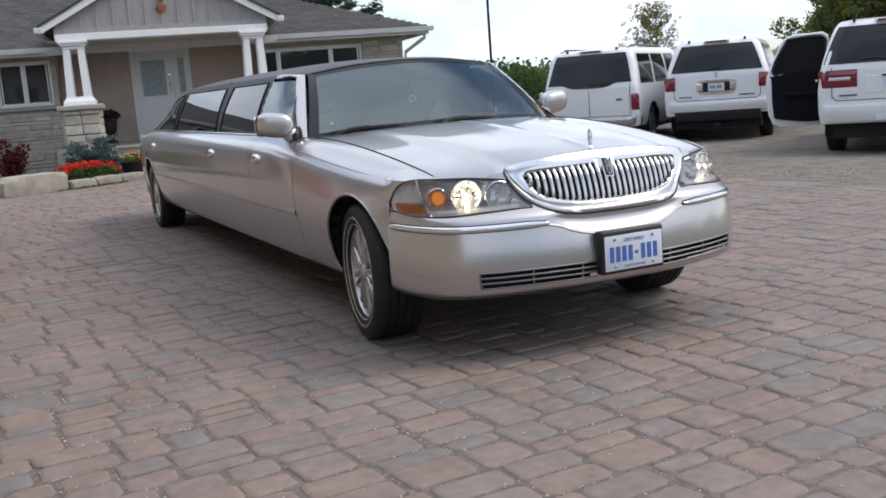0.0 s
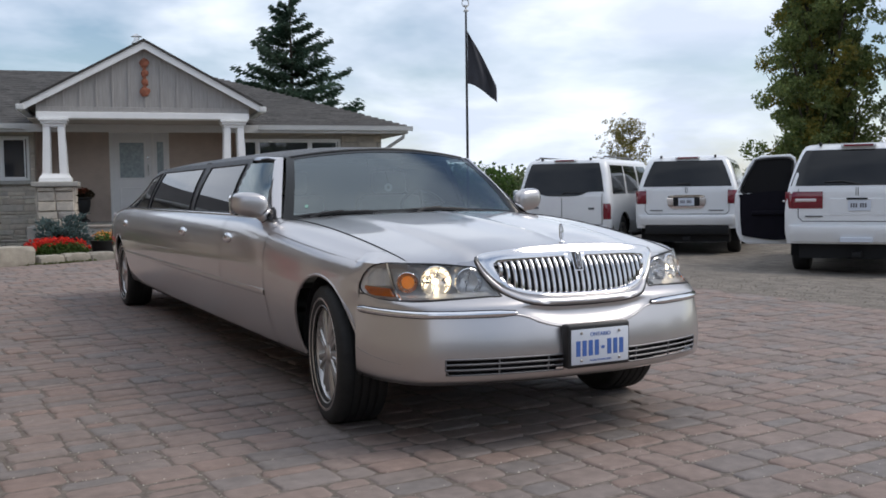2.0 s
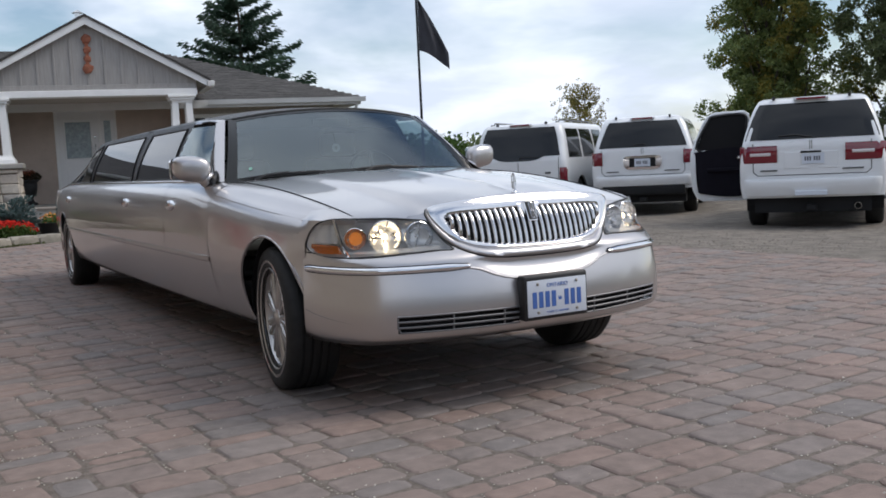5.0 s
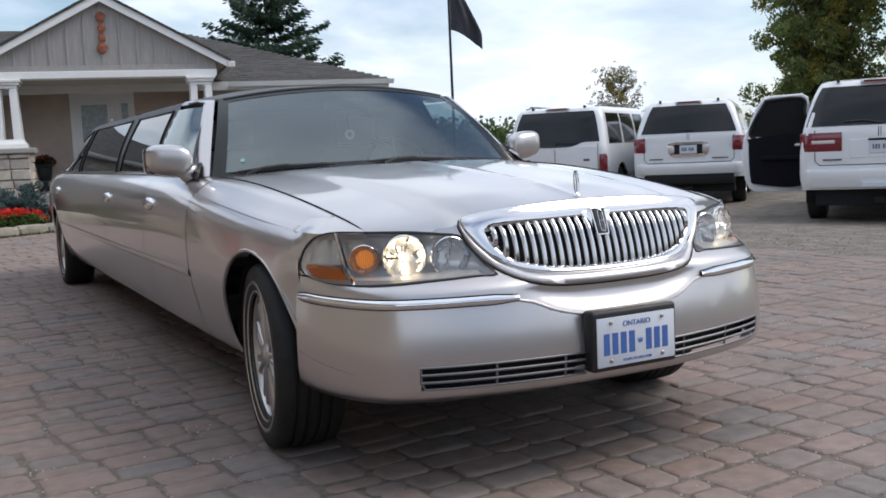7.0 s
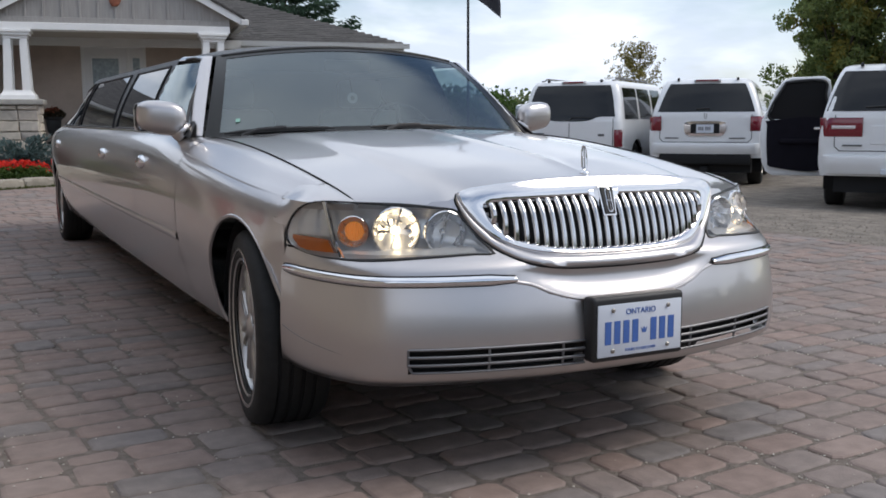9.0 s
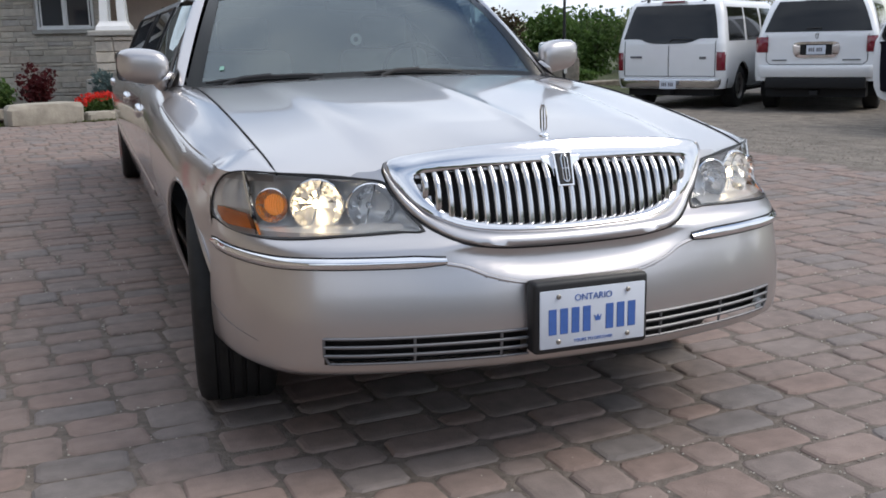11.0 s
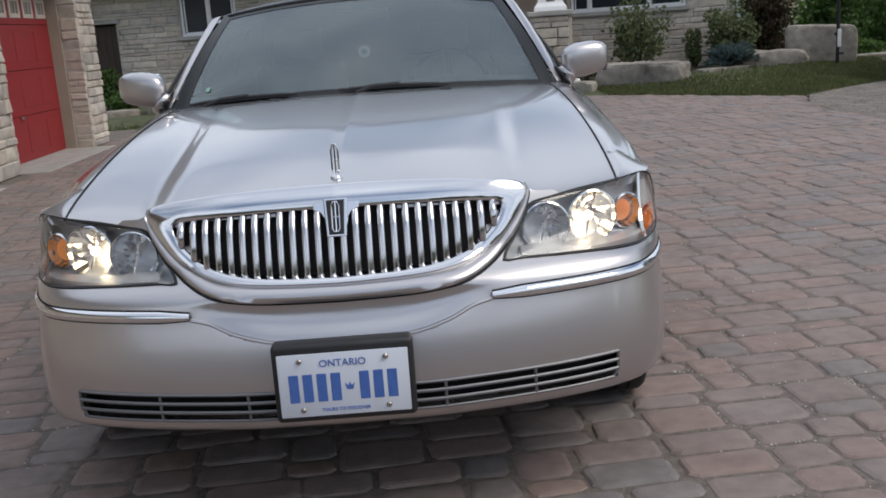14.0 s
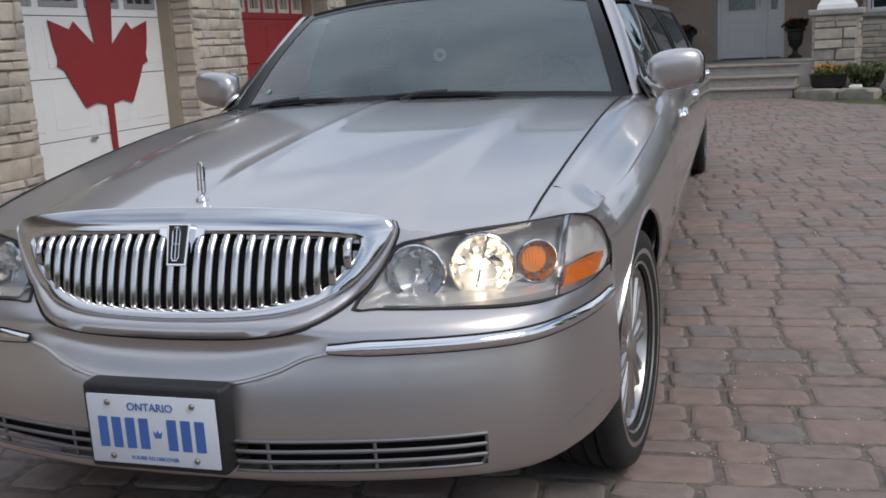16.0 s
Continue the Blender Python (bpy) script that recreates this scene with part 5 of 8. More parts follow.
us = sorted(set([round(-1 + i / 32, 4) for i in range(65)] + [-.005, .005]))
vs_ = [0, .004, .012, .025, .045] + drange(.07, 1, 34)
rows = [[hood_point(u, v) for u in us] for v in vs_]
lip = [[(p[0], p[1] + .004, p[2] - .012) for p in rows[0]]]
bm = grid_bm(lip + rows + [[(p[0], p[1] + .012, p[2] - .03) for p in rows[-1]]])
part("bonnet", bm, PAINT, limo, "silver bonnet with raised creases", smooth=True, angle=50)
orn = new("bonnet_ornament")
orn.parent = limo
orn["label"] = "small chrome standing bonnet ornament"
oz = hood_point(0, (0.284 - .23) / 1.55)[2] + .002
part("ornament_base", lathe_bm([(.0, .010), (.006, .010), (.011, .006), (.015, .001), (.015, -.004), (0, -.004)], (0, .284, oz), "z", 20), CHROME, orn, smooth=True, angle=50)
bm = bmesh.new()
sh = [(-.0085, .02), (-.0085, .068), (-.004, .084), (.004, .084), (.0085, .068), (.0085, .02), (.004, .010), (-.004, .010), (-.0085, .02)]
add_tube(bm, [(u, .284 + w * .06, oz + w) for u, w in sh], .0026, 6)
add_tube(bm, [(0, .284 + w * .06, oz + w) for w in (0, .084)], .0022, 6)
add_tube(bm, [(-.0085, .287, oz + .045), (.0085, .287, oz + .045)], .0018, 6)
part("ornament_mark", bm, CHROME, orn, smooth=True)
# washer jets
for sx in (-.33, .33):
    q = hood_point(sx / .76, .90)
    part("washer_jet", box_bm(sx - .022, sx + .022, q[1] - .012, q[1] + .012, q[2] - .004, q[2] + .006, .003, 2), BLACK, limo, smooth=True)

# flanks: fenders, doors and quarters with shut lines
KS = [0, .02, .06, .12, .2, .28, .36, .44, .52, .6, .68, .75, .81, .86, .90, .935, .96, .98, 1.0]


def seam_line(y):
    """Outer edge of the bonnet at a distance from the nose."""
    a, b = hood_point(1, 0)[1], hood_point(1, 1)[1]
    return Vector(hood_point(1, max(0, min(1, (y - a) / (b - a)))))


def side_panel(name, sg, y0, y1, fender=False, arch=None, k0=0, label=""):
    n = max(3, int((y1 - y0) / (.022 if arch else .10)) + 1)
    rows = []
    for y in drange(y0, y1, n):
        row = []
        if k0 == 0:
            x, _, z = flank(y, 0)
            row.append((sg * (x - .05), y, z - .03))
        ks = KS if not arch else drange(0, .8, 28) + [.84, .88, .91, .935, .96, .98, 1.0]
        for k in ks:
            x, yy, z = flank(y, k)
            if arch == AXLE_F and y < .76:
                # drawn in under the end of the bumper
                w = min(1, (.76 - y) / .13)
                x -= w * w * (3 - 2 * w) * (spline(TUCK, min(.72, max(.34, z))) * .35 + .003)
            row.append((sg * x, yy, z))
        if fender:
            a, b = Vector(row[-1]), seam_line(y)
            b = Vector((sg * (b.x + .003), b.y, b.z - .001))
            for t in (.25, .5, .75, 1.0):
                p = a.lerp(b, t)
                p.z += .012 * math.sin(math.pi * t) * .8
                row.append(tuple(p))
            row.append((b.x, b.y, b.z - .02))
        rows.append(row)
    bm = grid_bm(rows)
    if arch:
        cut_arch(bm, arch)
    if sg > 0:
        bmesh.ops.reverse_faces(bm, faces=bm.faces)
    ob = part(name, bm, PAINT, limo, label, smooth=True, angle=45)
    md = ob.modifiers.new("thick", "SOLIDIFY")
    md.thickness, md.offset, md.use_rim = .012, -1, False
    return ob


for sg in (1, -1):
    gap = [seam_line(y) for y in drange(seam_line(0).y, 1.9, 24)]
    part("bonnet_gap", tube_bm([(sg * (p.x + .002), p.y, p.z + .0005) for p in gap], .0032, 6), DARK, limo, smooth=True)
    # fine raised line along the fender
    rows = []
    for y in drange(.70, 1.80, 24):
        fade = min(1, (y - .70) / .25)
        rows.append([(sg * (p[0] + o * fade), p[1], p[2]) for p, o in ((flank(y, .955 + dk), o) for dk, o in ((-.010, -.0005), (-.003, .0028), (.002, .0034), (.022, -.0005)))])
    bm = grid_bm(rows)
    if sg > 0:
        bmesh.ops.reverse_faces(bm, faces=bm.faces)
    part("crease_line", bm, PAINT, limo, "fine raised line on the fender", smooth=True, angle=70)
DOORS = [("front_door", 1.815, 2.735), ("second_door", 2.745, 3.985), ("stretch_panel", 3.995, 5.675), ("rear_door", 5.685, 6.50)]
for sg in (1, -1):
    side_panel("front_fender", sg, .605, 1.805, fender=True, arch=AXLE_F, label="silver front fender")
    for nm, a, b in DOORS:
        ob = side_panel(nm, sg, a, b, fender=(a < 1.9))
        # moulding strip with a bright lower line
        mz = .575
        kk = lambda y: (mz - .285) / (spline(TOPZ, y) - .285)
        rows = []
        for y in drange(a + .004, b - .004, 10):
            x, _, _ = flank(y, kk(y))
            rows.append([(sg * (x + o), y, mz + dz) for dz, o in ((-.019, .000), (-.015, .004), (0, .005), (.012, .004), (.018, 0))])
        bm = grid_bm(rows)
        if sg > 0:
            bmesh.ops.reverse_faces(bm, faces=bm.faces)
        mo = part("side_moulding", bm, PAINT, ob, smooth=True, angle=60)
        if nm != "stretch_panel":
            hy = {"front_door": 2.56, "second_door": 3.83, "rear_door": 6.40}[nm]
            hz = .850
            hx = flank(hy, (hz - .285) / (spline(TOPZ, hy) - .285))[0]
            hd = part("door_handle", lathe_bm([(.0, .020), (.030, .019), (.042, .012), (.046, .002), (.046, -.004)], (0, 0, 0), "x", 28), CHROME, ob, "oval chrome door handle", smooth=True, angle=50)
            hd.data.transform(Matrix.Translation((sg * hx, hy, hz)) @ Matrix.Diagonal((sg, 1.75, .72, 1)))
            part("grip", box_bm(sg * (hx + .014) - .006, sg * (hx + .014) + .006, hy - .06, hy + .06, hz - .008, hz + .010, .004, 2), CHROME, ob, smooth=True)
    side_panel("rear_quarter", sg, 6.51, 8.02, arch=AXLE_R, label="silver rear quarter panel")
    # dark bodyshell behind the shut lines
    rows = []
    for y in drange(1.40, 7.6, 60):
        if AXLE_R - .42 < y < AXLE_R + .42:
            continue
        rows.append([(sg * (flank(y, k)[0] - .022), y, flank(y, k)[2] - .004) for k in (0, .1, .3, .6, .85, .95, 1)])
    bm = grid_bm(rows)
    bmesh.ops.delete(bm, geom=[f for f in bm.faces if max(v.co.y for v in f.verts) - min(v.co.y for v in f.verts) > .4], context="FACES")
    part("inner_shell", bm, DARK, limo)
    # chrome belt line
    rows = []
    for y in drange(2.02, 6.95, 40):
        x, _, z = flank(y, 1.0)
        rows.append([(sg * (x + o), y, z + dz) for dz, o in ((-.006, .004), (-.001, .009), (.006, .008), (.011, .003), (.012, -.01))])
    bm = grid_bm(rows)
    if sg > 0:
        bmesh.ops.reverse_faces(bm, faces=bm.faces)
    part("belt_trim", bm, CHROME, limo, "chrome belt trim", smooth=True, angle=60)
    # arch lips and dark wheel wells
    for yc in (AXLE_F, AXLE_R):
        a0, a1 = (-8, 186) if yc == AXLE_F else (-8, 188)
        pts = []
        for a in drange(radians(a0), radians(a1), 40):
            y, z = yc + ARCH * math.cos(a), WHEEL_Z + .005 + ARCH * math.sin(a)
            k = (z - .285) / (spline(TOPZ, y) - .285)
            x = flank(y, max(0, k))[0] if y > .6 else face(1, z)[0]
            pts.append((sg * (x - .007), y, z))
        part("arch_lip", tube_bm(pts, .009, 6), PAINT, limo, smooth=True)
        bm = bmesh.new()
        ring = []
        for a in drange(radians(-6), radians(186), 30):
            ring.append([bm.verts.new((sg * xx, yc + (ARCH + .012) * math.cos(a), WHEEL_Z + (ARCH + .012) * math.sin(a))) for xx in (.872, .55)])
        for i in range(len(ring) - 1):
            bm.faces.new((ring[i][0], ring[i + 1][0], ring[i + 1][1], ring[i][1]))
        bm.faces.new([r[1] for r in ring])
        part("wheel_well", bm, DARK, limo)
    # corner of the fender above the lamp
    rows = []
    for y in drange(.388, .700, 11):
        a = seam_line(max(.385, y))
        lo_, hi_ = 0.0, 1.0
        for _ in range(20):
            m_ = (lo_ + hi_) / 2
            if face(m_, .808)[1] < y:
                lo_ = m_
            else:
                hi_ = m_
        b = Vector(face(lo_, .807))
        row = []
        for t in (0, .2, .4, .6, .8, 1.0):
            p = Vector((a.x + .001, a.y, a.z)).lerp(b, t)
            p.z += .007 * 6.75 * t * (1 - t) ** 2
            row.append((sg * p.x, p.y, p.z))
        row.append((sg * b.x, b.y + .004, b.z - .02))
        rows.append(row)
    bm = grid_bm(rows)
    bmesh.ops.recalc_face_normals(bm, faces=bm.faces)
    part("fender_corner", bm, PAINT, limo, smooth=True, angle=50)
# floor pan and tail
part("floor_pan", box_bm(-.80, .80, 1.45, 7.9, .235, .31), DARK, limo)
part("subframe", box_bm(-.50, .50, .30, 1.45, .30, .38), DARK, limo)
rows = []
for k in drange(0, 1, 12):
    z = lerp(.28, .93, k)
    bulge = .10 * math.sin(math.pi * min(1, k * 1.2)) if k < .83 else .03
    rows.append([(x, 8.02 + bulge - .10 * (abs(x) / .83) ** 3, z) for x in drange(-.83, .83, 15)])
part("tail_panel", grid_bm(rows), PAINT, limo, smooth=True)
rows = [[(u * lerp(.80, .76, v), lerp(7.12, 8.06, v), lerp(1.0, .94, v) - .03 * u * u) for u in drange(-1, 1, 13)] for v in drange(0, 1, 8)]
part("boot_lid", grid_bm(rows), PAINT, limo, "silver boot lid", smooth=True)
for sg in (1, -1):
    part("tail_light", box_bm(min(sg * .45, sg * .82), max(sg * .45, sg * .82), 8.04, 8.12, .62, .80, .02, 2), mat("tail_red" if sg > 0 else "tail_red_b", (.4, .02, .02), rough=.15, coat=.8), limo, "red tail light", smooth=True)

# roof, pillars and glass
ROOFMID = [(2.30, 1.398), (2.55, 1.418), (3.0, 1.434), (4.0, 1.442), (5.4, 1.436), (6.0, 1.418), (6.4, 1.34), (6.8, 1.18), (7.15, 1.005)]
ROOFEDGE = [(2.30, 1.342), (2.6, 1.350), (5.6, 1.352), (6.0, 1.335), (6.4, 1.22), (6.8, 1.08), (7.15, .990)]
ROOFHALF = [(2.30, .62), (2.5, .675), (2.8, .69), (5.6, .69), (6.2, .68), (7.15, .74)]


def roof_point(u, y):
    h = spline(ROOFHALF, y)
    e, m = spline(ROOFEDGE, y), spline(ROOFMID, y)
    return (u * h, y + (.10 * u * u * max(0, 1 - (y - 2.3) / .5) if y < 2.8 else 0), e + (m - e) * (1 - abs(u) ** 2.6))


def header(u):
    """Top edge of the windscreen."""
    return Vector((u * .60, 2.30 + .075 * u * u, 1.396 - .050 * u * u))


rows = [[tuple(header(u) + Vector((0, -.012, .004))) for u in drange(-1, 1, 29)]]
for y in drange(2.325, 7.15, 64):
    rows.append([roof_point(u, y) for u in drange(-1, 1, 29)])
roof = part("roof", grid_bm(rows), VINYL, limo, "black vinyl-covered roof", smooth=True, angle=60)
md = roof.modifiers.new("thick", "SOLIDIFY")
md.thickness, md.offset = .012, -1


def green(y, z, out=0.0):
    """Side of the cabin between belt and roof."""
    zb, zt = spline(TOPZ, y) + .004, spline(ROOFEDGE, y)
    xb, xt = flank(y, 1.0)[0] - .004, spline(ROOFHALF, y) + .012
    t = max(0, min(1, (z - zb) / max(.02, zt - zb)))
    return Vector((lerp(xb, xt, t ** 1.15) + .012 * math.sin(math.pi * t) + out, y, z))


def pane(name, pts, material, sg, label, out=.003, parent=limo, n=9):
    """A window from four (y, z) corners: bottom front, bottom rear, top rear, top front."""
    rows = []
    for a in drange(0, 1, n):
        bf, br, tr_, tf = (Vector((*p, 0)) for p in pts)
        lo_, hi_ = bf.lerp(br, a), tf.lerp(tr_, a)
        row = []
        for b in drange(0, 1, 7):
            q = lo_.lerp(hi_, b)
            p = green(q.x, q.y, out)
            row.append((sg * p.x, p.y, p.z))
        rows.append(row)
    bm = grid_bm(rows)
    bm.normal_update()
    if sum(f.normal.x for f in bm.faces) * sg < 0:
        bmesh.ops.reverse_faces(bm, faces=bm.faces)
    return part(name, bm, material, parent, label, smooth=True, angle=0)


WIN = [("side_window", [(2.86, 1.002), (3.87, 1.002), (3.83, 1.318), (2.90, 1.318)], TINT), ("side_window", [(4.02, 1.002), (5.60, 1.002), (5.52, 1.318), (4.06, 1.318)], TINT),
       ("rear_side_window", [(5.72, 1.002), (6.84, 1.008), (6.16, 1.262), (5.66, 1.316)], TINT)]
for sg in (1, -1):
    # black window surrounds from the front door back
    rows = []
    for y in drange(2.80, 7.0, 56):
        zb, zt = spline(TOPZ, y), spline(ROOFEDGE, y)
        rows.append([(sg * green(y, lerp(zb, zt, t)).x, y, lerp(zb, zt, t)) for t in drange(0, 1, 8)])
    bm = grid_bm(rows)
    if sg > 0:
        bmesh.ops.reverse_faces(bm, faces=bm.faces)
    gone = [f for f in bm.faces if 2.89 < f.calc_center_median().y < 3.83 and 1.02 < f.calc_center_median().z < 1.30]
    bmesh.ops.delete(bm, geom=gone, context="FACES")
    part("window_surround", bm, VINYL, limo, "black window surround", smooth=True, angle=60)
    for nm, pts, m in WIN:
        w = pane(nm, pts, m, sg, "dark tinted side window")
        loop = pts + pts[:1]
        bm = bmesh.new()
        line = []
        for i in range(4):
            for t in drange(0, 1, 8)[:-1]:
                a, b = loop[i], loop[i + 1]
                p = green(lerp(a[0], b[0], t), lerp(a[1], b[1], t), .005)
                line.append((sg * p.x, p.y, p.z))
        add_tube(bm, line + line[:1], .0055, 6)
        part("window_trim", bm, BLACK, w, "thin black trim", smooth=True)
    # front door glass and its frame
    dpts = [(2.06, 1.005), (2.82, 1.002), (2.825, 1.318), (2.37, 1.312)]
    pane("door_window", dpts, DOORGLASS, sg, "lightly tinted door window", out=0.0)
    line = [(2.03, 1.0), (2.18, 1.125), (2.32, 1.265), (2.40, 1.325), (2.50, 1.338), (2.74, 1.336)]
    bm = bmesh.new()
    dense = []
    for i in range(len(line) - 1):
        for t in (0, .5):
            a, b = line[i], line[i + 1]
            p = green(lerp(a[0], b[0], t), lerp(a[1], b[1], t), .004)
            dense.append((sg * p.x, p.y, p.z))
    add_tube(bm, dense, .007, 8)
    part("door_frame", bm, BLACK, limo, "black window seal", smooth=True)
    # painted windscreen pillar, broad at the foot, running back over the door
    rows = []
    for t in drange(0, 1, 22):
        u = 1.0
        # inner edge follows the glass, outer edge the door
        if t < .72:
            k = t / .72
            inner = Vector((lerp(.804, .640, k), lerp(1.945, 2.384, k), lerp(.980, 1.345, k) + .013 * math.sin(math.pi * k)))
            outer = Vector((lerp(.856, .690, k), lerp(2.03, 2.405, k), lerp(.968, 1.328, k) + .014 * math.sin(math.pi * k)))
        else:
            k = (t - .72) / .28
            inner = Vector((lerp(.640, .676, k ** .8), lerp(2.384, 2.78, k), lerp(1.345, 1.362, k)))
            outer = Vector((lerp(.690, .712, k), lerp(2.405, 2.78, k), lerp(1.328, 1.340, k)))
        mid = (inner + outer) / 2 + Vector((.008, -.006, .009))
        row = []
        for w in drange(0, 1, 7):
            p = inner * (1 - w) ** 2 + mid * 2 * w * (1 - w) + outer * w * w
            row.append((sg * p.x, p.y, p.z))
        row.append((sg * (outer.x - .01), outer.y + .012, outer.z - .012))
        rows.append(row)
    bm = grid_bm(rows)
    bmesh.ops.recalc_face_normals(bm, faces=bm.faces)
    part("windscreen_pillar", bm, PAINT, limo, "silver windscreen pillar", smooth=True, angle=60)
    # sail panel at the mirror
    tri = [Vector((.862, 1.93, .965)), Vector((.862, 2.12, .995)), Vector((.80, 2.12, 1.07)), Vector((.815, 2.02, 1.03))]
    bm = bmesh.new()
    bm.faces.new([bm.verts.new((sg * p.x, p.y, p.z)) for p in tri])
    part("sail_panel", bm, BLACK, limo)


# windscreen
def screen(u, v):
    a, b = cowl(u * .765) + Vector((0, .012, -.004)), header(u)
    p = a.lerp(b, v)
    bow = math.sin(math.pi * v)
    return p + Vector((0, -.022 * bow, .020 * bow))


wbm = grid_bm([[tuple(screen(u, v)) for u in drange(-1, 1, 25)] for v in drange(0, 1, 14)])
wbm.normal_update()
if sum(f.normal.z for f in wbm.faces) < 0:
    bmesh.ops.reverse_faces(wbm, faces=wbm.faces)
ws = part("windscreen", wbm, SCREEN, limo, "large curved windscreen reflecting clouds", smooth=True, angle=0)
ws.visible_shadow = False
bm = bmesh.new()
for us2, v0, v1 in ((drange(-1, 1, 25), -.01, .045), (drange(-1, 1, 25), .93, 1.01)):
    r = [[tuple(screen(u, v) + Vector((0, -.0015, .0015))) for u in us2] for v in (v0, v1)]
    vs = [[bm.verts.new(p) for p in q] for q in r]
    for j in range(24):
        bm.faces.new((vs[0][j], vs[0][j + 1], vs[1][j + 1], vs[1][j]))
for sg in (1, -1):
    r = [[tuple(screen(sg * w, v) + Vector((0, -.0015, .0015))) for w in (.963, 1.0, 1.04)] for v in drange(0, 1, 14)]
    vs = [[bm.verts.new(p) for p in q] for q in r]
    for j in range(13):
        for i in range(2):
            bm.faces.new((vs[j][i], vs[j][i + 1], vs[j + 1][i + 1], vs[j + 1][i]))
part("screen_border", bm, BORDER, limo, "black ceramic screen border", smooth=True)
# cowl panel and wipers
rows = [[tuple(cowl(u * .765) + Vector((0, dy, dz))) for u in drange(-1, 1, 21)] for dy, dz in ((-.02, -.012), (.03, -.012), (.05, .0))]
part("cowl_panel", grid_bm(rows), BLACK, limo, "black cowl panel", smooth=True)
for u0, u1 in ((-.94, -.34), (-.12, .46)):
    wp = [screen(lerp(u0, u1, t), .012 + .012 * math.sin(math.pi * t)) + Vector((0, -.010, .011)) for t in drange(0, 1, 9)]
    w = part("wiper", tube_bm(wp, [.004] + [.0075] * 7 + [.004], 6), BLACK, limo, "black windscreen wiper", smooth=True)
    arm = [screen(lerp(u0, u1, .12) + .02, -.02) + Vector((0, -.01, .012)), screen(lerp(u0, u1, .3), .008) + Vector((0, -.014, .020)), screen(lerp(u0, u1, .55), .024) + Vector((0, -.012, .016))]
    part("wiper_arm", tube_bm(arm, .009, 6), BLACK, w, smooth=True)
stk = [screen(u, v) + Vector((0, -.003, .003)) for u, v in ((-.882, .13), (-.858, .13), (-.858, .165), (-.882, .165))]
bm = bmesh.new()
bm.faces.new([bm.verts.new(p) for p in stk])
part("screen_sticker", bm, mat("green_sticker", (.22, .42, .34), rough=.5), limo, "small green sticker")


# door mirrors
def mirror_shell(sg):
    bm = bmesh.new()
    bmesh.ops.create_uvsphere(bm, u_segments=28, v_segments=18, radius=1)
    for v in bm.verts:
        d = v.co.normalized()
        p = Vector([math.copysign(abs(c) ** .62, c) for c in d])
        k = 1 - .10 * (p.x > 0) * p.x
        v.co = Vector((p.x * .102, p.y * .068 * (1 if p.y < 0 else .5), p.z * .073 * k))
        v.co.z += .012 * p.x
        v.co.y += .018 * p.x
        v.co.x *= sg
    bmesh.ops.transform(bm, matrix=Matrix.Translation((sg * .946, 2.095, 1.058)), verts=bm.verts)
    if sg < 0:
        bmesh.ops.reverse_faces(bm, faces=bm.faces)
    m = part("door_mirror", bm, PAINT, limo, "silver door mirror", smooth=True, angle=0)
    stalk = [(sg * .845, 2.06, .985), (sg * .868, 2.075, 1.0), (sg * .90, 2.09, 1.022)]
    part("mirror_stalk", tube_bm(stalk, [.050, .046, .036], 12), PAINT, m, smooth=True, angle=0)
    part("mirror_glass", box_bm(min(sg * .875, sg * 1.05), max(sg * .875, sg * 1.05), 2.131, 2.135, 1.0, 1.12, .02, 2), CHROME, m, "mirror glass")


for sg in (1, -1):
    mirror_shell(sg)


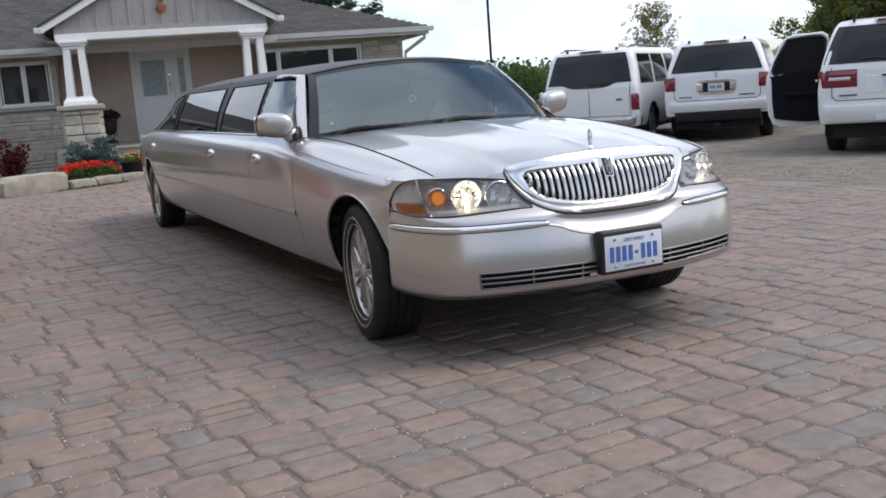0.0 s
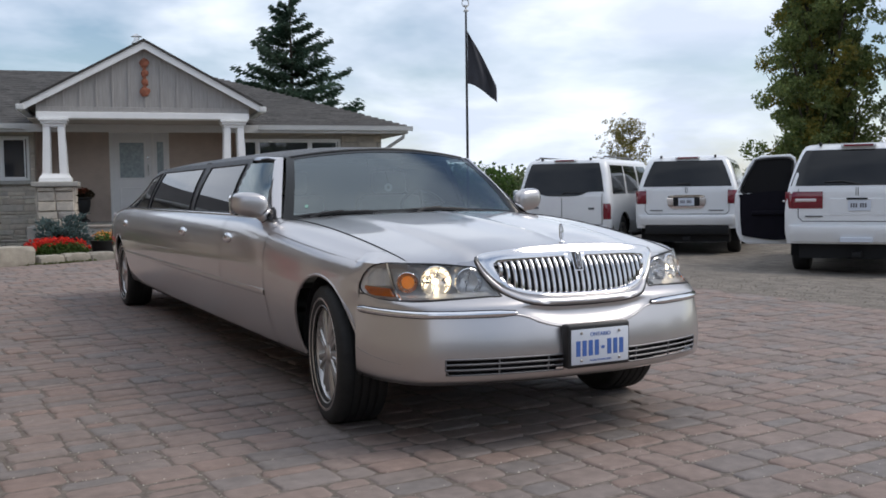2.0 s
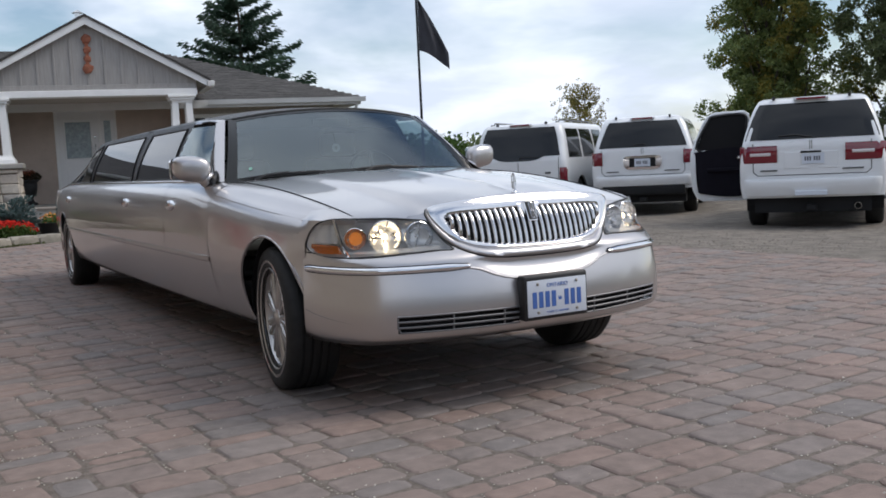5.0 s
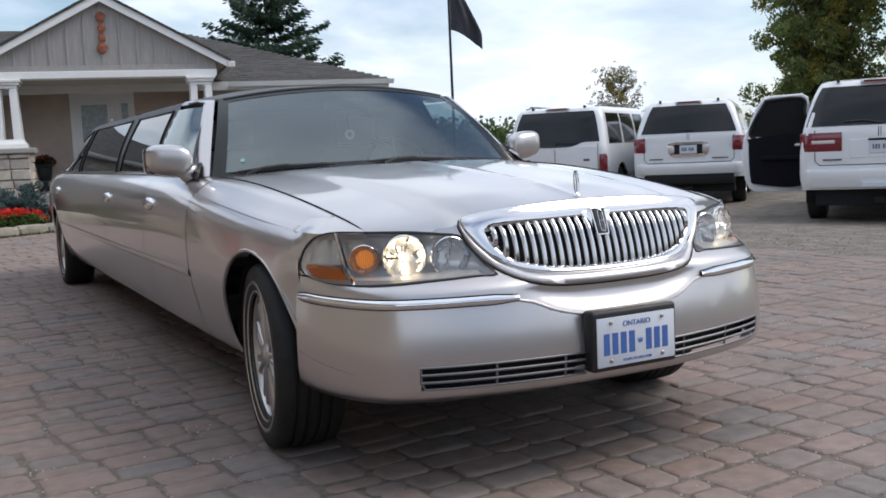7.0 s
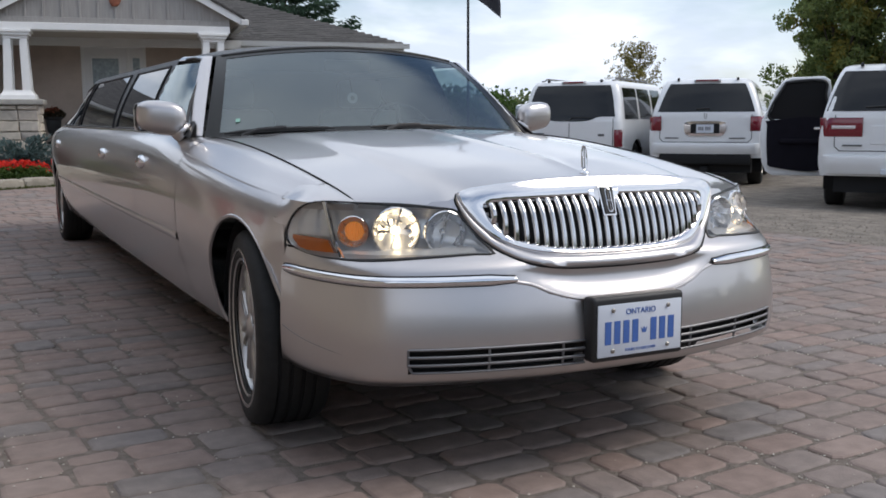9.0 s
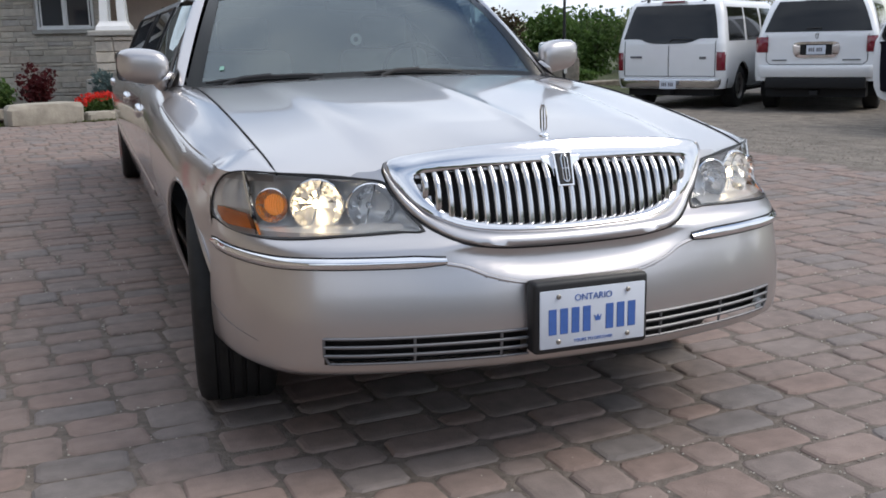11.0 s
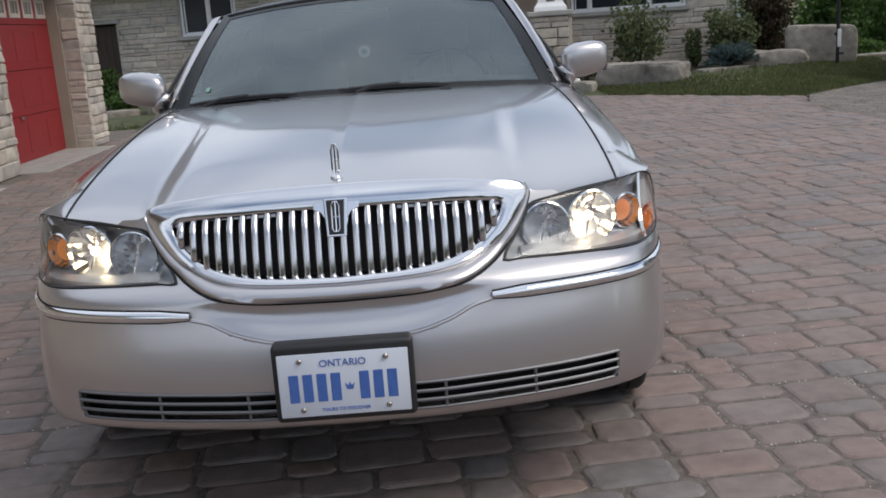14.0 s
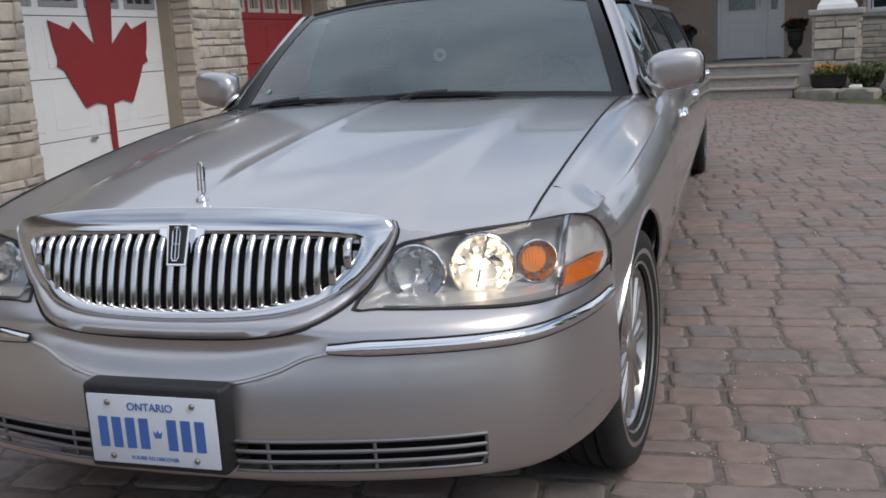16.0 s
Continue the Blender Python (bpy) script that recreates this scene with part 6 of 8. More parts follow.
# wheels
def wheel(name, x, y, sg, steer=0.0):
    """Tyre and bright multi-spoke rim; built facing +x and turned to its side."""
    w = new(name)
    w.parent = limo
    w["label"] = "bright multi-spoke alloy wheel with black tyre"
    w.matrix_basis = pose(x, y, WHEEL_Z, 0, 0, (0 if sg > 0 else 180) + steer)
    prof = [(.225, -.105), (.245, -.118), (.29, -.124), (.322, -.116), (.335, -.100), (.3375, -.085), (.3378, -.066), (.3375, -.064), (.330, -.063), (.330, -.053), (.3378, -.052), (.3385, -.028), (.3384, -.026), (.330, -.025), (.330, -.014), (.3384, -.013), (.3385, .013), (.330, .014), (.330, .025), (.3384, .026), (.3378, .052), (.330, .053), (.330, .063), (.3378, .064), (.3375, .085), (.335, .100), (.322, .116), (.29, .124), (.245, .118), (.225, .105)]
    tyre = part("tyre", lathe_bm(prof, (0, 0, 0), "x", 64), RUBBER, w, "black tyre", smooth=True, angle=40)
    bm = bmesh.new()
    for gx in (-.055, -.018, .018, .055):
        add_lathe(bm, [(.3392, gx - .003), (.3396, gx - .0028), (.3396, gx + .0028), (.3392, gx + .003)], (0, 0, 0), "x", 64)
    part("tread_groove", bm, DARK, tyre)
    part("white_line", lathe_bm([(.262, .1215), (.266, .1235), (.272, .1235), (.276, .1225)], (0, 0, 0), "x", 64), SATIN, tyre, "thin pale ring")
    rim = part("rim", lathe_bm([(.232, .112), (.238, .116), (.243, .112), (.240, .100), (.222, .096), (.212, .080), (.208, -.08), (.225, -.10)], (0, 0, 0), "x", 64), ALLOY, w, "polished rim", smooth=True, angle=40)
    part("brake", lathe_bm([(.0, .0), (.16, .0), (.165, -.02), (.0, -.02)], (0, 0, 0), "x", 40), DARK, w)
    for i in range(9):
        a = 2 * math.pi * i / 9
        bm = bmesh.new()
        for off in (-.020, .020):
            secs = []
            for r, hw, xx, th in ((.045, .016, .088, .03), (.10, .013, .090, .028), (.17, .0145, .086, .026), (.222, .018, .084, .024)):
                c = Vector((xx, r, off * (r / .17)))
                secs.append([bm.verts.new(c + Vector((dx, 0, dz))) for dx, dz in ((-th, -hw), (-.004, -hw), (.004, -hw * .5), (.004, hw * .5), (-.004, hw), (-th, hw))])
            for k in range(3):
                for j in range(6):
                    bm.faces.new((secs[k][j], secs[k][(j + 1) % 6], secs[k + 1][(j + 1) % 6], secs[k + 1][j]))
        bmesh.ops.recalc_face_normals(bm, faces=bm.faces)
        bmesh.ops.transform(bm, matrix=Matrix.Rotation(a, 4, "X"), verts=bm.verts)
        part("spoke", bm, ALLOY, rim, smooth=True, angle=40)
    part("hub_cap", lathe_bm([(0, .106), (.022, .105), (.034, .099), (.046, .094), (.050, .080)], (0, 0, 0), "x", 32), ALLOY, rim, "polished hub cap", smooth=True, angle=40)
    return w


for sg in (1, -1):
    wheel("front_wheel", sg * .788, AXLE_F, sg, steer=-6)
    wheel("rear_wheel", sg * .805, AXLE_R, sg)

# inside: dash, steering wheel, front seats, partition
cab = new("interior")
cab.parent = limo
cab["label"] = "dim grey interior with front seats"
bm = bmesh.new()
rows = [[(x, lerp(1.86 + .08 * abs(x), 2.34, v), .955 + .045 * math.sin(v * 2.2) + (.03 * math.exp(-((x - .38) / .17) ** 2) if v > .4 else 0)) for x in drange(-.78, .78, 19)] for v in drange(0, 1, 8)]
rows.append([(p[0], p[1] + .03, p[2] - .35) for p in rows[-1]])
part("dash", grid_bm(rows), DASH, cab, "dark grey dashboard", smooth=True)
bm = bmesh.new()
add_lathe(bm, [(.175, -.012), (.187, 0), (.175, .012), (.163, 0), (.175, -.012)], seg=36)
for a in (90, 210, 330):
    add_tube(bm, [(0, 0, -.02), (.17 * math.cos(radians(a)), .17 * math.sin(radians(a)), 0)], .014, 6)
bmesh.ops.transform(bm, matrix=pose(.38, 2.48, .97, 62, 0, 0), verts=bm.verts)
part("steering_wheel", bm, DASH, cab, smooth=True)
for sx in (-.38, .38):
    bm = bmesh.new()
    add_box(bm, sx - .25, sx + .25, 2.55, 3.02, .50, .62, .05, 3)
    vs = add_box(bm, sx - .24, sx + .24, 3.0, 3.14, .58, 1.10, .05, 3)
    add_box(bm, sx - .13, sx + .13, 3.04, 3.13, 1.11, 1.27, .035, 3)
    part("front_seat", bm, SEATM, cab, "grey leather front seat", smooth=True, angle=50)
part("partition", box_bm(-.70, .70, 4.05, 4.09, .40, 1.36), DASH, cab, "dark partition")
part("cabin_floor", box_bm(-.80, .80, 1.6, 4.05, .31, .34), DASH, cab)
part("rear_view_mirror", box_bm(-.12, .12, 2.285, 2.31, 1.275, 1.335, .012, 2), BLACK, cab, "black rear-view mirror", smooth=True)
bm = bmesh.new()
add_lathe(bm, [(.012, -.003), (.026, -.003), (.026, .003), (.012, .003), (.012, -.003)], (.0, 2.235, 1.150), "y", 20)
part("hanging_tag", bm, PLATEW, cab, "white ring-shaped tag hanging from the mirror", smooth=True)
part("tag_cord", tube_bm([(0, 2.29, 1.28), (0, 2.236, 1.175)], .0015, 4), BLACK, cab)


# white sport utility vehicles, tail at y = 0, nose along +y
REDLENS = mat("red_lens", (0.17, 0.006, 0.018), rough=0.12, coat=0.8, var=0.08, scale=30)
CLEARLENS = mat("pale_lens", (0.65, 0.6, 0.6), rough=0.15, coat=0.8)
DARKGLASS = mat("privacy_glass", (0.010, 0.011, 0.012), rough=0.06, spec=0.5)
GREYP = mat("grey_bumper_plastic", (0.10, 0.10, 0.10), rough=0.5, var=0.1, scale=10)
BARG = mat("grey_print", (0.12, 0.12, 0.14), rough=0.5)
TRIM = mat("black_door_trim", (0.008, 0.007, 0.012), rough=0.8, spec=0.15, var=0.15, scale=8, bump=0.08, bump_scale=90)


def suv(name, label, style, m):
    car = new(name)
    car.matrix_basis = m
    tagged(car, label, "car", "white cars parked in a row")
    L = {"a": 5.6, "b": 5.2, "c": 5.25}[style]
    belt = {"a": 1.16, "b": 1.31, "c": 1.29}[style]
    foot = {"a": .38, "b": .52, "c": .47}[style]
    W = [(.36, .93), (.46, .975), (.65, 1.0), (.9, 1.005), (1.12, .985), (1.3, .955), (1.6, .875), (1.82, .795), (1.90, .745)]
    if style == "a":
        W = [(.36, .95), (.46, .99), (.65, 1.01), (.9, 1.01), (1.15, .99), (1.3, .965), (1.6, .915), (1.82, .86), (1.90, .82)]
    R = {"a": [(.36, .10), (.9, .055), (1.15, .06), (1.5, .16), (1.82, .27), (1.90, .33)],
         "b": [(.36, .12), (.9, .07), (1.25, .07), (1.5, .15), (1.82, .29), (1.90, .35)],
         "c": [(.36, .12), (.9, .06), (1.2, .06), (1.5, .15), (1.82, .30), (1.90, .36)]}[style]

    def plan(z, y1):
        """Half outline at a height: from the middle of the tail round the corner to the front."""
        w, r = spline(W, z), spline(R, z)
        rc = .13
        pts = [(w * f, r + .035 * f * f) for f in (0, .15, .3, .45, .6, .72, .80)]
        cx, cy = w - rc, r + .03 + rc
        for k in range(0, 7):
            a = math.pi / 2 * k / 6
            pts.append((cx + rc * math.sin(a), cy - rc * math.cos(a)))
        y0 = cy
        n = int((L - .5) / .055)
        for i in range(1, n + 1):
            y = lerp(y0, y1 - .25, i / n)
            pts.append((w - .02 * max(0, (y - L + 1.2)) ** 2, y))
        for k in range(1, 6):
            a = math.pi / 2 * k / 5
            pts.append((w - .35 + .35 * math.cos(a) - .03, y1 - .25 + .25 * math.sin(a)))
        pts.append((0, y1))
        return pts

    def rear(x, z, out=0.0):
        w, r = spline(W, z), spline(R, z)
        f = min(1, abs(x) / w)
        y = r + .035 * f * f
        if abs(x) > w - .13:
            d = abs(x) - (w - .13)
            y = r + .03 + .13 - math.sqrt(max(0, .13 ** 2 - d * d))
        return Vector((x, y - out, z))

    lower = drange(foot, belt, 18)
    rows = []
    for z in lower:
        h = plan(z, L)
        rows.append([(x, y, z) for x, y in h] + [(-x, y, z) for x, y in h[-2:0:-1]])
    top = rows[-1]
    rows.append([(x * .96, lerp(y, L / 2, .01), belt + .02) for x, y, z in top])
    rows.append([(x * .2, lerp(y, L / 2, .6), belt + .05) for x, y, z in top])
    bm = grid_bm(rows, closed=True)
    axle_r, axle_f = 1.18, L - .98
    for yc in (axle_r, axle_f):
        cut_arch(bm, yc, .43, .40)
    bmesh.ops.recalc_face_normals(bm, faces=bm.faces)
    part("body", bm, WPAINT, car, "white painted body", smooth=True, angle=40)
    # cabin
    rows = []
    for z in drange(belt, 1.90, 10):
        h = plan(z, L - 1.25 - (z - belt) * .8)
        rows.append([(x, y, z) for x, y in h] + [(-x, y, z) for x, y in h[-2:0:-1]])
    last = rows[-1]
    for k, dz in ((.93, .03), (.75, .055), (.4, .07), (.05, .075)):
        rows.append([(x * k, lerp(y, L * .42, 1 - k), 1.90 + dz) for x, y, z in last])
    bm = grid_bm(rows, closed=True)
    bmesh.ops.recalc_face_normals(bm, faces=bm.faces)
    part("cabin", bm, WPAINT, car, "white cabin with roof", smooth=True, angle=40)
    # tail glass
    gz0, gz1 = belt + .03, 1.845
    rows = []
    for t in drange(0, 1, 8):
        row = []
        for u in drange(-1, 1, 21):
            z = lerp(gz0, gz1, t)
            if style == "a":
                z = lerp(gz0 + .07 - .09 * max(0, 1 - (u / .62) ** 4), gz1, t)
            hw = spline(W, z) - lerp(.10, .13, t) if style != "c" else spline(W, z) - lerp(.035, .06, t)
            row.append(tuple(rear(u * hw, z, .006)))
        rows.append(row)
    bm = grid_bm(rows)
    bmesh.ops.recalc_face_normals(bm, faces=bm.faces)
    rw = part("rear_window", bm, DARKGLASS, car, "black tinted tail window", smooth=True, angle=0)
    wx = .25 if style != "c" else -.02
    part("rear_wiper", tube_bm([rear(.02, gz0 + .02, .02), rear(wx - .18, gz0 + .06, .022), rear(wx - .42 if style != "a" else .42, gz0 + .05, .016)], .010, 6), BLACK, rw, smooth=True)
    # side glass
    spans = {"a": [(.38, 1.35), (1.50, 2.45), (2.55, 3.35)], "b": [(.40, 1.30), (1.42, 2.35), (2.45, 3.2)], "c": [(.38, 1.30), (1.42, 2.35), (2.45, 3.2)]}[style]
    for sg in (1, -1):
        for a, b in spans:
            rows = []
            for t in drange(0, 1, 6):
                z = lerp(belt + .05, 1.80, t)
                rows.append([(sg * (spline(W, z) + .006), y + .12 * t * (a < .5), z) for y in drange(a, b - .06 * t, 6)])
            bm = grid_bm(rows)
            if sg < 0:
                bmesh.ops.reverse_faces(bm, faces=bm.faces)
            part("side_window", bm, DARKGLASS, car, "black tinted side window", smooth=True, angle=0)
        rail = [(sg * .70, y, 1.955 + (.03 if .7 < y < 3.0 else -.02)) for y in (.5, .62, .75, 1.8, 2.9, 3.05, 3.15)]
        if style == "a":
            part("roof_rail", tube_bm(rail, .018, 6), GREYP, car, smooth=True)
        part("rack_stop", box_bm(sg * .52 - .02, sg * .52 + .02, .34, .42, 1.90, 1.955, .008), BLACK, car)
    part("roof_spoiler", box_bm(-.24, .24, .27, .40, 1.875, 1.925, .018, 2), WPAINT, car, smooth=True)
    part("brake_light", box_bm(-.20, .20, .262, .30, 1.885, 1.915, .006), REDLENS, car, "red high brake light")
    # rear bumper
    bz0, bz1 = {"a": (.38, .56), "b": (.57, .78), "c": (.48, .74)}[style]
    rows = []
    for z, o in ((bz0, -.02), (bz0 + .02, .055), (lerp(bz0, bz1, .5), .085), (bz1 - .03, .085), (bz1, .07), (bz1 + .005, -.01)):
        w, r = spline(W, z), spline(R, z)
        row = []
        for u in drange(-1, 1, 25):
            x = u * (w + .012)
            d = max(0, abs(u) - .82) / .18
            row.append((x, r - o + .035 * u * u + .28 * d ** 2.2, z))
        rows.append(row)
    bm = grid_bm(rows)
    bmesh.ops.recalc_face_normals(bm, faces=bm.faces)
    bmp = part("rear_bumper", bm, SATIN if style == "a" else WPAINT, car, "bright rear bumper" if style == "a" else "white rear bumper", smooth=True, angle=40)
    if style == "b":
        part("lower_valance", box_bm(-.80, .80, .03, .25, .40, .585, .03, 2), DARK, bmp, "dark grey lower valance", smooth=True)
    if style == "c":
        part("bumper_strip", box_bm(-.22, .22, -.036, .02, .50, .57, .006), PLATEW, bmp, "white strip on the bumper")
        part("exhaust", lathe_bm([(.045, .0), (.05, .0), (.05, .3), (.042, .3), (.042, .01)], (.62, .12, .33), "y", 18), SATIN, car, "round exhaust tip", smooth=True)
    part("tow_bar", box_bm(-.07, .07, .05, .4, .28, .36, .01), DARK, car)
    # tailgate shut lines
    gy = .004
    if style == "a":
        lines = [[(-.84, belt + .06), (-.84, .60), (.84, .60), (.84, belt + .06)], [(0, belt - .03), (0, .60)]]
    else:
        lines = [[(-.80, belt - .02), (-.80, .86), (-.74, .80), (.74, .80), (.80, .86), (.80, belt - .02)]]
    for ln in lines:
        dense = []
        for p, q in zip(ln, ln[1:]):
            dense += [rear(lerp(p[0], q[0], t), lerp(p[1], q[1], t), gy - .002) for t in drange(0, 1, 7)]
        part("shut_line", tube_bm(dense, .006, 5), BLACK, car)

    def lens_patch(nm, x0, x1, z0, z1, material, out=.012, label=""):
        """A lamp that follows the corner of the tail."""
        rows = []
        for t in drange(0, 1, 5):
            rows.append([tuple(rear(x, lerp(z0, z1, t), out if 0 < t < 1 else .002)) for x in drange(x0, x1, 9)])
        bm = grid_bm(rows)
        bmesh.ops.recalc_face_normals(bm, faces=bm.faces)
        md_ob = part(nm, bm, material, car, label, smooth=True, angle=50)
        return md_ob

    for sg in (1, -1):
        if style == "a":
            lens_patch("tail_light", sg * .865, sg * 1.003, .70, 1.02, REDLENS, .012, "upright red tail light")
        elif style == "b":
            lens_patch("tail_light", sg * .775, sg * .998, 1.0, 1.26, REDLENS, .022, "large red tail light")
        else:
            lens_patch("tail_light", sg * .46, sg * .998, .985, 1.235, REDLENS, .014, "wide red tail light with pale strip")
            lens_patch("lamp_strip", sg * .55, sg * .84, 1.075, 1.145, CLEARLENS, .018, "pale lamp strip")
    # number plate
    px, pz = {"a": (.05, .46), "b": (0, 1.04), "c": (.03, 1.03)}[style]
    if style == "b":
        o = smooth_loop([(-.37, .02), (-.33, .12), (0, .135), (.33, .12), (.37, .02), (.30, -.12), (0, -.13), (-.30, -.12)], 48)
        i_ = smooth_loop([(-.25, .02), (-.24, .085), (0, .09), (.24, .085), (.25, .02), (.24, -.08), (0, -.085), (-.24, -.08)], 48)
        rows = [[rear(x, pz + z, k) for x, z in ring_] for ring_, k in ((o, .002), (o, .02), (i_, .022), (i_, .004))]
        part("plate_surround", grid_bm(rows, closed=True), CHROME, car, "chrome plate surround", smooth=True, angle=50)
        part("plate_recess", box_bm(-.25, .25, .05, .0605, pz - .085, pz + .09), DARK, car)
    if style == "c":
        part("plate_recess", box_bm(-.36, .36, .054, .066, pz - .14, pz + .10, .004), WPAINT, car)
        part("plate_light", box_bm(-.14, .14, .035, .06, pz + .085, pz + .11, .004), DARK, car)
    py = {"a": -.075, "b": .042, "c": .044}[style]
    pl = part("number_plate", box_bm(px - .152, px + .152, py - .004, py, pz - .076, pz + .076, .003), PLATEW, car, "white number plate with grey bars")
    for k in range(6):
        xx = px - .115 + k * .033 + (.025 if k > 2 else 0)
        part("plate_bar", box_bm(xx, xx + .022, py - .0058, py - .0042, pz - .03, pz + .032), BARG, pl)
    # badge and maker's script as plain bars
    bz = {"a": belt - .24, "b": belt - .035, "c": belt - .06}[style]
    q = rear(0 if style != "a" else .62, bz, .004)
    if style == "a":
        part("badge", box_bm(q.x - .06, q.x + .06, q.y - .008, q.y + .01, bz - .022, bz + .022, .006), GREYP, car)
        part("script_bar", box_bm(-.72, -.50, .05, .062, bz - .0, bz + .035), BARG, car)
    else:
        bm = bmesh.new()
        sh_ = [(-.014, -.06), (-.014, .06), (.014, .06), (.014, -.06), (-.014, -.06)] if style == "c" else [(-.022, .03), (-.018, -.03), (0, -.065), (.018, -.03), (.022, .03), (-.022, .03)]
        add_tube(bm, [Vector((u, q.y, bz + w)) for u, w in sh_], .005, 5)
        part("badge", bm, CHROME if style == "c" else BLACK, car)
        part("script_bar", box_bm(.42, .70, .052, .0605, .86, .882), GREYP, car)
        part("script_bar", box_bm(-.70, -.46, .052, .0605, .86, .882), GREYP, car)
    # underbody and wheels
    part("underbody", box_bm(-.80, .80, .22, L - .2, .25, .55), DARK, car)
    for sg in (1, -1):
        for yc in (axle_r, axle_f):
            bm = bmesh.new()
            ring = [[bm.verts.new((sg * xx, yc + .44 * math.cos(a), .40 + .44 * math.sin(a))) for xx in (.97, .60)] for a in drange(radians(-20), radians(200), 20)]
            for i in range(len(ring) - 1):
                bm.faces.new((ring[i][0], ring[i + 1][0], ring[i + 1][1], ring[i][1]))
            bm.faces.new([r_[1] for r_ in ring])
            part("wheel_well", bm, DARK, car)
            w = new("wheel")
            w.parent = car
            w.matrix_basis = pose(sg * .84, yc, .385, 0, 0, 0 if sg > 0 else 180)
            part("tyre", lathe_bm([(.22, -.12), (.33, -.13), (.37, -.115), (.385, -.09), (.3855, 0), (.385, .09), (.37, .115), (.33, .13), (.22, .12)], (0, 0, 0), "x", 40), RUBBER, w, "black tyre", smooth=True, angle=40)
            rim = part("rim", lathe_bm([(0, .10), (.05, .105), (.08, .09), (.19, .075), (.215, .09), (.235, .125), (.24, .12), (.235, .05)], (0, 0, 0), "x", 40), ALLOY, w, "bright alloy rim", smooth=True, angle=40)
            for k in range(6):
                a = 2 * math.pi * k / 6
                bm = bmesh.new()
                add_lathe(bm, [(0, .093), (.028, .093)], (0, .14 * math.cos(a), .14 * math.sin(a)), "x", 12)
                part("rim_hole", bm, DARK, rim)
    for sg in (1, -1):
        bm = bmesh.new()
        add_box(bm, min(sg * 1.02, sg * 1.24), max(sg * 1.02, sg * 1.24), 3.45, 3.58, belt + .0, belt + .22, .03, 2)
        part("side_mirror", bm, WPAINT, car, smooth=True)
        for hy in (2.3, 3.3):
            z = belt - .12
            part("door_handle", box_bm(min(sg * (spline(W, z)), sg * (spline(W, z) + .03)), max(sg * (spline(W, z)), sg * (spline(W, z) + .03)), hy - .1, hy + .1, z - .02, z + .02, .008), WPAINT, car)
        part("running_board", box_bm(min(sg * .86, sg * 1.02), max(sg * .86, sg * 1.02), 1.75, L - 1.5, .33, .38, .012), GREYP, car)
    return car


def open_door(car, hinge, turn):
    """A rear passenger door swung open, its black lining facing the tail."""
    d = new("open_door")
    d.parent = car
    d["label"] = "open white door with black lining"
    d.matrix_basis = pose(*hinge, 0, 0, turn)
    win = smooth_loop([(.07, 1.24), (.84, 1.24), (.66, 1.72), (.56, 1.79), (.10, 1.80), (.07, 1.6)], 60)
    low = [(0, .42), (-.06, .40), (-.78, .40), (-.88, .46), (-.94, .60), (-.965, .90), (-.97, 1.10), (-.955, 1.24), (0, 1.24)]
    bm = prism_bm(low, 0, .10)
    bmesh.ops.bevel(bm, geom=bm.edges[:], offset=.012, segments=2, affect="EDGES", profile=.5)
    part("door_shell", bm, WPAINT, d, "white door panel", smooth=True, angle=40)
    frame_ = [(-.025, .05, 1.20), (-.025, .05, 1.70), (-.04, .05, 1.80), (-.10, .05, 1.84), (-.55, .05, 1.83), (-.66, .05, 1.78), (-.74, .05, 1.66), (-.92, .05, 1.22)]
    part("door_frame", tube_bm(frame_, .032, 10), WPAINT, d, "white window frame", smooth=True)
    part("door_glass", prism_bm([(-x, z) for x, z in win], .046, .052), mat("dark_door_glass", (.006, .006, .008), rough=.3, spec=.2), d, "dark door glass")
    lin = smooth_loop([(.05, .52), (.76, .52), (.86, .64), (.88, 1.14), (.84, 1.22), (.05, 1.22)], 60)
    bm = bmesh.new()
    a = [bm.verts.new((-x, -.035, z)) for x, z in lin]
    b = [bm.verts.new((-x, .0, z)) for x, z in lin]
    bm.faces.new(a)
    for i in range(60):
        bm.faces.new((a[i], a[i - 1], b[i - 1], b[i]))
    bmesh.ops.recalc_face_normals(bm, faces=bm.faces)
    part("door_lining", bm, TRIM, d, "black door lining")
    part("inner_handle", box_bm(-.22, -.08, -.06, -.034, 1.08, 1.12, .008), SATIN, d, "metal inner handle")
    part("arm_rest", box_bm(-.70, -.12, -.09, -.034, .88, .95, .02, 2), TRIM, d)
    part("window_frame", tube_bm([(-x, -.006, z) for x, z in win] + [(-win[0][0], -.006, win[0][1])], .02, 6), BLACK, d, smooth=True)


suv("suv", "older boxy white sport utility vehicle with barn doors, parked on asphalt", "a", pose(8.65, 13.1, -.2, 0, 0, -53))
suv("suv", "white sport utility vehicle with chrome plate surround, parked on asphalt", "b", pose(10.33, 11.26, -.2, 0, 0, -47))
open_car = suv("suv", "white sport utility vehicle with one door open, parked on asphalt", "c", pose(9.1, 6.25, -.2, 0, 0, -53))
open_door(open_car, (-1.0, 1.75, -.03), 8)


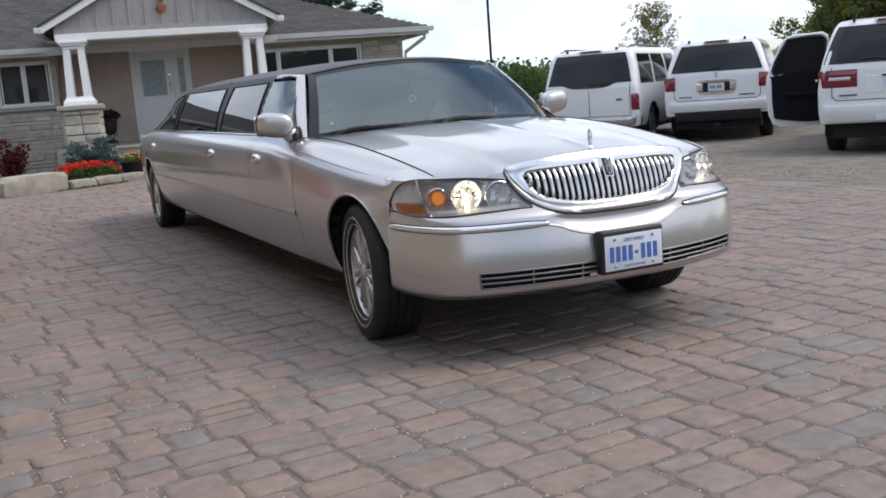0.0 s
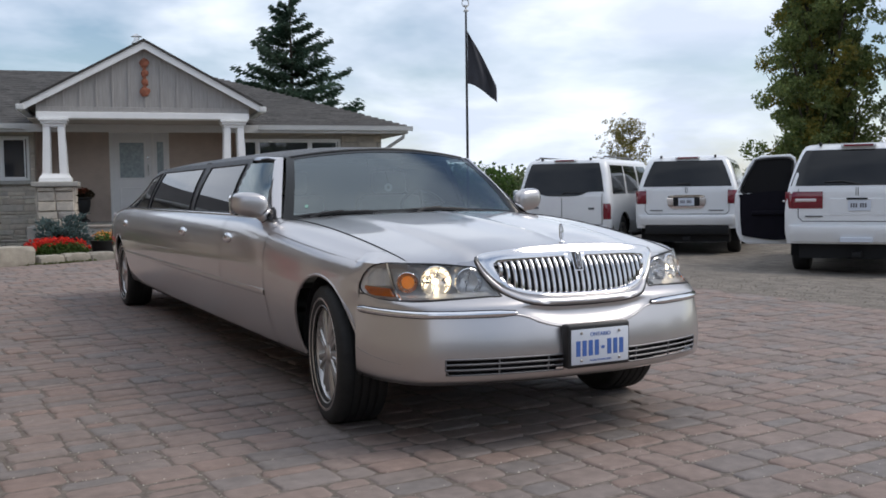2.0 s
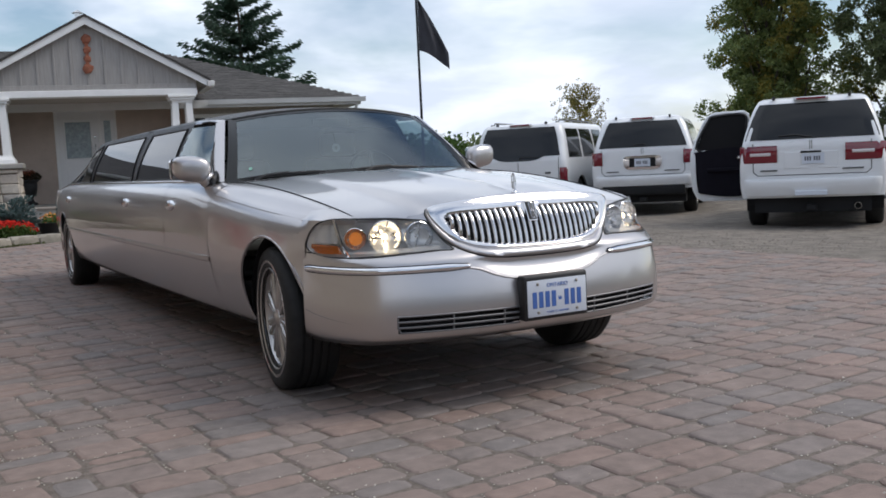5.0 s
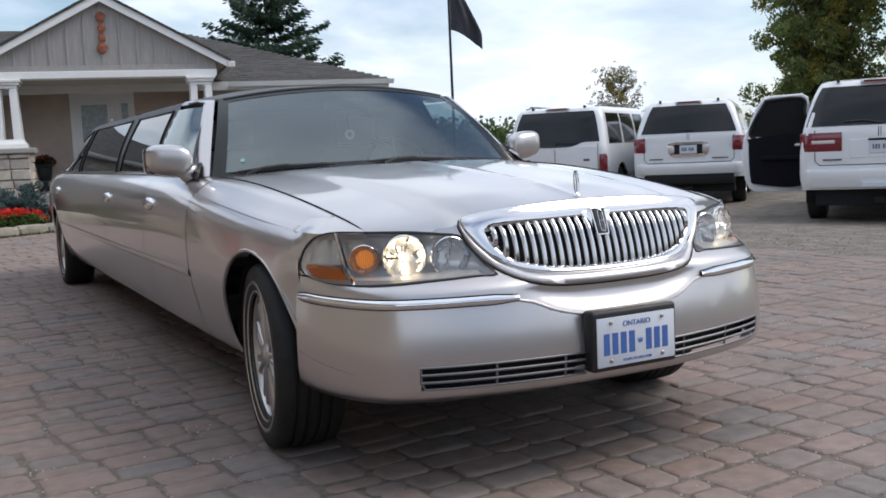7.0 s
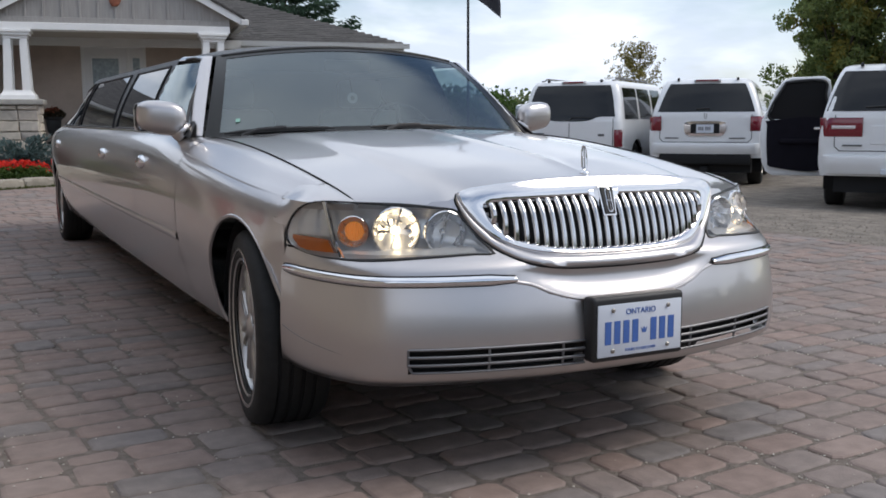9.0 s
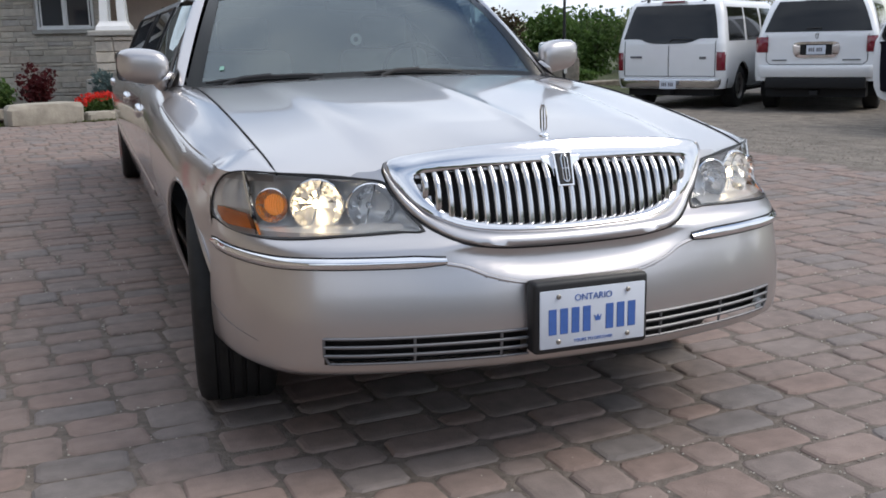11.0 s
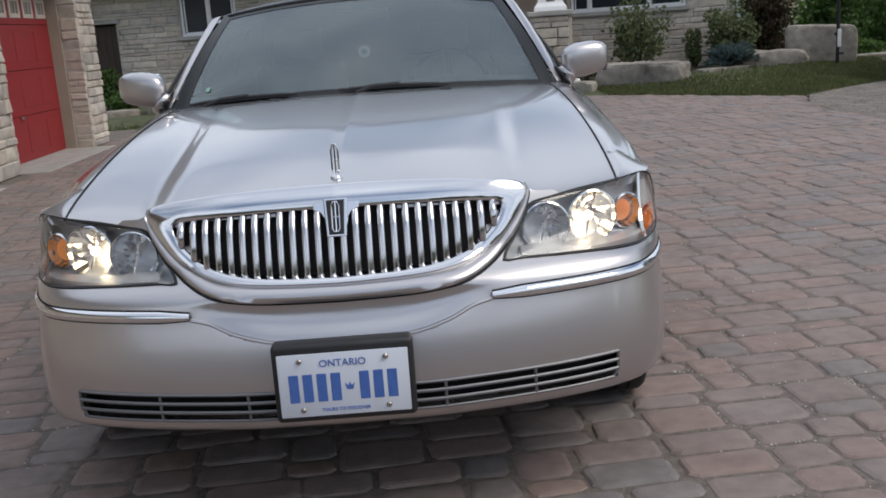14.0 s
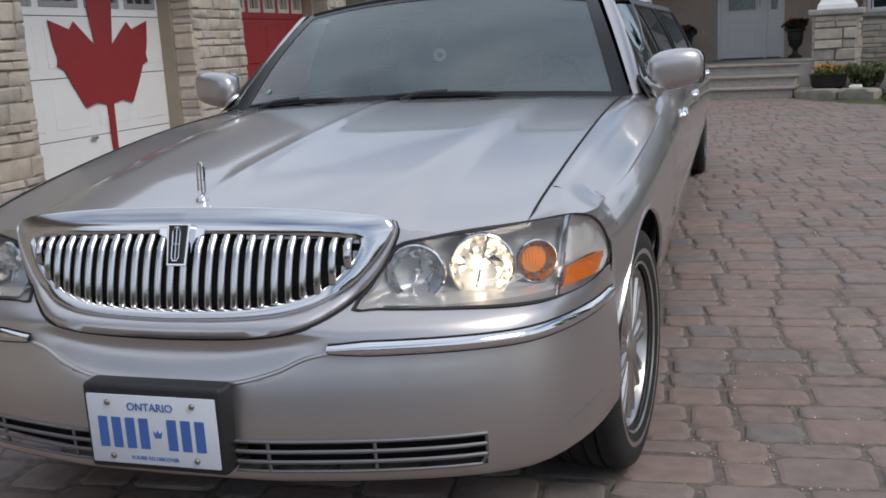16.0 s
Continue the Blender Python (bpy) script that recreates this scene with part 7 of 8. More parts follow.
# planting, stones and trees
def leaf_mat(name, cols, rough=.6, through=.5):
    m = two_tone(name, cols, rough, "island", var=.2, scale=6, bump=.1, bump_scale=60)
    b = m.node_tree.nodes["Principled BSDF"]
    b.inputs["Specular IOR Level"].default_value = .35
    nt = m.node_tree
    tl = nt.nodes.new("ShaderNodeBsdfTranslucent")
    nt.links.new(b.inputs["Base Color"].links[0].from_socket, tl.inputs[0])
    mx = nt.nodes.new("ShaderNodeMixShader")
    mx.inputs[0].default_value = through
    nt.links.new(b.outputs[0], mx.inputs[1])
    nt.links.new(tl.outputs[0], mx.inputs[2])
    nt.links.new(mx.outputs[0], nt.nodes["Material Output"].inputs[0])
    return m


DARKLEAF = leaf_mat("dark_leaf", [(0.111, 0.146, 0.072), (0.156, 0.195, 0.091), (0.202, 0.234, 0.104), (0.13, 0.153, 0.078)])
TREELEAF = leaf_mat("tree_leaf", [(0.142, 0.189, 0.068), (0.189, 0.243, 0.081), (0.243, 0.29, 0.095), (0.115, 0.162, 0.068), (0.324, 0.324, 0.095)])
TURNLEAF = leaf_mat("turning_leaf", [(.30, .25, .05), (.24, .22, .05), (.18, .19, .05), (.36, .27, .06)])
PALELEAF = leaf_mat("yellowing_leaf", [(.20, .18, .05), (.28, .23, .07), (.16, .16, .05), (.33, .25, .09)])
HEDGELEAF = leaf_mat("hedge_leaf", [(0.0697, 0.1318, 0.031), (0.1085, 0.186, 0.0465), (0.0543, 0.1008, 0.0279), (0.1318, 0.2015, 0.0543)])
BROWNLEAF = leaf_mat("brown_leaf", [(.07, .045, .028), (.05, .048, .022), (.09, .05, .03), (.04, .05, .02)])
REDLEAF = leaf_mat("dark_red_leaf", [(.12, .02, .022), (.08, .016, .02), (.16, .03, .03)])
BLUENEEDLE = leaf_mat("blue_needle", [(.10, .15, .15), (.075, .12, .115), (.14, .19, .19), (.06, .095, .085)])
SPRUCENEEDLE = leaf_mat("spruce_needle", [(0.04, 0.075, 0.05), (0.06, 0.105, 0.065), (0.03, 0.055, 0.04)])
REDPETAL = leaf_mat("red_petal", [(.62, .03, .02), (.75, .05, .03), (.5, .02, .02)])
ORANGEPETAL = leaf_mat("orange_petal", [(.75, .30, .04), (.8, .42, .08), (.7, .2, .05), (.75, .6, .35)])
GRASSBLADE = leaf_mat("grass_blade", [(.085, .11, .036), (.11, .135, .046), (.13, .14, .055), (.07, .092, .032), (.17, .15, .075)])
BARK = mat("bark", (.07, .055, .043), rough=.95, var=.3, scale=10, bump=.7, bump_scale=30, stretch=(3, 3, .6))
POLE = mat("dark_pole_metal", (.03, .03, .032), rough=.45, metal=.6, var=.1, scale=10)
FLAGM = mat("dark_cloth", (.042, .042, .050), rough=.9, var=.15, scale=5, bump=.1, bump_scale=200)
URN = mat("black_cast_iron", (.016, .016, .017), rough=.5, var=.2, scale=12, bump=.1, bump_scale=50)
CUTSTONE = two_tone("cut_kerb_stone", [(.31, .285, .24), (.35, .315, .26), (.27, .25, .215)], .92, "object", var=.22, scale=6, bump=.6, bump_scale=25)
BOULDER = two_tone("rough_boulder", [(.25, .225, .19), (.29, .255, .21), (.22, .20, .17)], .92, "object", var=.34, scale=7, bump=1.0, bump_scale=22)
BENCHW = mat("bench_wood", (.085, .05, .035), rough=.7, var=.25, scale=8, bump=.1, bump_scale=60, stretch=(.4, 5, 5))


def quads_mesh(name, centres, size, rng, flat=0.0, aspect=1.7, aims=None):
    """Many small pointed leaves, one bent diamond each."""
    n = len(centres)
    c = np.array(centres, float)
    ax = np.array(aims, float) if aims is not None else rng.normal(size=(n, 3)) * np.array([1, 1, 1 - flat * .8])
    ax /= np.linalg.norm(ax, axis=1)[:, None] + 1e-9
    o = rng.normal(size=(n, 3))
    b = np.cross(ax, o)
    b /= np.linalg.norm(b, axis=1)[:, None] + 1e-9
    nn = np.cross(ax, b)
    s = size * rng.uniform(.6, 1.3, (n, 1))
    p0, p2 = c - ax * s * .5 * aspect, c + ax * s * .5 * aspect
    p1, p3 = c + b * s * .5 + nn * s * .18, c - b * s * .5 + nn * s * .18
    co = np.stack([p0, p1, p2, p3], 1).reshape(-1, 3)
    me = bpy.data.meshes.new(name)
    me.from_pydata(co.tolist(), [], np.arange(4 * n).reshape(-1, 4).tolist())
    return me


def leaf_part(name, centres, size, material, parent, rng, label="", **k):
    me = quads_mesh(name, centres, size, rng, **k)
    me.materials.append(material)
    ob = new(name, me)
    ob.parent = parent
    if label:
        ob["label"] = label
    return ob


def clump_points(rng, clumps, count):
    """Points gathered in uneven clumps, thicker near each clump's skin."""
    w = np.array([r[0] * r[1] * r[2] for _, r in clumps]) ** .7
    w /= w.sum()
    res = []
    for (c, r), k in zip(clumps, w):
        m = max(4, int(count * k))
        d = rng.normal(size=(m, 3))
        d /= np.linalg.norm(d, axis=1)[:, None]
        rad = rng.uniform(.25, 1.0, (m, 1)) ** .5 * rng.uniform(.75, 1.12, (m, 1))
        res.append(np.array(c) + d * rad * np.array(r))
    return np.concatenate(res)


def limb(bm, a, b, r0, r1, rng, seg=6, n=5, bend=.08):
    a, b = Vector(a), Vector(b)
    L = (b - a).length
    pts = [a.lerp(b, t) + Vector((rng.normal(), rng.normal(), rng.normal() * .4)) * bend * L * t * (1.1 - t) for t in drange(0, 1, n)]
    add_tube(bm, pts, [lerp(r0, r1, t) for t in drange(0, 1, n)], seg)
    return pts


def leafy_tree(name, label, loc, height, width, leaves, size, material, seed, clear=.12, bark_r=.16, yellow=0.0, cone=0.0):
    """Trunk with limbs and a crown of many small uneven clumps with gaps; some limbs may have turned yellow."""
    rng = np.random.default_rng(seed)
    t = thing(name, label, "tree", loc)
    bm = bmesh.new()
    trunk = limb(bm, (0, 0, -.15), (rng.normal() * .2, rng.normal() * .2, height * .93), bark_r, .02, rng, 8, 9, .03)
    clumps, turned = [], []
    n = int(max(30, (58 if cone else 34) * (height / 8)))
    for i in range(n):
        f = clear + (1 - clear) * (i + rng.uniform(0, .8)) / n
        base = trunk[min(8, int(max(0, f - .06) * 8.2))]
        ang = i * 2.4 + rng.uniform(-.5, .5)
        env = width / 2 * (1 - .82 * max(0, (f - .6) / .4) ** 1.8) * (.78 + .22 * min(1, f / .3)) * (1 - cone * f) * rng.uniform(.68, .96)
        end = Vector((math.cos(ang) * env, math.sin(ang) * env, height * f + env * .7))
        limb(bm, base, end, bark_r * (1.05 - f) * .40 + .010, .005, rng, 5, 4, .1)
        group = turned if rng.uniform() < yellow else clumps
        for k in range(14):
            q = base.lerp(end, .18 + .063 * k)
            rr = width * rng.uniform(.035, .085) * (1.1 - .3 * f)
            group.append(((q.x + rng.normal() * .085 * width, q.y + rng.normal() * .085 * width, q.z + rng.normal() * .03 * height), (rr * rng.uniform(.8, 1.3), rr * rng.uniform(.8, 1.3), rr * rng.uniform(.6, 1.2))))
    part("trunk", bm, BARK, t, "rough brown trunk and limbs", smooth=True)
    share = len(turned) / max(1, len(turned) + len(clumps))
    leaf_part("crown", clump_points(rng, clumps, int(leaves * (1 - share))), size, material, t, rng)
    if turned:
        leaf_part("yellowed_leaves", clump_points(rng, turned, int(leaves * share)), size, TURNLEAF, t, rng, "leaves turning yellow")
    return t


def bush(name, label, loc, w, d, h, leaves, size, material, seed, category="bush", stems=7, base=.0, clear=.25, **k):
    """Stems fanning out under a broken leafy crown."""
    rng = np.random.default_rng(seed)
    b = thing(name, label, category, loc)
    bm = bmesh.new()
    clumps = []
    for i in range(stems):
        a = i * 2.4 + rng.uniform(-.4, .4)
        rr = math.sqrt((i + .5) / stems)
        end = (math.cos(a) * w / 2 * rr * .8, math.sin(a) * d / 2 * rr * .8, h * rng.uniform(.62, .95) * (1 - .25 * rr))
        limb(bm, (math.cos(a) * .06 * w, math.sin(a) * .06 * d, -.03), end, .012 + .008 * h, .004, rng, 5, 4, .1)
        for z in (clear + .15, .6, .95):
            q = [end[0] * (.35 + .65 * z), end[1] * (.35 + .65 * z), end[2] * z + base]
            s = rng.uniform(.16, .26)
            clumps.append((q, (w * s, d * s, h * s * .8)))
    part("stems", bm, BARK, b, "thin brown stems", smooth=True)
    leaf_part("foliage", clump_points(rng, clumps, leaves), size, material, b, rng, **k)
    return b


def spruce(loc, h, w, seed):
    rng = np.random.default_rng(seed)
    t = thing("spruce_tree", "tall dark green spruce standing behind the house", "tree", loc)
    bm = bmesh.new()
    limb(bm, (0, 0, -.2), (0, 0, h), .16, .012, rng, 8, 8, .006)
    cs, aims = [], []
    z = h * .1
    while z < h * .985:
        f = z / h
        L = w / 2 * (1 - f) ** .85 + .05
        nb = 5 + int(5 * (1 - f))
        for i in range(nb):
            a = rng.uniform(0, 2 * math.pi)
            l = L * rng.uniform(.65, 1.1)
            d = np.array([math.cos(a), math.sin(a), 0])
            up = .25 - .55 * (1 - f)
            pts = [np.array([0, 0, z]) + d * l * s + np.array([0, 0, l * (up * s + .22 * s * s)]) for s in (0, .35, .7, 1)]
            if l > .25:
                add_tube(bm, [Vector(p) for p in pts], [.018, .012, .008, .003], 4)
            m = max(12, int(l * 170))
            for s in rng.uniform(.12, 1.02, m):
                p = np.array([0, 0, z]) + d * l * s + np.array([0, 0, l * (up * s + .22 * s * s)])
                side = np.array([-d[1], d[0], 0]) * rng.normal() * .16 * l * (1.1 - s * .7)
                cs.append(p + side + np.array([0, 0, rng.normal() * .05 - .05]))
                aims.append(d * .8 + side * 3 + np.array([0, 0, -.35 + rng.normal() * .2]))
        z += .22 + .16 * (1 - f)
    part("trunk", bm, BARK, t, "straight brown trunk with boughs", smooth=True)
    leaf_part("needles", cs, .055, SPRUCENEEDLE, t, rng, aims=aims, aspect=3.4)


def conifer_shrub(name, label, loc, w, h, seed, material=BLUENEEDLE, count=2600):
    """Low spreading shrub of layered needle sprays."""
    rng = np.random.default_rng(seed)
    b = thing(name, label, "shrub", loc)
    bm = bmesh.new()
    cs, aims = [], []
    nb = 46
    for i in range(nb):
        a = i * 2.4 + rng.normal() * .2
        el = rng.uniform(.05, 1.0)
        l = w / 2 * (1 - .45 * el) * rng.uniform(.75, 1.1)
        end = Vector((math.cos(a) * l, math.sin(a) * l, h * (.12 + .8 * el) * rng.uniform(.85, 1.05)))
        st = Vector((0, 0, h * .1 * (1 + 3 * el)))
        pts = [st.lerp(end, s) + Vector((0, 0, .10 * h * math.sin(math.pi * s))) for s in drange(0, 1, 4)]
        add_tube(bm, pts, [.012, .009, .006, .003], 4)
        for s in rng.uniform(.2, 1.05, count // nb):
            p = st.lerp(end, s) + Vector((0, 0, .10 * h * math.sin(math.pi * min(1, s))))
            o = rng.normal(size=3) * w * .045 * np.array([1, 1, .5])
            cs.append(np.array(p) + o)
            aims.append(np.array((end - st).normalized()) + o * 6 + rng.normal(size=3) * .3)
    part("stems", bm, BARK, b, "brown woody stems", smooth=True)
    leaf_part("needles", cs, .038, material, b, rng, aims=aims, aspect=2.6)


def stone_bm(sx, sy, sz, seed, rough=.10, flat_top=.5, cuts=5):
    """A weathered block: a fine box pushed about by smooth random swells, its foot cut level."""
    rng = np.random.default_rng(seed)
    bm = bmesh.new()
    bmesh.ops.create_cube(bm, size=1.0)
    bmesh.ops.subdivide_edges(bm, edges=bm.edges[:], cuts=cuts, use_grid_fill=True)
    waves = [(rng.normal(size=3) * k, rng.uniform(0, 6.3), rng.normal(size=3) / k ** .8) for k in (2.2, 2.2, 4, 4, 7, 7, 11, 11, 17, 17, 23, 23)]
    for v in bm.verts:
        p = np.array(v.co)
        r = np.abs(p * 2)
        round_off = 1 - .16 * ((r[0] * r[1]) ** 6 + (r[1] * r[2]) ** 6 * (1 - flat_top * .5) + (r[0] * r[2]) ** 6 * (1 - flat_top * .5)) / 1.6
        q = p * round_off
        for k, ph, amp in waves:
            q = q + amp * rough * .34 * math.sin(float(k @ p) + ph) * np.array([1, 1, 1 - flat_top * .6])
        v.co = Vector((q[0] * sx, q[1] * sy, max(-.06, (q[2] + .5) * sz - .04)))
    return bm


def boulder(name, label, loc, rz, sx, sy, sz, seed, category="rock", rough=.12, material=BOULDER, cuts=6, group=""):
    ob = part(name, stone_bm(sx, sy, sz, seed, rough, cuts=cuts), material, None, smooth=True, angle=28)
    ob.matrix_basis = pose(*loc, 0, 0, rz)
    return tagged(ob, label, category, group)


def kerb_run(pts, h, depth, seed, label, group, length=(.42, .62)):
    """Cut stones set end to end along a line."""
    rng = random.Random(seed)
    for (x0, y0), (x1, y1) in zip(pts, pts[1:]):
        L = math.hypot(x1 - x0, y1 - y0)
        n = max(1, round(L / rng.uniform(*length)))
        a = math.degrees(math.atan2(y1 - y0, x1 - x0))
        for i in range(n):
            f = (i + .5) / n
            x, y = lerp(x0, x1, f), lerp(y0, y1, f)
            boulder("kerb_stone", label, (x, y, rise_at(x, y) - .01), a + rng.uniform(-3, 3), L / n - .012, depth * rng.uniform(.9, 1.1), h * rng.uniform(.92, 1.08), rng.randrange(9999), "kerb stone", .05, CUTSTONE, 4, group)


# front left bed
kerb_run([(.12, 14.72), (-1.22, 13.98)], .20, .28, 3, "pale cut kerb stone edging the flower bed", "bed edging stones")
kerb_run([(-1.26, 13.95), (-2.32, 13.55)], .36, .34, 5, "tall rough retaining stone beside the flower bed", "retaining stones", (.75, .85))
kerb_run([(-2.45, 14.75), (-3.42, 15.65)], .17, .26, 7, "pale cut kerb stone edging the flower bed", "bed edging stones")
boulder("boulder", "large squared pale boulder on the grass", (-4.35, 16.55, -.02), 20, 1.05, .8, .62, 21, rough=.07)
boulder("rock", "rough pinkish rock beside the bench", (-3.72, 17.2, -.02), -14, .66, .5, .42, 22, rough=.16)
boulder("rock", "small dark rock at the bed's end", (-2.55, 14.35, -.02), 40, .42, .36, .27, 23, rough=.16)


def soil(name, outline, z):
    ob = part(name, sheet_bm(outline, z), SOIL)
    return tagged(ob, "dark bare soil of the flower bed", "soil", kind="structure")


soil("flower_bed_1", [(.1, 14.95), (-1.3, 14.2), (-2.35, 13.8), (-3.3, 15.8), (-3.0, 18.6), (-.3, 17.6)], .075)
soil("flower_bed_2", [(2.3, 15.45), (3.3, 14.75), (5.4, 16.4), (6.2, 17.5), (2.7, 18.1)], .13)
conifer_shrub("blue_spruce_shrub", "low spreading blue spruce shrub before the stone pier", (-.62, 15.72, .06), 1.25, .82, 31)


def flowers(name, label, loc, rz, w, d, h, seed, petal, count=420, category="flowers"):
    """A low mass of leaves with blossoms on top."""
    rng = np.random.default_rng(seed)
    f = thing(name, label, category, loc, rz)
    p = rng.uniform(-.5, .5, (count * 2, 3)) * np.array([w, d, 0])
    env = 1 - .55 * (np.abs(p[:, 0]) / (w / 2)) ** 4
    p[:, 2] = rng.uniform(0, .8, len(p)) * h * env
    leaf_part("leaves", p, .05, HEDGELEAF, f, rng, "green leaves")
    q = rng.uniform(-.5, .5, (count, 3)) * np.array([w, d, 0])
    q[:, 2] = h * (1 - .55 * (np.abs(q[:, 0]) / (w / 2)) ** 4) * rng.uniform(.7, 1.1, count)
    leaf_part("blossoms", q, .045, petal, f, rng, aspect=1.1)
    return f


flowers("red_flowers", "bright red bedding flowers behind the kerb", (-.82, 14.68, .07), 28, 1.15, .42, .30, 41, REDPETAL, 620)
flowers("red_flowers", "sparse red bedding flowers behind tall stones", (-1.75, 14.35, .07), 25, .7, .4, .16, 42, REDPETAL, 60)
pot = thing("flower_pot", "dark planter of small orange flowers", "planter", (.10, 15.15, .07))
part("bowl", lathe_bm([(.001, 0), (.20, 0), (.26, .05), (.29, .22), (.305, .235), (.28, .24), (.26, .2), (.001, .2)], seg=24), URN, pot, smooth=True)
rngp = np.random.default_rng(5)
leaf_part("leaves", clump_points(rngp, [((0, 0, .28), (.26, .26, .12))], 260), .045, HEDGELEAF, pot, rngp, "green leaves")
leaf_part("blossoms", clump_points(rngp, [((0, 0, .33), (.28, .28, .10))], 110), .04, ORANGEPETAL, pot, rngp, "small orange blossoms", aspect=1.1)
copy_thing(pot, pose(2.62, 15.42, .13))
bush("dark_red_bush", "dark red barberry bush by the stone wall", (-1.95, 16.6, .07), .75, .6, .85, 900, .055, REDLEAF, 51)
bush("green_bush", "low green leafy bush by the stone wall", (-2.6, 16.2, .07), .7, .6, .6, 800, .06, HEDGELEAF, 52)
bush("green_bush", "low green leafy bush inside the kerb", (-2.85, 15.6, .07), .8, .6, .5, 900, .055, DARKLEAF, 53)
conifer_shrub("juniper", "low grey-green juniper near the bench", (-3.15, 17.0, .05), .9, .75, 33, count=1500)

bush("green_bush", "leafy green bush by the garage corner", (-6.25, 18.5, .05), .9, .7, .95, 1300, .06, HEDGELEAF, 54)
bush("low_plant", "low green plants inside the kerb", (-5.45, 17.0, .03), .7, .5, .4, 700, .05, HEDGELEAF, 55)
boulder("rock", "low pale rock by the garage corner", (-5.25, 16.2, -.02), 15, .6, .35, .2, 29, rough=.1)

# right bed
kerb_run([(2.22, 15.22), (3.28, 14.52)], .21, .28, 9, "pale cut kerb stone edging the flower bed", "bed edging stones")
kerb_run([(2.22, 15.36), (2.40, 16.1)], .21, .26, 10, "pale cut kerb stone edging the flower bed", "bed edging stones")
boulder("boulder", "long weathered boulder at the paving's edge", (4.08, 14.62, .0), -36, 1.5, .62, .46, 24, rough=.13, cuts=8)
boulder("flat_stone", "low flat pale stone in the grass", (5.9, 15.95, rise_at(5.9, 15.95) - .03), 22, 1.1, .3, .12, 25, "stone", .06)
boulder("rock", "low rugged grey rock in the grass", (7.0, 16.35, .06), -12, 1.15, .5, .38, 26, rough=.2, cuts=8)
boulder("flat_stone", "low flat pale stone behind the grass", (9.6, 17.3, .06), 12, 1.5, .35, .14, 27, "stone", .06)
kerb_run([(4.35, 16.55), (5.5, 16.75)], .22, .3, 12, "pale cut kerb stone edging the flower bed", "bed edging stones", (.55, .6))
slab = part("standing_slab", stone_bm(1.24, .26, .78, 28, .06, cuts=8), BOULDER, None, smooth=True, angle=28)
slab.matrix_basis = pose(7.88, 16.38, .07, 3, 2, -22)
tagged(slab, "large upright grey slab of split stone", "rock")
for x, y, r in ((2.98, 14.98, .085), (3.62, 15.35, .09)):
    ob = part("white_stone", stone_bm(r * 2.2, r * 2, r * 1.5, int(x * 100), .1, 0, 4), mat("white_pebble" if r < .09 else "white_pebble_b", (.72, .71, .68), rough=.6, var=.08, scale=20), None, smooth=True)
    ob.matrix_basis = pose(x, y, .12)
    tagged(ob, "round white stone in the flower bed", "stone")
bush("shrub", "dark leafy upright shrub before the window", (4.5, 16.75, .13), 1.25, 1.0, 1.75, 1500, .062, DARKLEAF, 61, stems=9, clear=.3)
bush("small_shrub", "small dark evergreen shrub by the wall", (5.75, 17.25, .13), .42, .4, .82, 700, .05, DARKLEAF, 62, stems=5)
bush("shrub", "olive and brown shrub at the house wall", (6.35, 16.95, .13), 1.15, .8, 1.3, 2000, .06, DARKLEAF, 63, stems=9)
bush("brown_bush", "tall brownish bush at the house corner", (7.35, 17.55, .10), 1.2, 1.0, 1.85, 3200, .055, BROWNLEAF, 64, stems=12, clear=.1)
conifer_shrub("juniper", "low blue-grey juniper beside the rock", (6.15, 16.25, .11), 1.1, .55, 34, count=1900)
bush("low_plant", "low dark green plant behind white stone", (3.25, 15.65, .13), .8, .6, .45, 700, .06, DARKLEAF, 65)

# hedge and bushes behind the slab
bush("hedge_bush", "bright green leafy bush behind the slab", (9.35, 19.4, -.05), 2.0, 1.6, 2.15, 4200, .085, HEDGELEAF, 71, stems=14, clear=.05)
bush("hedge_bush", "bright green leafy bush by the parking area", (11.6, 21.6, -.1), 2.4, 1.8, 2.2, 4200, .09, HEDGELEAF, 72, stems=14, clear=.05)
bush("hedge_bush", "dark green bush behind the parked vehicles", (14.0, 22.6, -.1), 2.6, 2.0, 2.25, 4200, .09, DARKLEAF, 73, stems=14, clear=.05)
bush("hedge_bush", "dark green bush behind the parked vehicles", (16.6, 23.2, -.1), 2.6, 2.0, 2.2, 3600, .09, DARKLEAF, 74, stems=14, clear=.05)
bush("low_plant", "lush low green plants beside the slab", (9.2, 17.9, -.05), 1.5, .9, .6, 1500, .075, HEDGELEAF, 75, stems=10, clear=.05)

# trees
spruce((8.5, 29.6, -.1), 8.25, 8.2, 81)
leafy_tree("leafy_tree", "tall leafy tree with some yellow leaves", (20.0, 16.6, -.1), 15.0, 4.0, 150000, .062, TREELEAF, 86, clear=.03, bark_r=.2, yellow=.25, cone=.6)
leafy_tree("leafy_tree", "tall dense dark green tree", (22.8, 13.9, -.1), 13.5, 4.8, 120000, .068, DARKLEAF, 83, clear=.05, bark_r=.25, yellow=.05)
leafy_tree("leafy_tree", "tall dense dark green tree", (25.2, 10.4, -.1), 11.5, 5.6, 34000, .10, DARKLEAF, 84, clear=.10, bark_r=.25)
leafy_tree("young_tree", "small sparse young tree with yellowing leaves", (24.9, 32.1, -.1), 4.3, 2.5, 8500, .055, PALELEAF, 85, clear=.2, bark_r=.06)

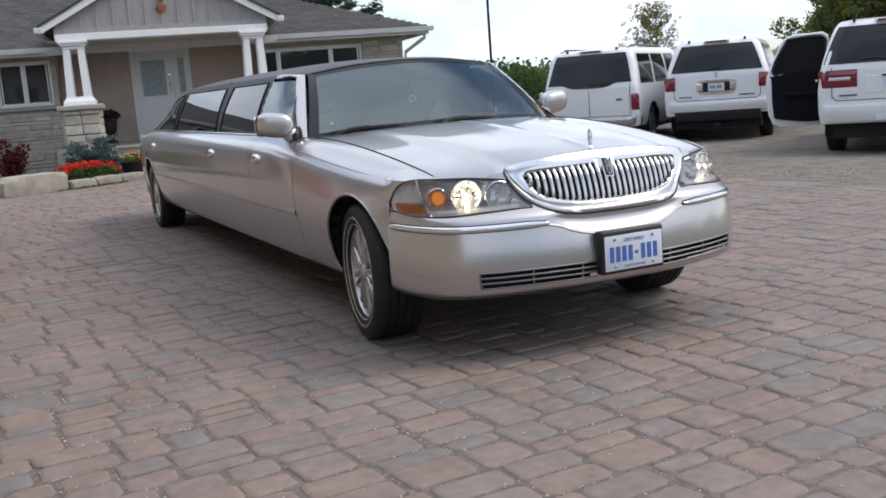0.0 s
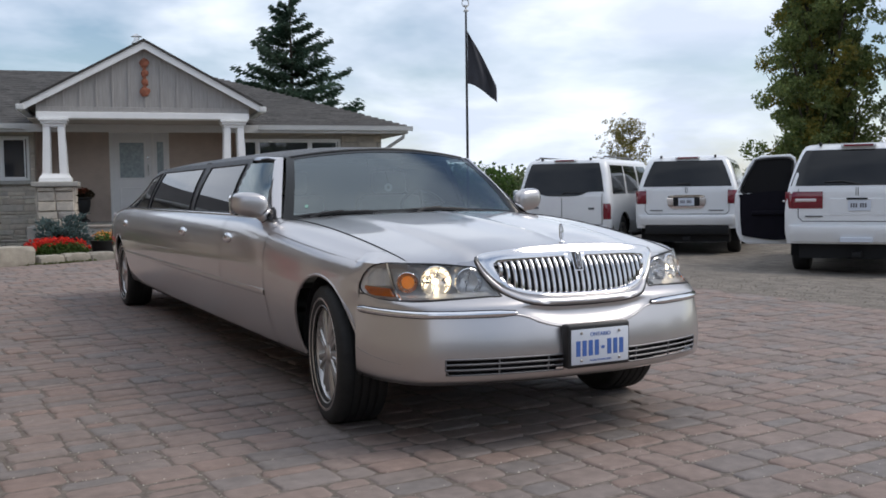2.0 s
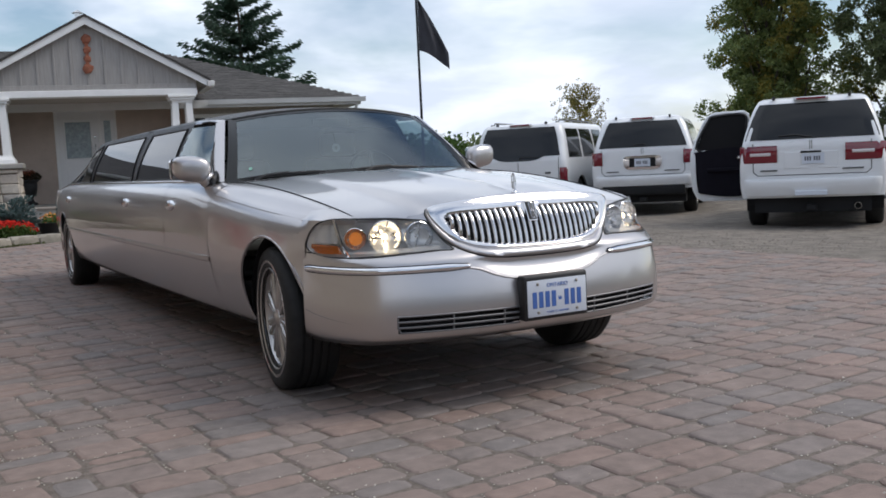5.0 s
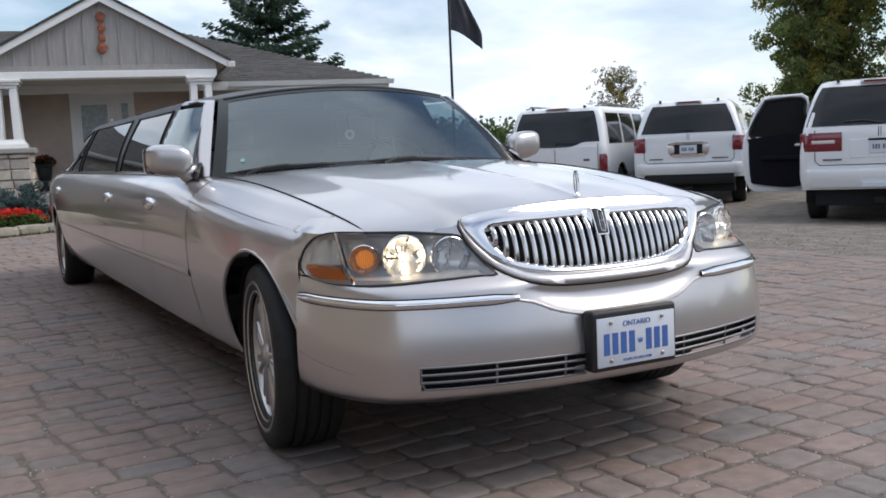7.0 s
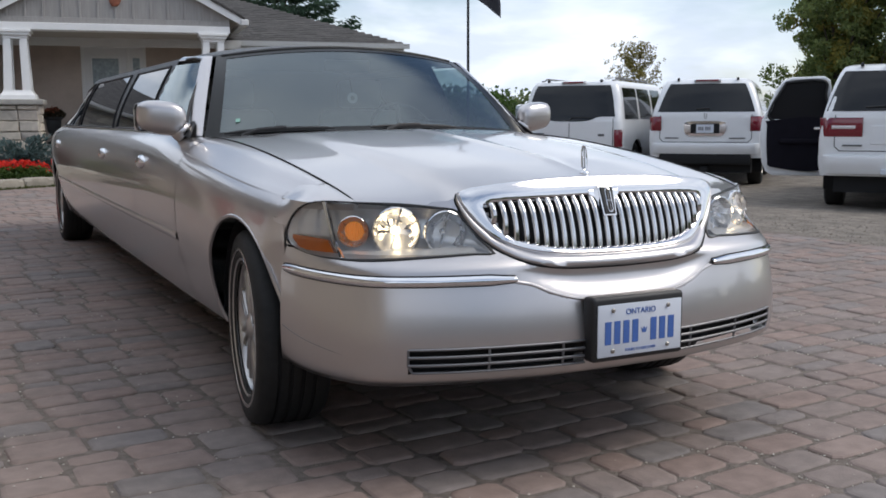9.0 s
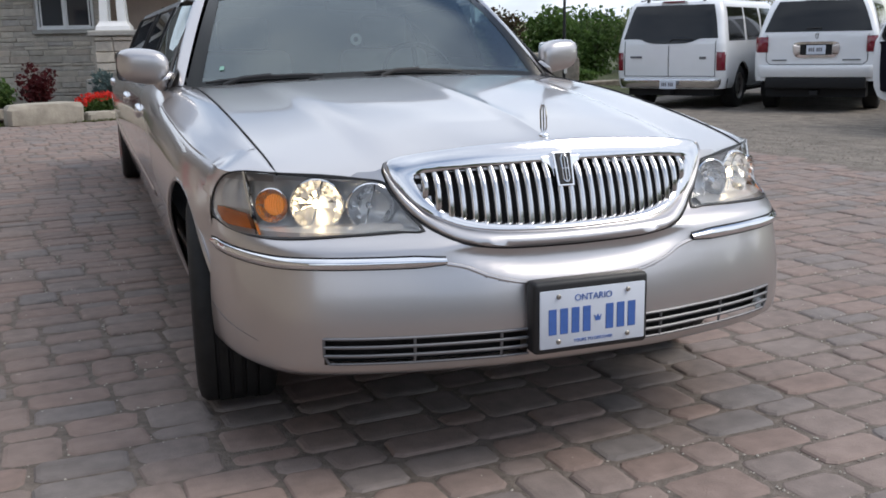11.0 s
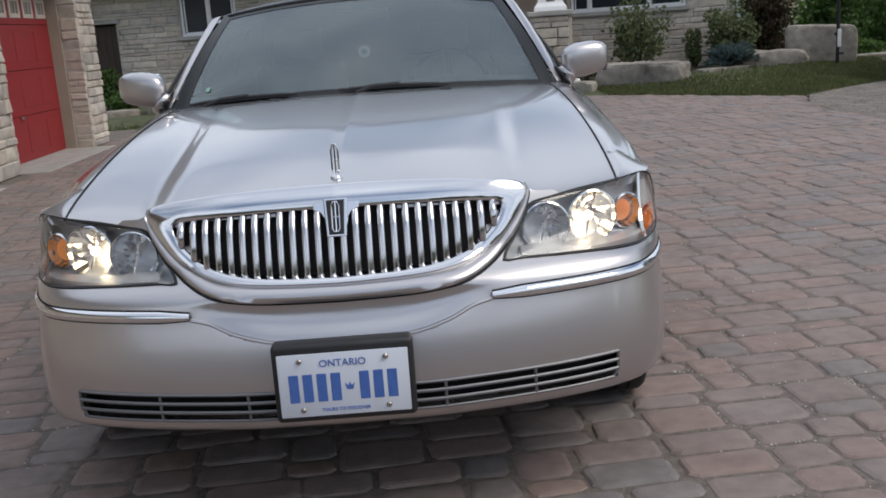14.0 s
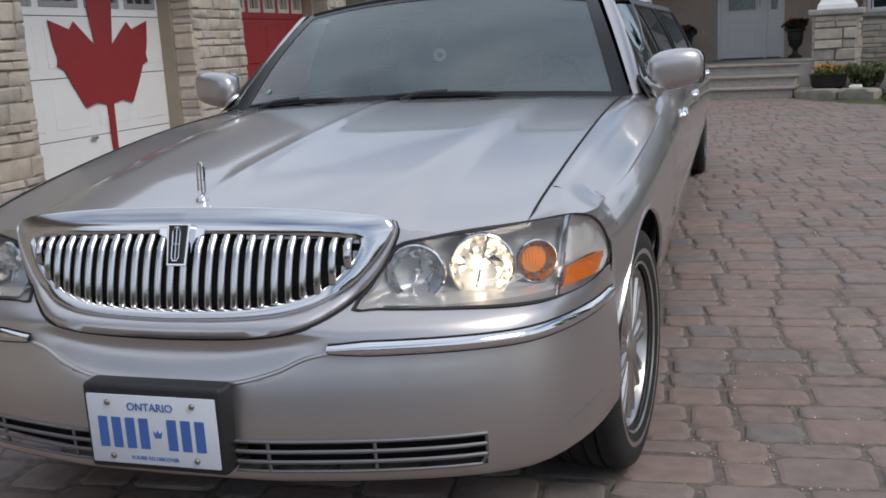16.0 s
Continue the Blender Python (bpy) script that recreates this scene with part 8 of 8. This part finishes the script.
# flagpole
fp = thing("flagpole", "slim dark flagpole with a limp dark flag", "flagpole", (7.95, 15.75, .10))
part("pole", tube_bm([(0, 0, -.1), (0, 0, 2.5), (0, 0, 4.98)], [.032, .028, .022], 10), POLE, fp, smooth=True)
part("finial", lathe_bm([(.001, 4.97), (.05, 4.98), (.055, 5.01), (.02, 5.03), (.018, 5.08), (.045, 5.10), (.045, 5.12), (.001, 5.13)], seg=16), GUTTER, fp, "pale metal cap", smooth=True)
part("bracket", box_bm(-.05, .05, -.05, .05, .50, .56, .01), POLE, fp)
part("holder", box_bm(-.03, .035, -.075, -.035, .30, .62, .008), GUTTER, fp, "pale metal holder")
part("cleat", box_bm(-.035, .11, -.02, .02, .16, .20, .008), POLE, fp)
part("cap_ring", tube_bm([(.085 * math.cos(k * math.pi / 8), .02, 5.17 + .085 * math.sin(k * math.pi / 8)) for k in range(17)], .012, 6), GUTTER, fp, "pale metal ring", smooth=True)
part("cap_disc", lathe_bm([(.001, 5.25), (.10, 5.25), (.125, 5.27), (.11, 5.295), (.03, 5.31), (.001, 5.31)], seg=20), POLE, fp, "dark round cap", smooth=True)
rows = []
for i in range(25):
    u = i / 24
    row = []
    for j in range(17):
        v = j / 16
        out = .026 + .64 * min(1, v * 1.25 + .04) ** .8 * u ** .9
        fold = .05 * math.sin(8.5 * u + 2.6 * v) * u ** .5 + .03 * math.sin(16 * u - 4 * v) * u
        row.append((out * .88 + fold * .48, -out * .48 + fold * .88, 4.56 - 1.16 * v - .44 * u ** 1.3 * (.25 + .75 * v)))
    rows.append(row)
part("flag", grid_bm(rows), FLAGM, fp, "dark hanging cloth flag", smooth=True, angle=0)

# porch urns
urn = thing("urn_planter", "black cast urn of dried reddish flowers on the porch", "planter", group="porch urns")
urn.matrix_basis = HOUSE @ pose(.80, 2.32, .545)
part("urn", lathe_bm([(.001, 0), (.13, 0), (.13, .04), (.07, .07), (.045, .13), (.06, .18), (.12, .24), (.145, .38), (.15, .48), (.19, .52), (.19, .545), (.165, .54), (.14, .5), (.001, .5)], seg=24), URN, urn, smooth=True)
rngu = np.random.default_rng(9)
leaf_part("leaves", clump_points(rngu, [((0, 0, .6), (.24, .24, .12)), ((.1, 0, .66), (.14, .14, .08))], 330), .05, BROWNLEAF, urn, rngu, "brownish dry leaves")
leaf_part("blossoms", clump_points(rngu, [((-.06, 0, .68), (.16, .16, .07))], 90), .045, leaf_mat("rust_petal", [(.32, .09, .06), (.42, .14, .08), (.28, .07, .05)]), urn, rngu, "rust coloured blossoms", aspect=1.1)
copy_thing(urn, HOUSE @ pose(-1.32, 2.30, .545, 0, 0, 70))

# garden bench against the left wall
bench = thing("garden_bench", "dark garden bench with a lattice back", "bench")
bench.matrix_basis = HOUSE @ pose(-5.22, 1.58, .0)
for x in (-.56, .56):
    part("leg_frame", tube_bm([(x, -.42, .0), (x, -.40, .40), (x, -.36, .43)], .02, 6), POLE, bench, "dark iron end frame", smooth=True)
    part("leg_frame", tube_bm([(x, .02, .0), (x, .0, .42), (x, .07, .86)], .02, 6), POLE, bench, "dark iron end frame", smooth=True)
    part("armrest", tube_bm([(x, .02, .62), (x, -.2, .64), (x, -.40, .60), (x, -.41, .42)], .016, 6), POLE, bench, smooth=True)
for i in range(4):
    part("seat_slat", box_bm(-.58, .58, -.40 + i * .105, -.31 + i * .105, .42, .445, .006), BENCHW, bench)
for z in (.55, .84):
    part("back_rail", box_bm(-.58, .58, .035, .065, z - .03, z + .03, .006), BENCHW, bench)
bm = bmesh.new()
for i in range(-2, 17):
    for s in (1, -1):
        x0 = -.56 + i * .075
        a, b = (x0, .57), (x0 + s * .24, .81)
        a2, b2 = max(-.56, min(.56, a[0])), max(-.56, min(.56, b[0]))
        if abs(b2 - a2) > .03:
            za = .57 + .24 * (a2 - a[0]) / (b[0] - a[0])
            zb = .57 + .24 * (b2 - a[0]) / (b[0] - a[0])
            add_tube(bm, [(a2, .05 + .006 * s, za), (b2, .05 + .006 * s, zb)], .008, 4)
part("lattice", bm, POLE, bench, "dark iron lattice")

# grass along the lawn's edge
rngg = np.random.default_rng(91)
cs, aims = [], []
for x0, x1, n, back in ((-3.8, -.2, 5200, 1.1), (3.3, 9.2, 15000, 1.5), (-9, -3.6, 900, .5)):
    xs = rngg.uniform(x0, x1, n)
    for x in xs:
        d = abs(rngg.normal()) * back
        y = lawn_edge(x) + d - .02 + rngg.normal() * .02
        cs.append((x, y, rise_at(x, y) + .02))
        aims.append((rngg.normal() * .35, rngg.normal() * .35, .8))
me = quads_mesh("grass", cs, .022, rngg, aims=aims, aspect=3.4)
me.materials.append(GRASSBLADE)
tagged(new("grass", me), "uneven green grass along the paving's edge", "grass", kind="stuff")

# row of trees that closes the far side of the yard, seen only in the chrome and paint
rear = leafy_tree("yard_tree", "dense dark green tree closing the yard", (-16, -24, -.1), 4.0, 6.0, 4200, .30, DARKLEAF, 95, clear=.05, bark_r=.25)
for i, (x, y) in enumerate(((-10.5, -25), (-5, -24), (.5, -25.5), (6, -24), (11.5, -25), (17, -24), (22, -22), (26, -17))):
    copy_thing(rear, pose(x, y, -.1, 0, 0, 47 * i))

# far trees that close the place behind the camera's side, seen only in the bright work
rng_far = np.random.default_rng(31)
clumps = []
for k in range(46):
    a = radians(172 + 172 * k / 45 + rng_far.uniform(-1.5, 1.5))
    R, h, w = rng_far.uniform(33, 40), rng_far.uniform(3.0, 5.2), rng_far.uniform(1.7, 2.6)
    cx, cy = R * math.cos(a), 2 + R * math.sin(a)
    for _ in range(6):
        zc = rng_far.uniform(.18, .85) * h
        sp = w * (1.1 - .7 * zc / h)
        clumps.append(((cx + rng_far.normal() * sp * .6, cy + rng_far.normal() * sp * .6, zc), (sp * .8, sp * .8, h * .2)))
me = quads_mesh("far_trees", clump_points(rng_far, clumps, 36000), .42, rng_far)
me.materials.append(DARKLEAF)
tagged(new("far_trees", me), "distant belt of dark green trees", "trees", kind="stuff")


# paving stones laid in courses, each with rounded edges; those nearest the camera's side of the car are single objects
def paver_mesh(bm, x0, x1, y0, y1, z, rng, jig=.005):
    """One tumbled stone: worn corners and a rim that rolls over in two steps."""
    j = lambda a: rng.uniform(-a, a)
    cut = .022
    tilt_x, tilt_y = j(.011), j(.011)
    cx, cy = (x0 + x1) / 2, (y0 + y1) / 2
    x0, x1, y0, y1 = x0 + j(jig), x1 + j(jig), y0 + j(jig), y1 + j(jig)
    o = [(x0 + cut, y0), (x1 - cut, y0), (x1, y0 + cut), (x1, y1 - cut), (x1 - cut, y1), (x0 + cut, y1), (x0, y1 - cut), (x0, y0 + cut)]
    o = [(x + j(.0055), y + j(.0055)) for x, y in o]
    rings = []
    for inset, drop in ((0, .024), (0, .0085), (.0065, .0030), (.019, 0)):
        sx, sy = 1 - 2 * inset / (x1 - x0), 1 - 2 * inset / (y1 - y0)
        ring = []
        for x, y in o:
            xi, yi = cx + (x - cx) * sx, cy + (y - cy) * sy
            ring.append(bm.verts.new((xi, yi, -.024 if drop == .024 else z + (xi - cx) * tilt_x + (yi - cy) * tilt_y - drop)))
        rings.append(ring)
    bm.faces.new(rings[3])
    for a, b in zip(rings, rings[1:]):
        for i in range(8):
            n = (i + 1) % 8
            bm.faces.new((a[i], a[n], b[n], b[i]))


def paved(x, y):
    """Whether a spot belongs to the paving."""
    if x < -4.0 and y > -3:
        return False
    if x > spline([(-14, 5.0), (2, 4.98), (9.4, 5.02), (11.1, 5.37), (11.2, 5.3), (12.75, 3.95), (14.2, 2.58), (14.95, 2.28), (15.6, 2.08)], y) - .02:
        return False
    return y < spline([(-9, 13.2), (-3.4, 13.45), (-1.2, 13.72), (.2, 14.5), (.36, 15.8), (2.1, 15.52), (2.6, 15.4)], x) and -12 < x and y > -8


rng = random.Random(21)
pavement = structure("pavement", "weathered red and grey paving stones laid in courses", "pavement")
stuff_bm = bmesh.new()
near = []
seams = []
rng_seam = random.Random(5)
turn = radians(5)
ct, st = math.cos(turn), math.sin(turn)
GAP = .0062
y = -9.0
while y < 16.5:
    D = .296
    x = -13 - rng.uniform(0, .3)
    while x < 7:
        w = rng.choice((.15, .18, .21, .24, .265, .275))
        order = rng.choice((0, 1, 2, 2))
        split = {0: .100, 1: .196, 2: .148}[order]
        for a0, a1 in ((0, split), (split, D)):
            mx, my, d = x + w / 2, y + (a0 + a1) / 2, a1 - a0
            X, Y = mx * ct - my * st, mx * st + my * ct
            if not paved(X, Y):
                continue
            if -3.4 < X < 4.6 and -1.7 < Y < 6 and (Y < 1.3 or rng_seam.random() < .5):
                k = rng_seam.choice((0, 0, 1, 2, 4, 7, 11))
                for _ in range(k):
                    f = rng_seam.uniform(-.5, .5)
                    ex, ey = (mx - w / 2, my + f * d) if rng_seam.random() < .5 else (mx + f * w, my - d / 2)
                    seams.append((ex * ct - ey * st, ex * st + ey * ct))
            if -1.9 < X < 2.4 and -1.3 < Y < 1.5 and len(near) < 300 and not (abs(X) < .6 and Y > .25):
                near.append((X, Y, w, round(d, 3)))
            else:
                paver_mesh(stuff_bm, mx - w / 2 + GAP, mx + w / 2 - GAP, my - d / 2 + GAP, my + d / 2 - GAP, rng.uniform(-.004, .005), rng)
        x += w
    y += D
bmesh.ops.rotate(stuff_bm, cent=(0, 0, 0), matrix=Matrix.Rotation(turn, 3, "Z"), verts=stuff_bm.verts)
tagged(part("far_paving_stones", stuff_bm, PAVE_I, pavement), kind="stuff")
shared = {}
for X, Y, w, d in near:
    key = (w, d, rng.randrange(3))
    if key not in shared:
        bm = bmesh.new()
        paver_mesh(bm, -w / 2 + GAP, w / 2 - GAP, -d / 2 + GAP, d / 2 - GAP, 0, rng)
        bm.normal_update()
        me = bpy.data.meshes.new("paving_stone")
        bm.to_mesh(me)
        bm.free()
        me.materials.append(PAVE_O)
        shared[key] = me
    ob = new("paving_stone", shared[key])
    ob.parent = pavement
    ob.matrix_basis = pose(X, Y, rng.uniform(-.003, .004), rng.uniform(-.25, .25), rng.uniform(-.25, .25), math.degrees(turn) + rng.choice((0, 0)) + rng.uniform(-.6, .6))

# grit lying in the joints and scattered over the stones
rngs = np.random.default_rng(17)
GRIT = two_tone("pale_grit", [(.42, .38, .33), (.52, .48, .42), (.33, .29, .25), (.60, .57, .52)], .95, "island", var=.1, scale=30, bump=.1, bump_scale=90)
loose = 900
n = len(seams) + loose
gx_ = np.concatenate([np.array([p[0] for p in seams]), rngs.uniform(-3.2, 4.5, loose)]) + rngs.normal(size=n) * .003
course = np.concatenate([np.array([p[1] for p in seams]), rngs.uniform(-1.6, 4, loose)]) + rngs.normal(size=n) * .003
zz_ = np.where(np.arange(n) < len(seams), -.004, .004)
r_ = rngs.uniform(.0022, .0055, n)
co, fa = [], []
for i in range(n):
    k = len(co)
    if abs(gx_[i]) < 1 and course[i] > .1:
        continue
    c = (gx_[i], course[i], zz_[i])
    j = rngs.uniform(.6, 1.4, 6) * r_[i]
    co += [(c[0] + j[0], c[1], c[2]), (c[0], c[1] + j[1], c[2]), (c[0] - j[2], c[1], c[2]), (c[0], c[1] - j[3], c[2]), (c[0], c[1], c[2] + j[4] * .8)]
    fa += [(k, k + 1, k + 4), (k + 1, k + 2, k + 4), (k + 2, k + 3, k + 4), (k + 3, k, k + 4)]
me = bpy.data.meshes.new("grit")
me.from_pydata(co, [], fa)
me.materials.append(GRIT)
tagged(new("grit", me), "loose pale grit in the paving joints", "grit", kind="stuff")

# loose gravel over the edge of the drive
rngv = np.random.default_rng(23)
n = 2400
gx2 = 5.0 + np.abs(rngv.normal(size=n)) * 1.5
gy2 = rngv.uniform(3.0, 12.6, n)
r2 = rngv.uniform(.006, .02, n)
co, fa = [], []
for i in range(n):
    x, y = float(gx2[i]), float(gy2[i])
    if x > 9 or y > lawn_edge(x) - .05:
        continue
    z, k, j = fall(x, y), len(co), rngv.uniform(.6, 1.4, 5) * r2[i]
    co += [(x + j[0], y, z), (x, y + j[1], z), (x - j[2], y, z), (x, y - j[3], z), (x + j[0] * .2, y, z + j[4] * .8)]
    fa += [(k, k + 1, k + 4), (k + 1, k + 2, k + 4), (k + 2, k + 3, k + 4), (k + 3, k, k + 4)]
me = bpy.data.meshes.new("gravel")
me.from_pydata(co, [], fa)
me.materials.append(two_tone("drive_gravel", [(.20, .175, .15), (.26, .23, .20), (.16, .14, .12)], .95, "island", var=.1, scale=30, bump=.1, bump_scale=90))
tagged(new("gravel", me), "loose pale gravel along the edge of the drive", "gravel", kind="stuff")
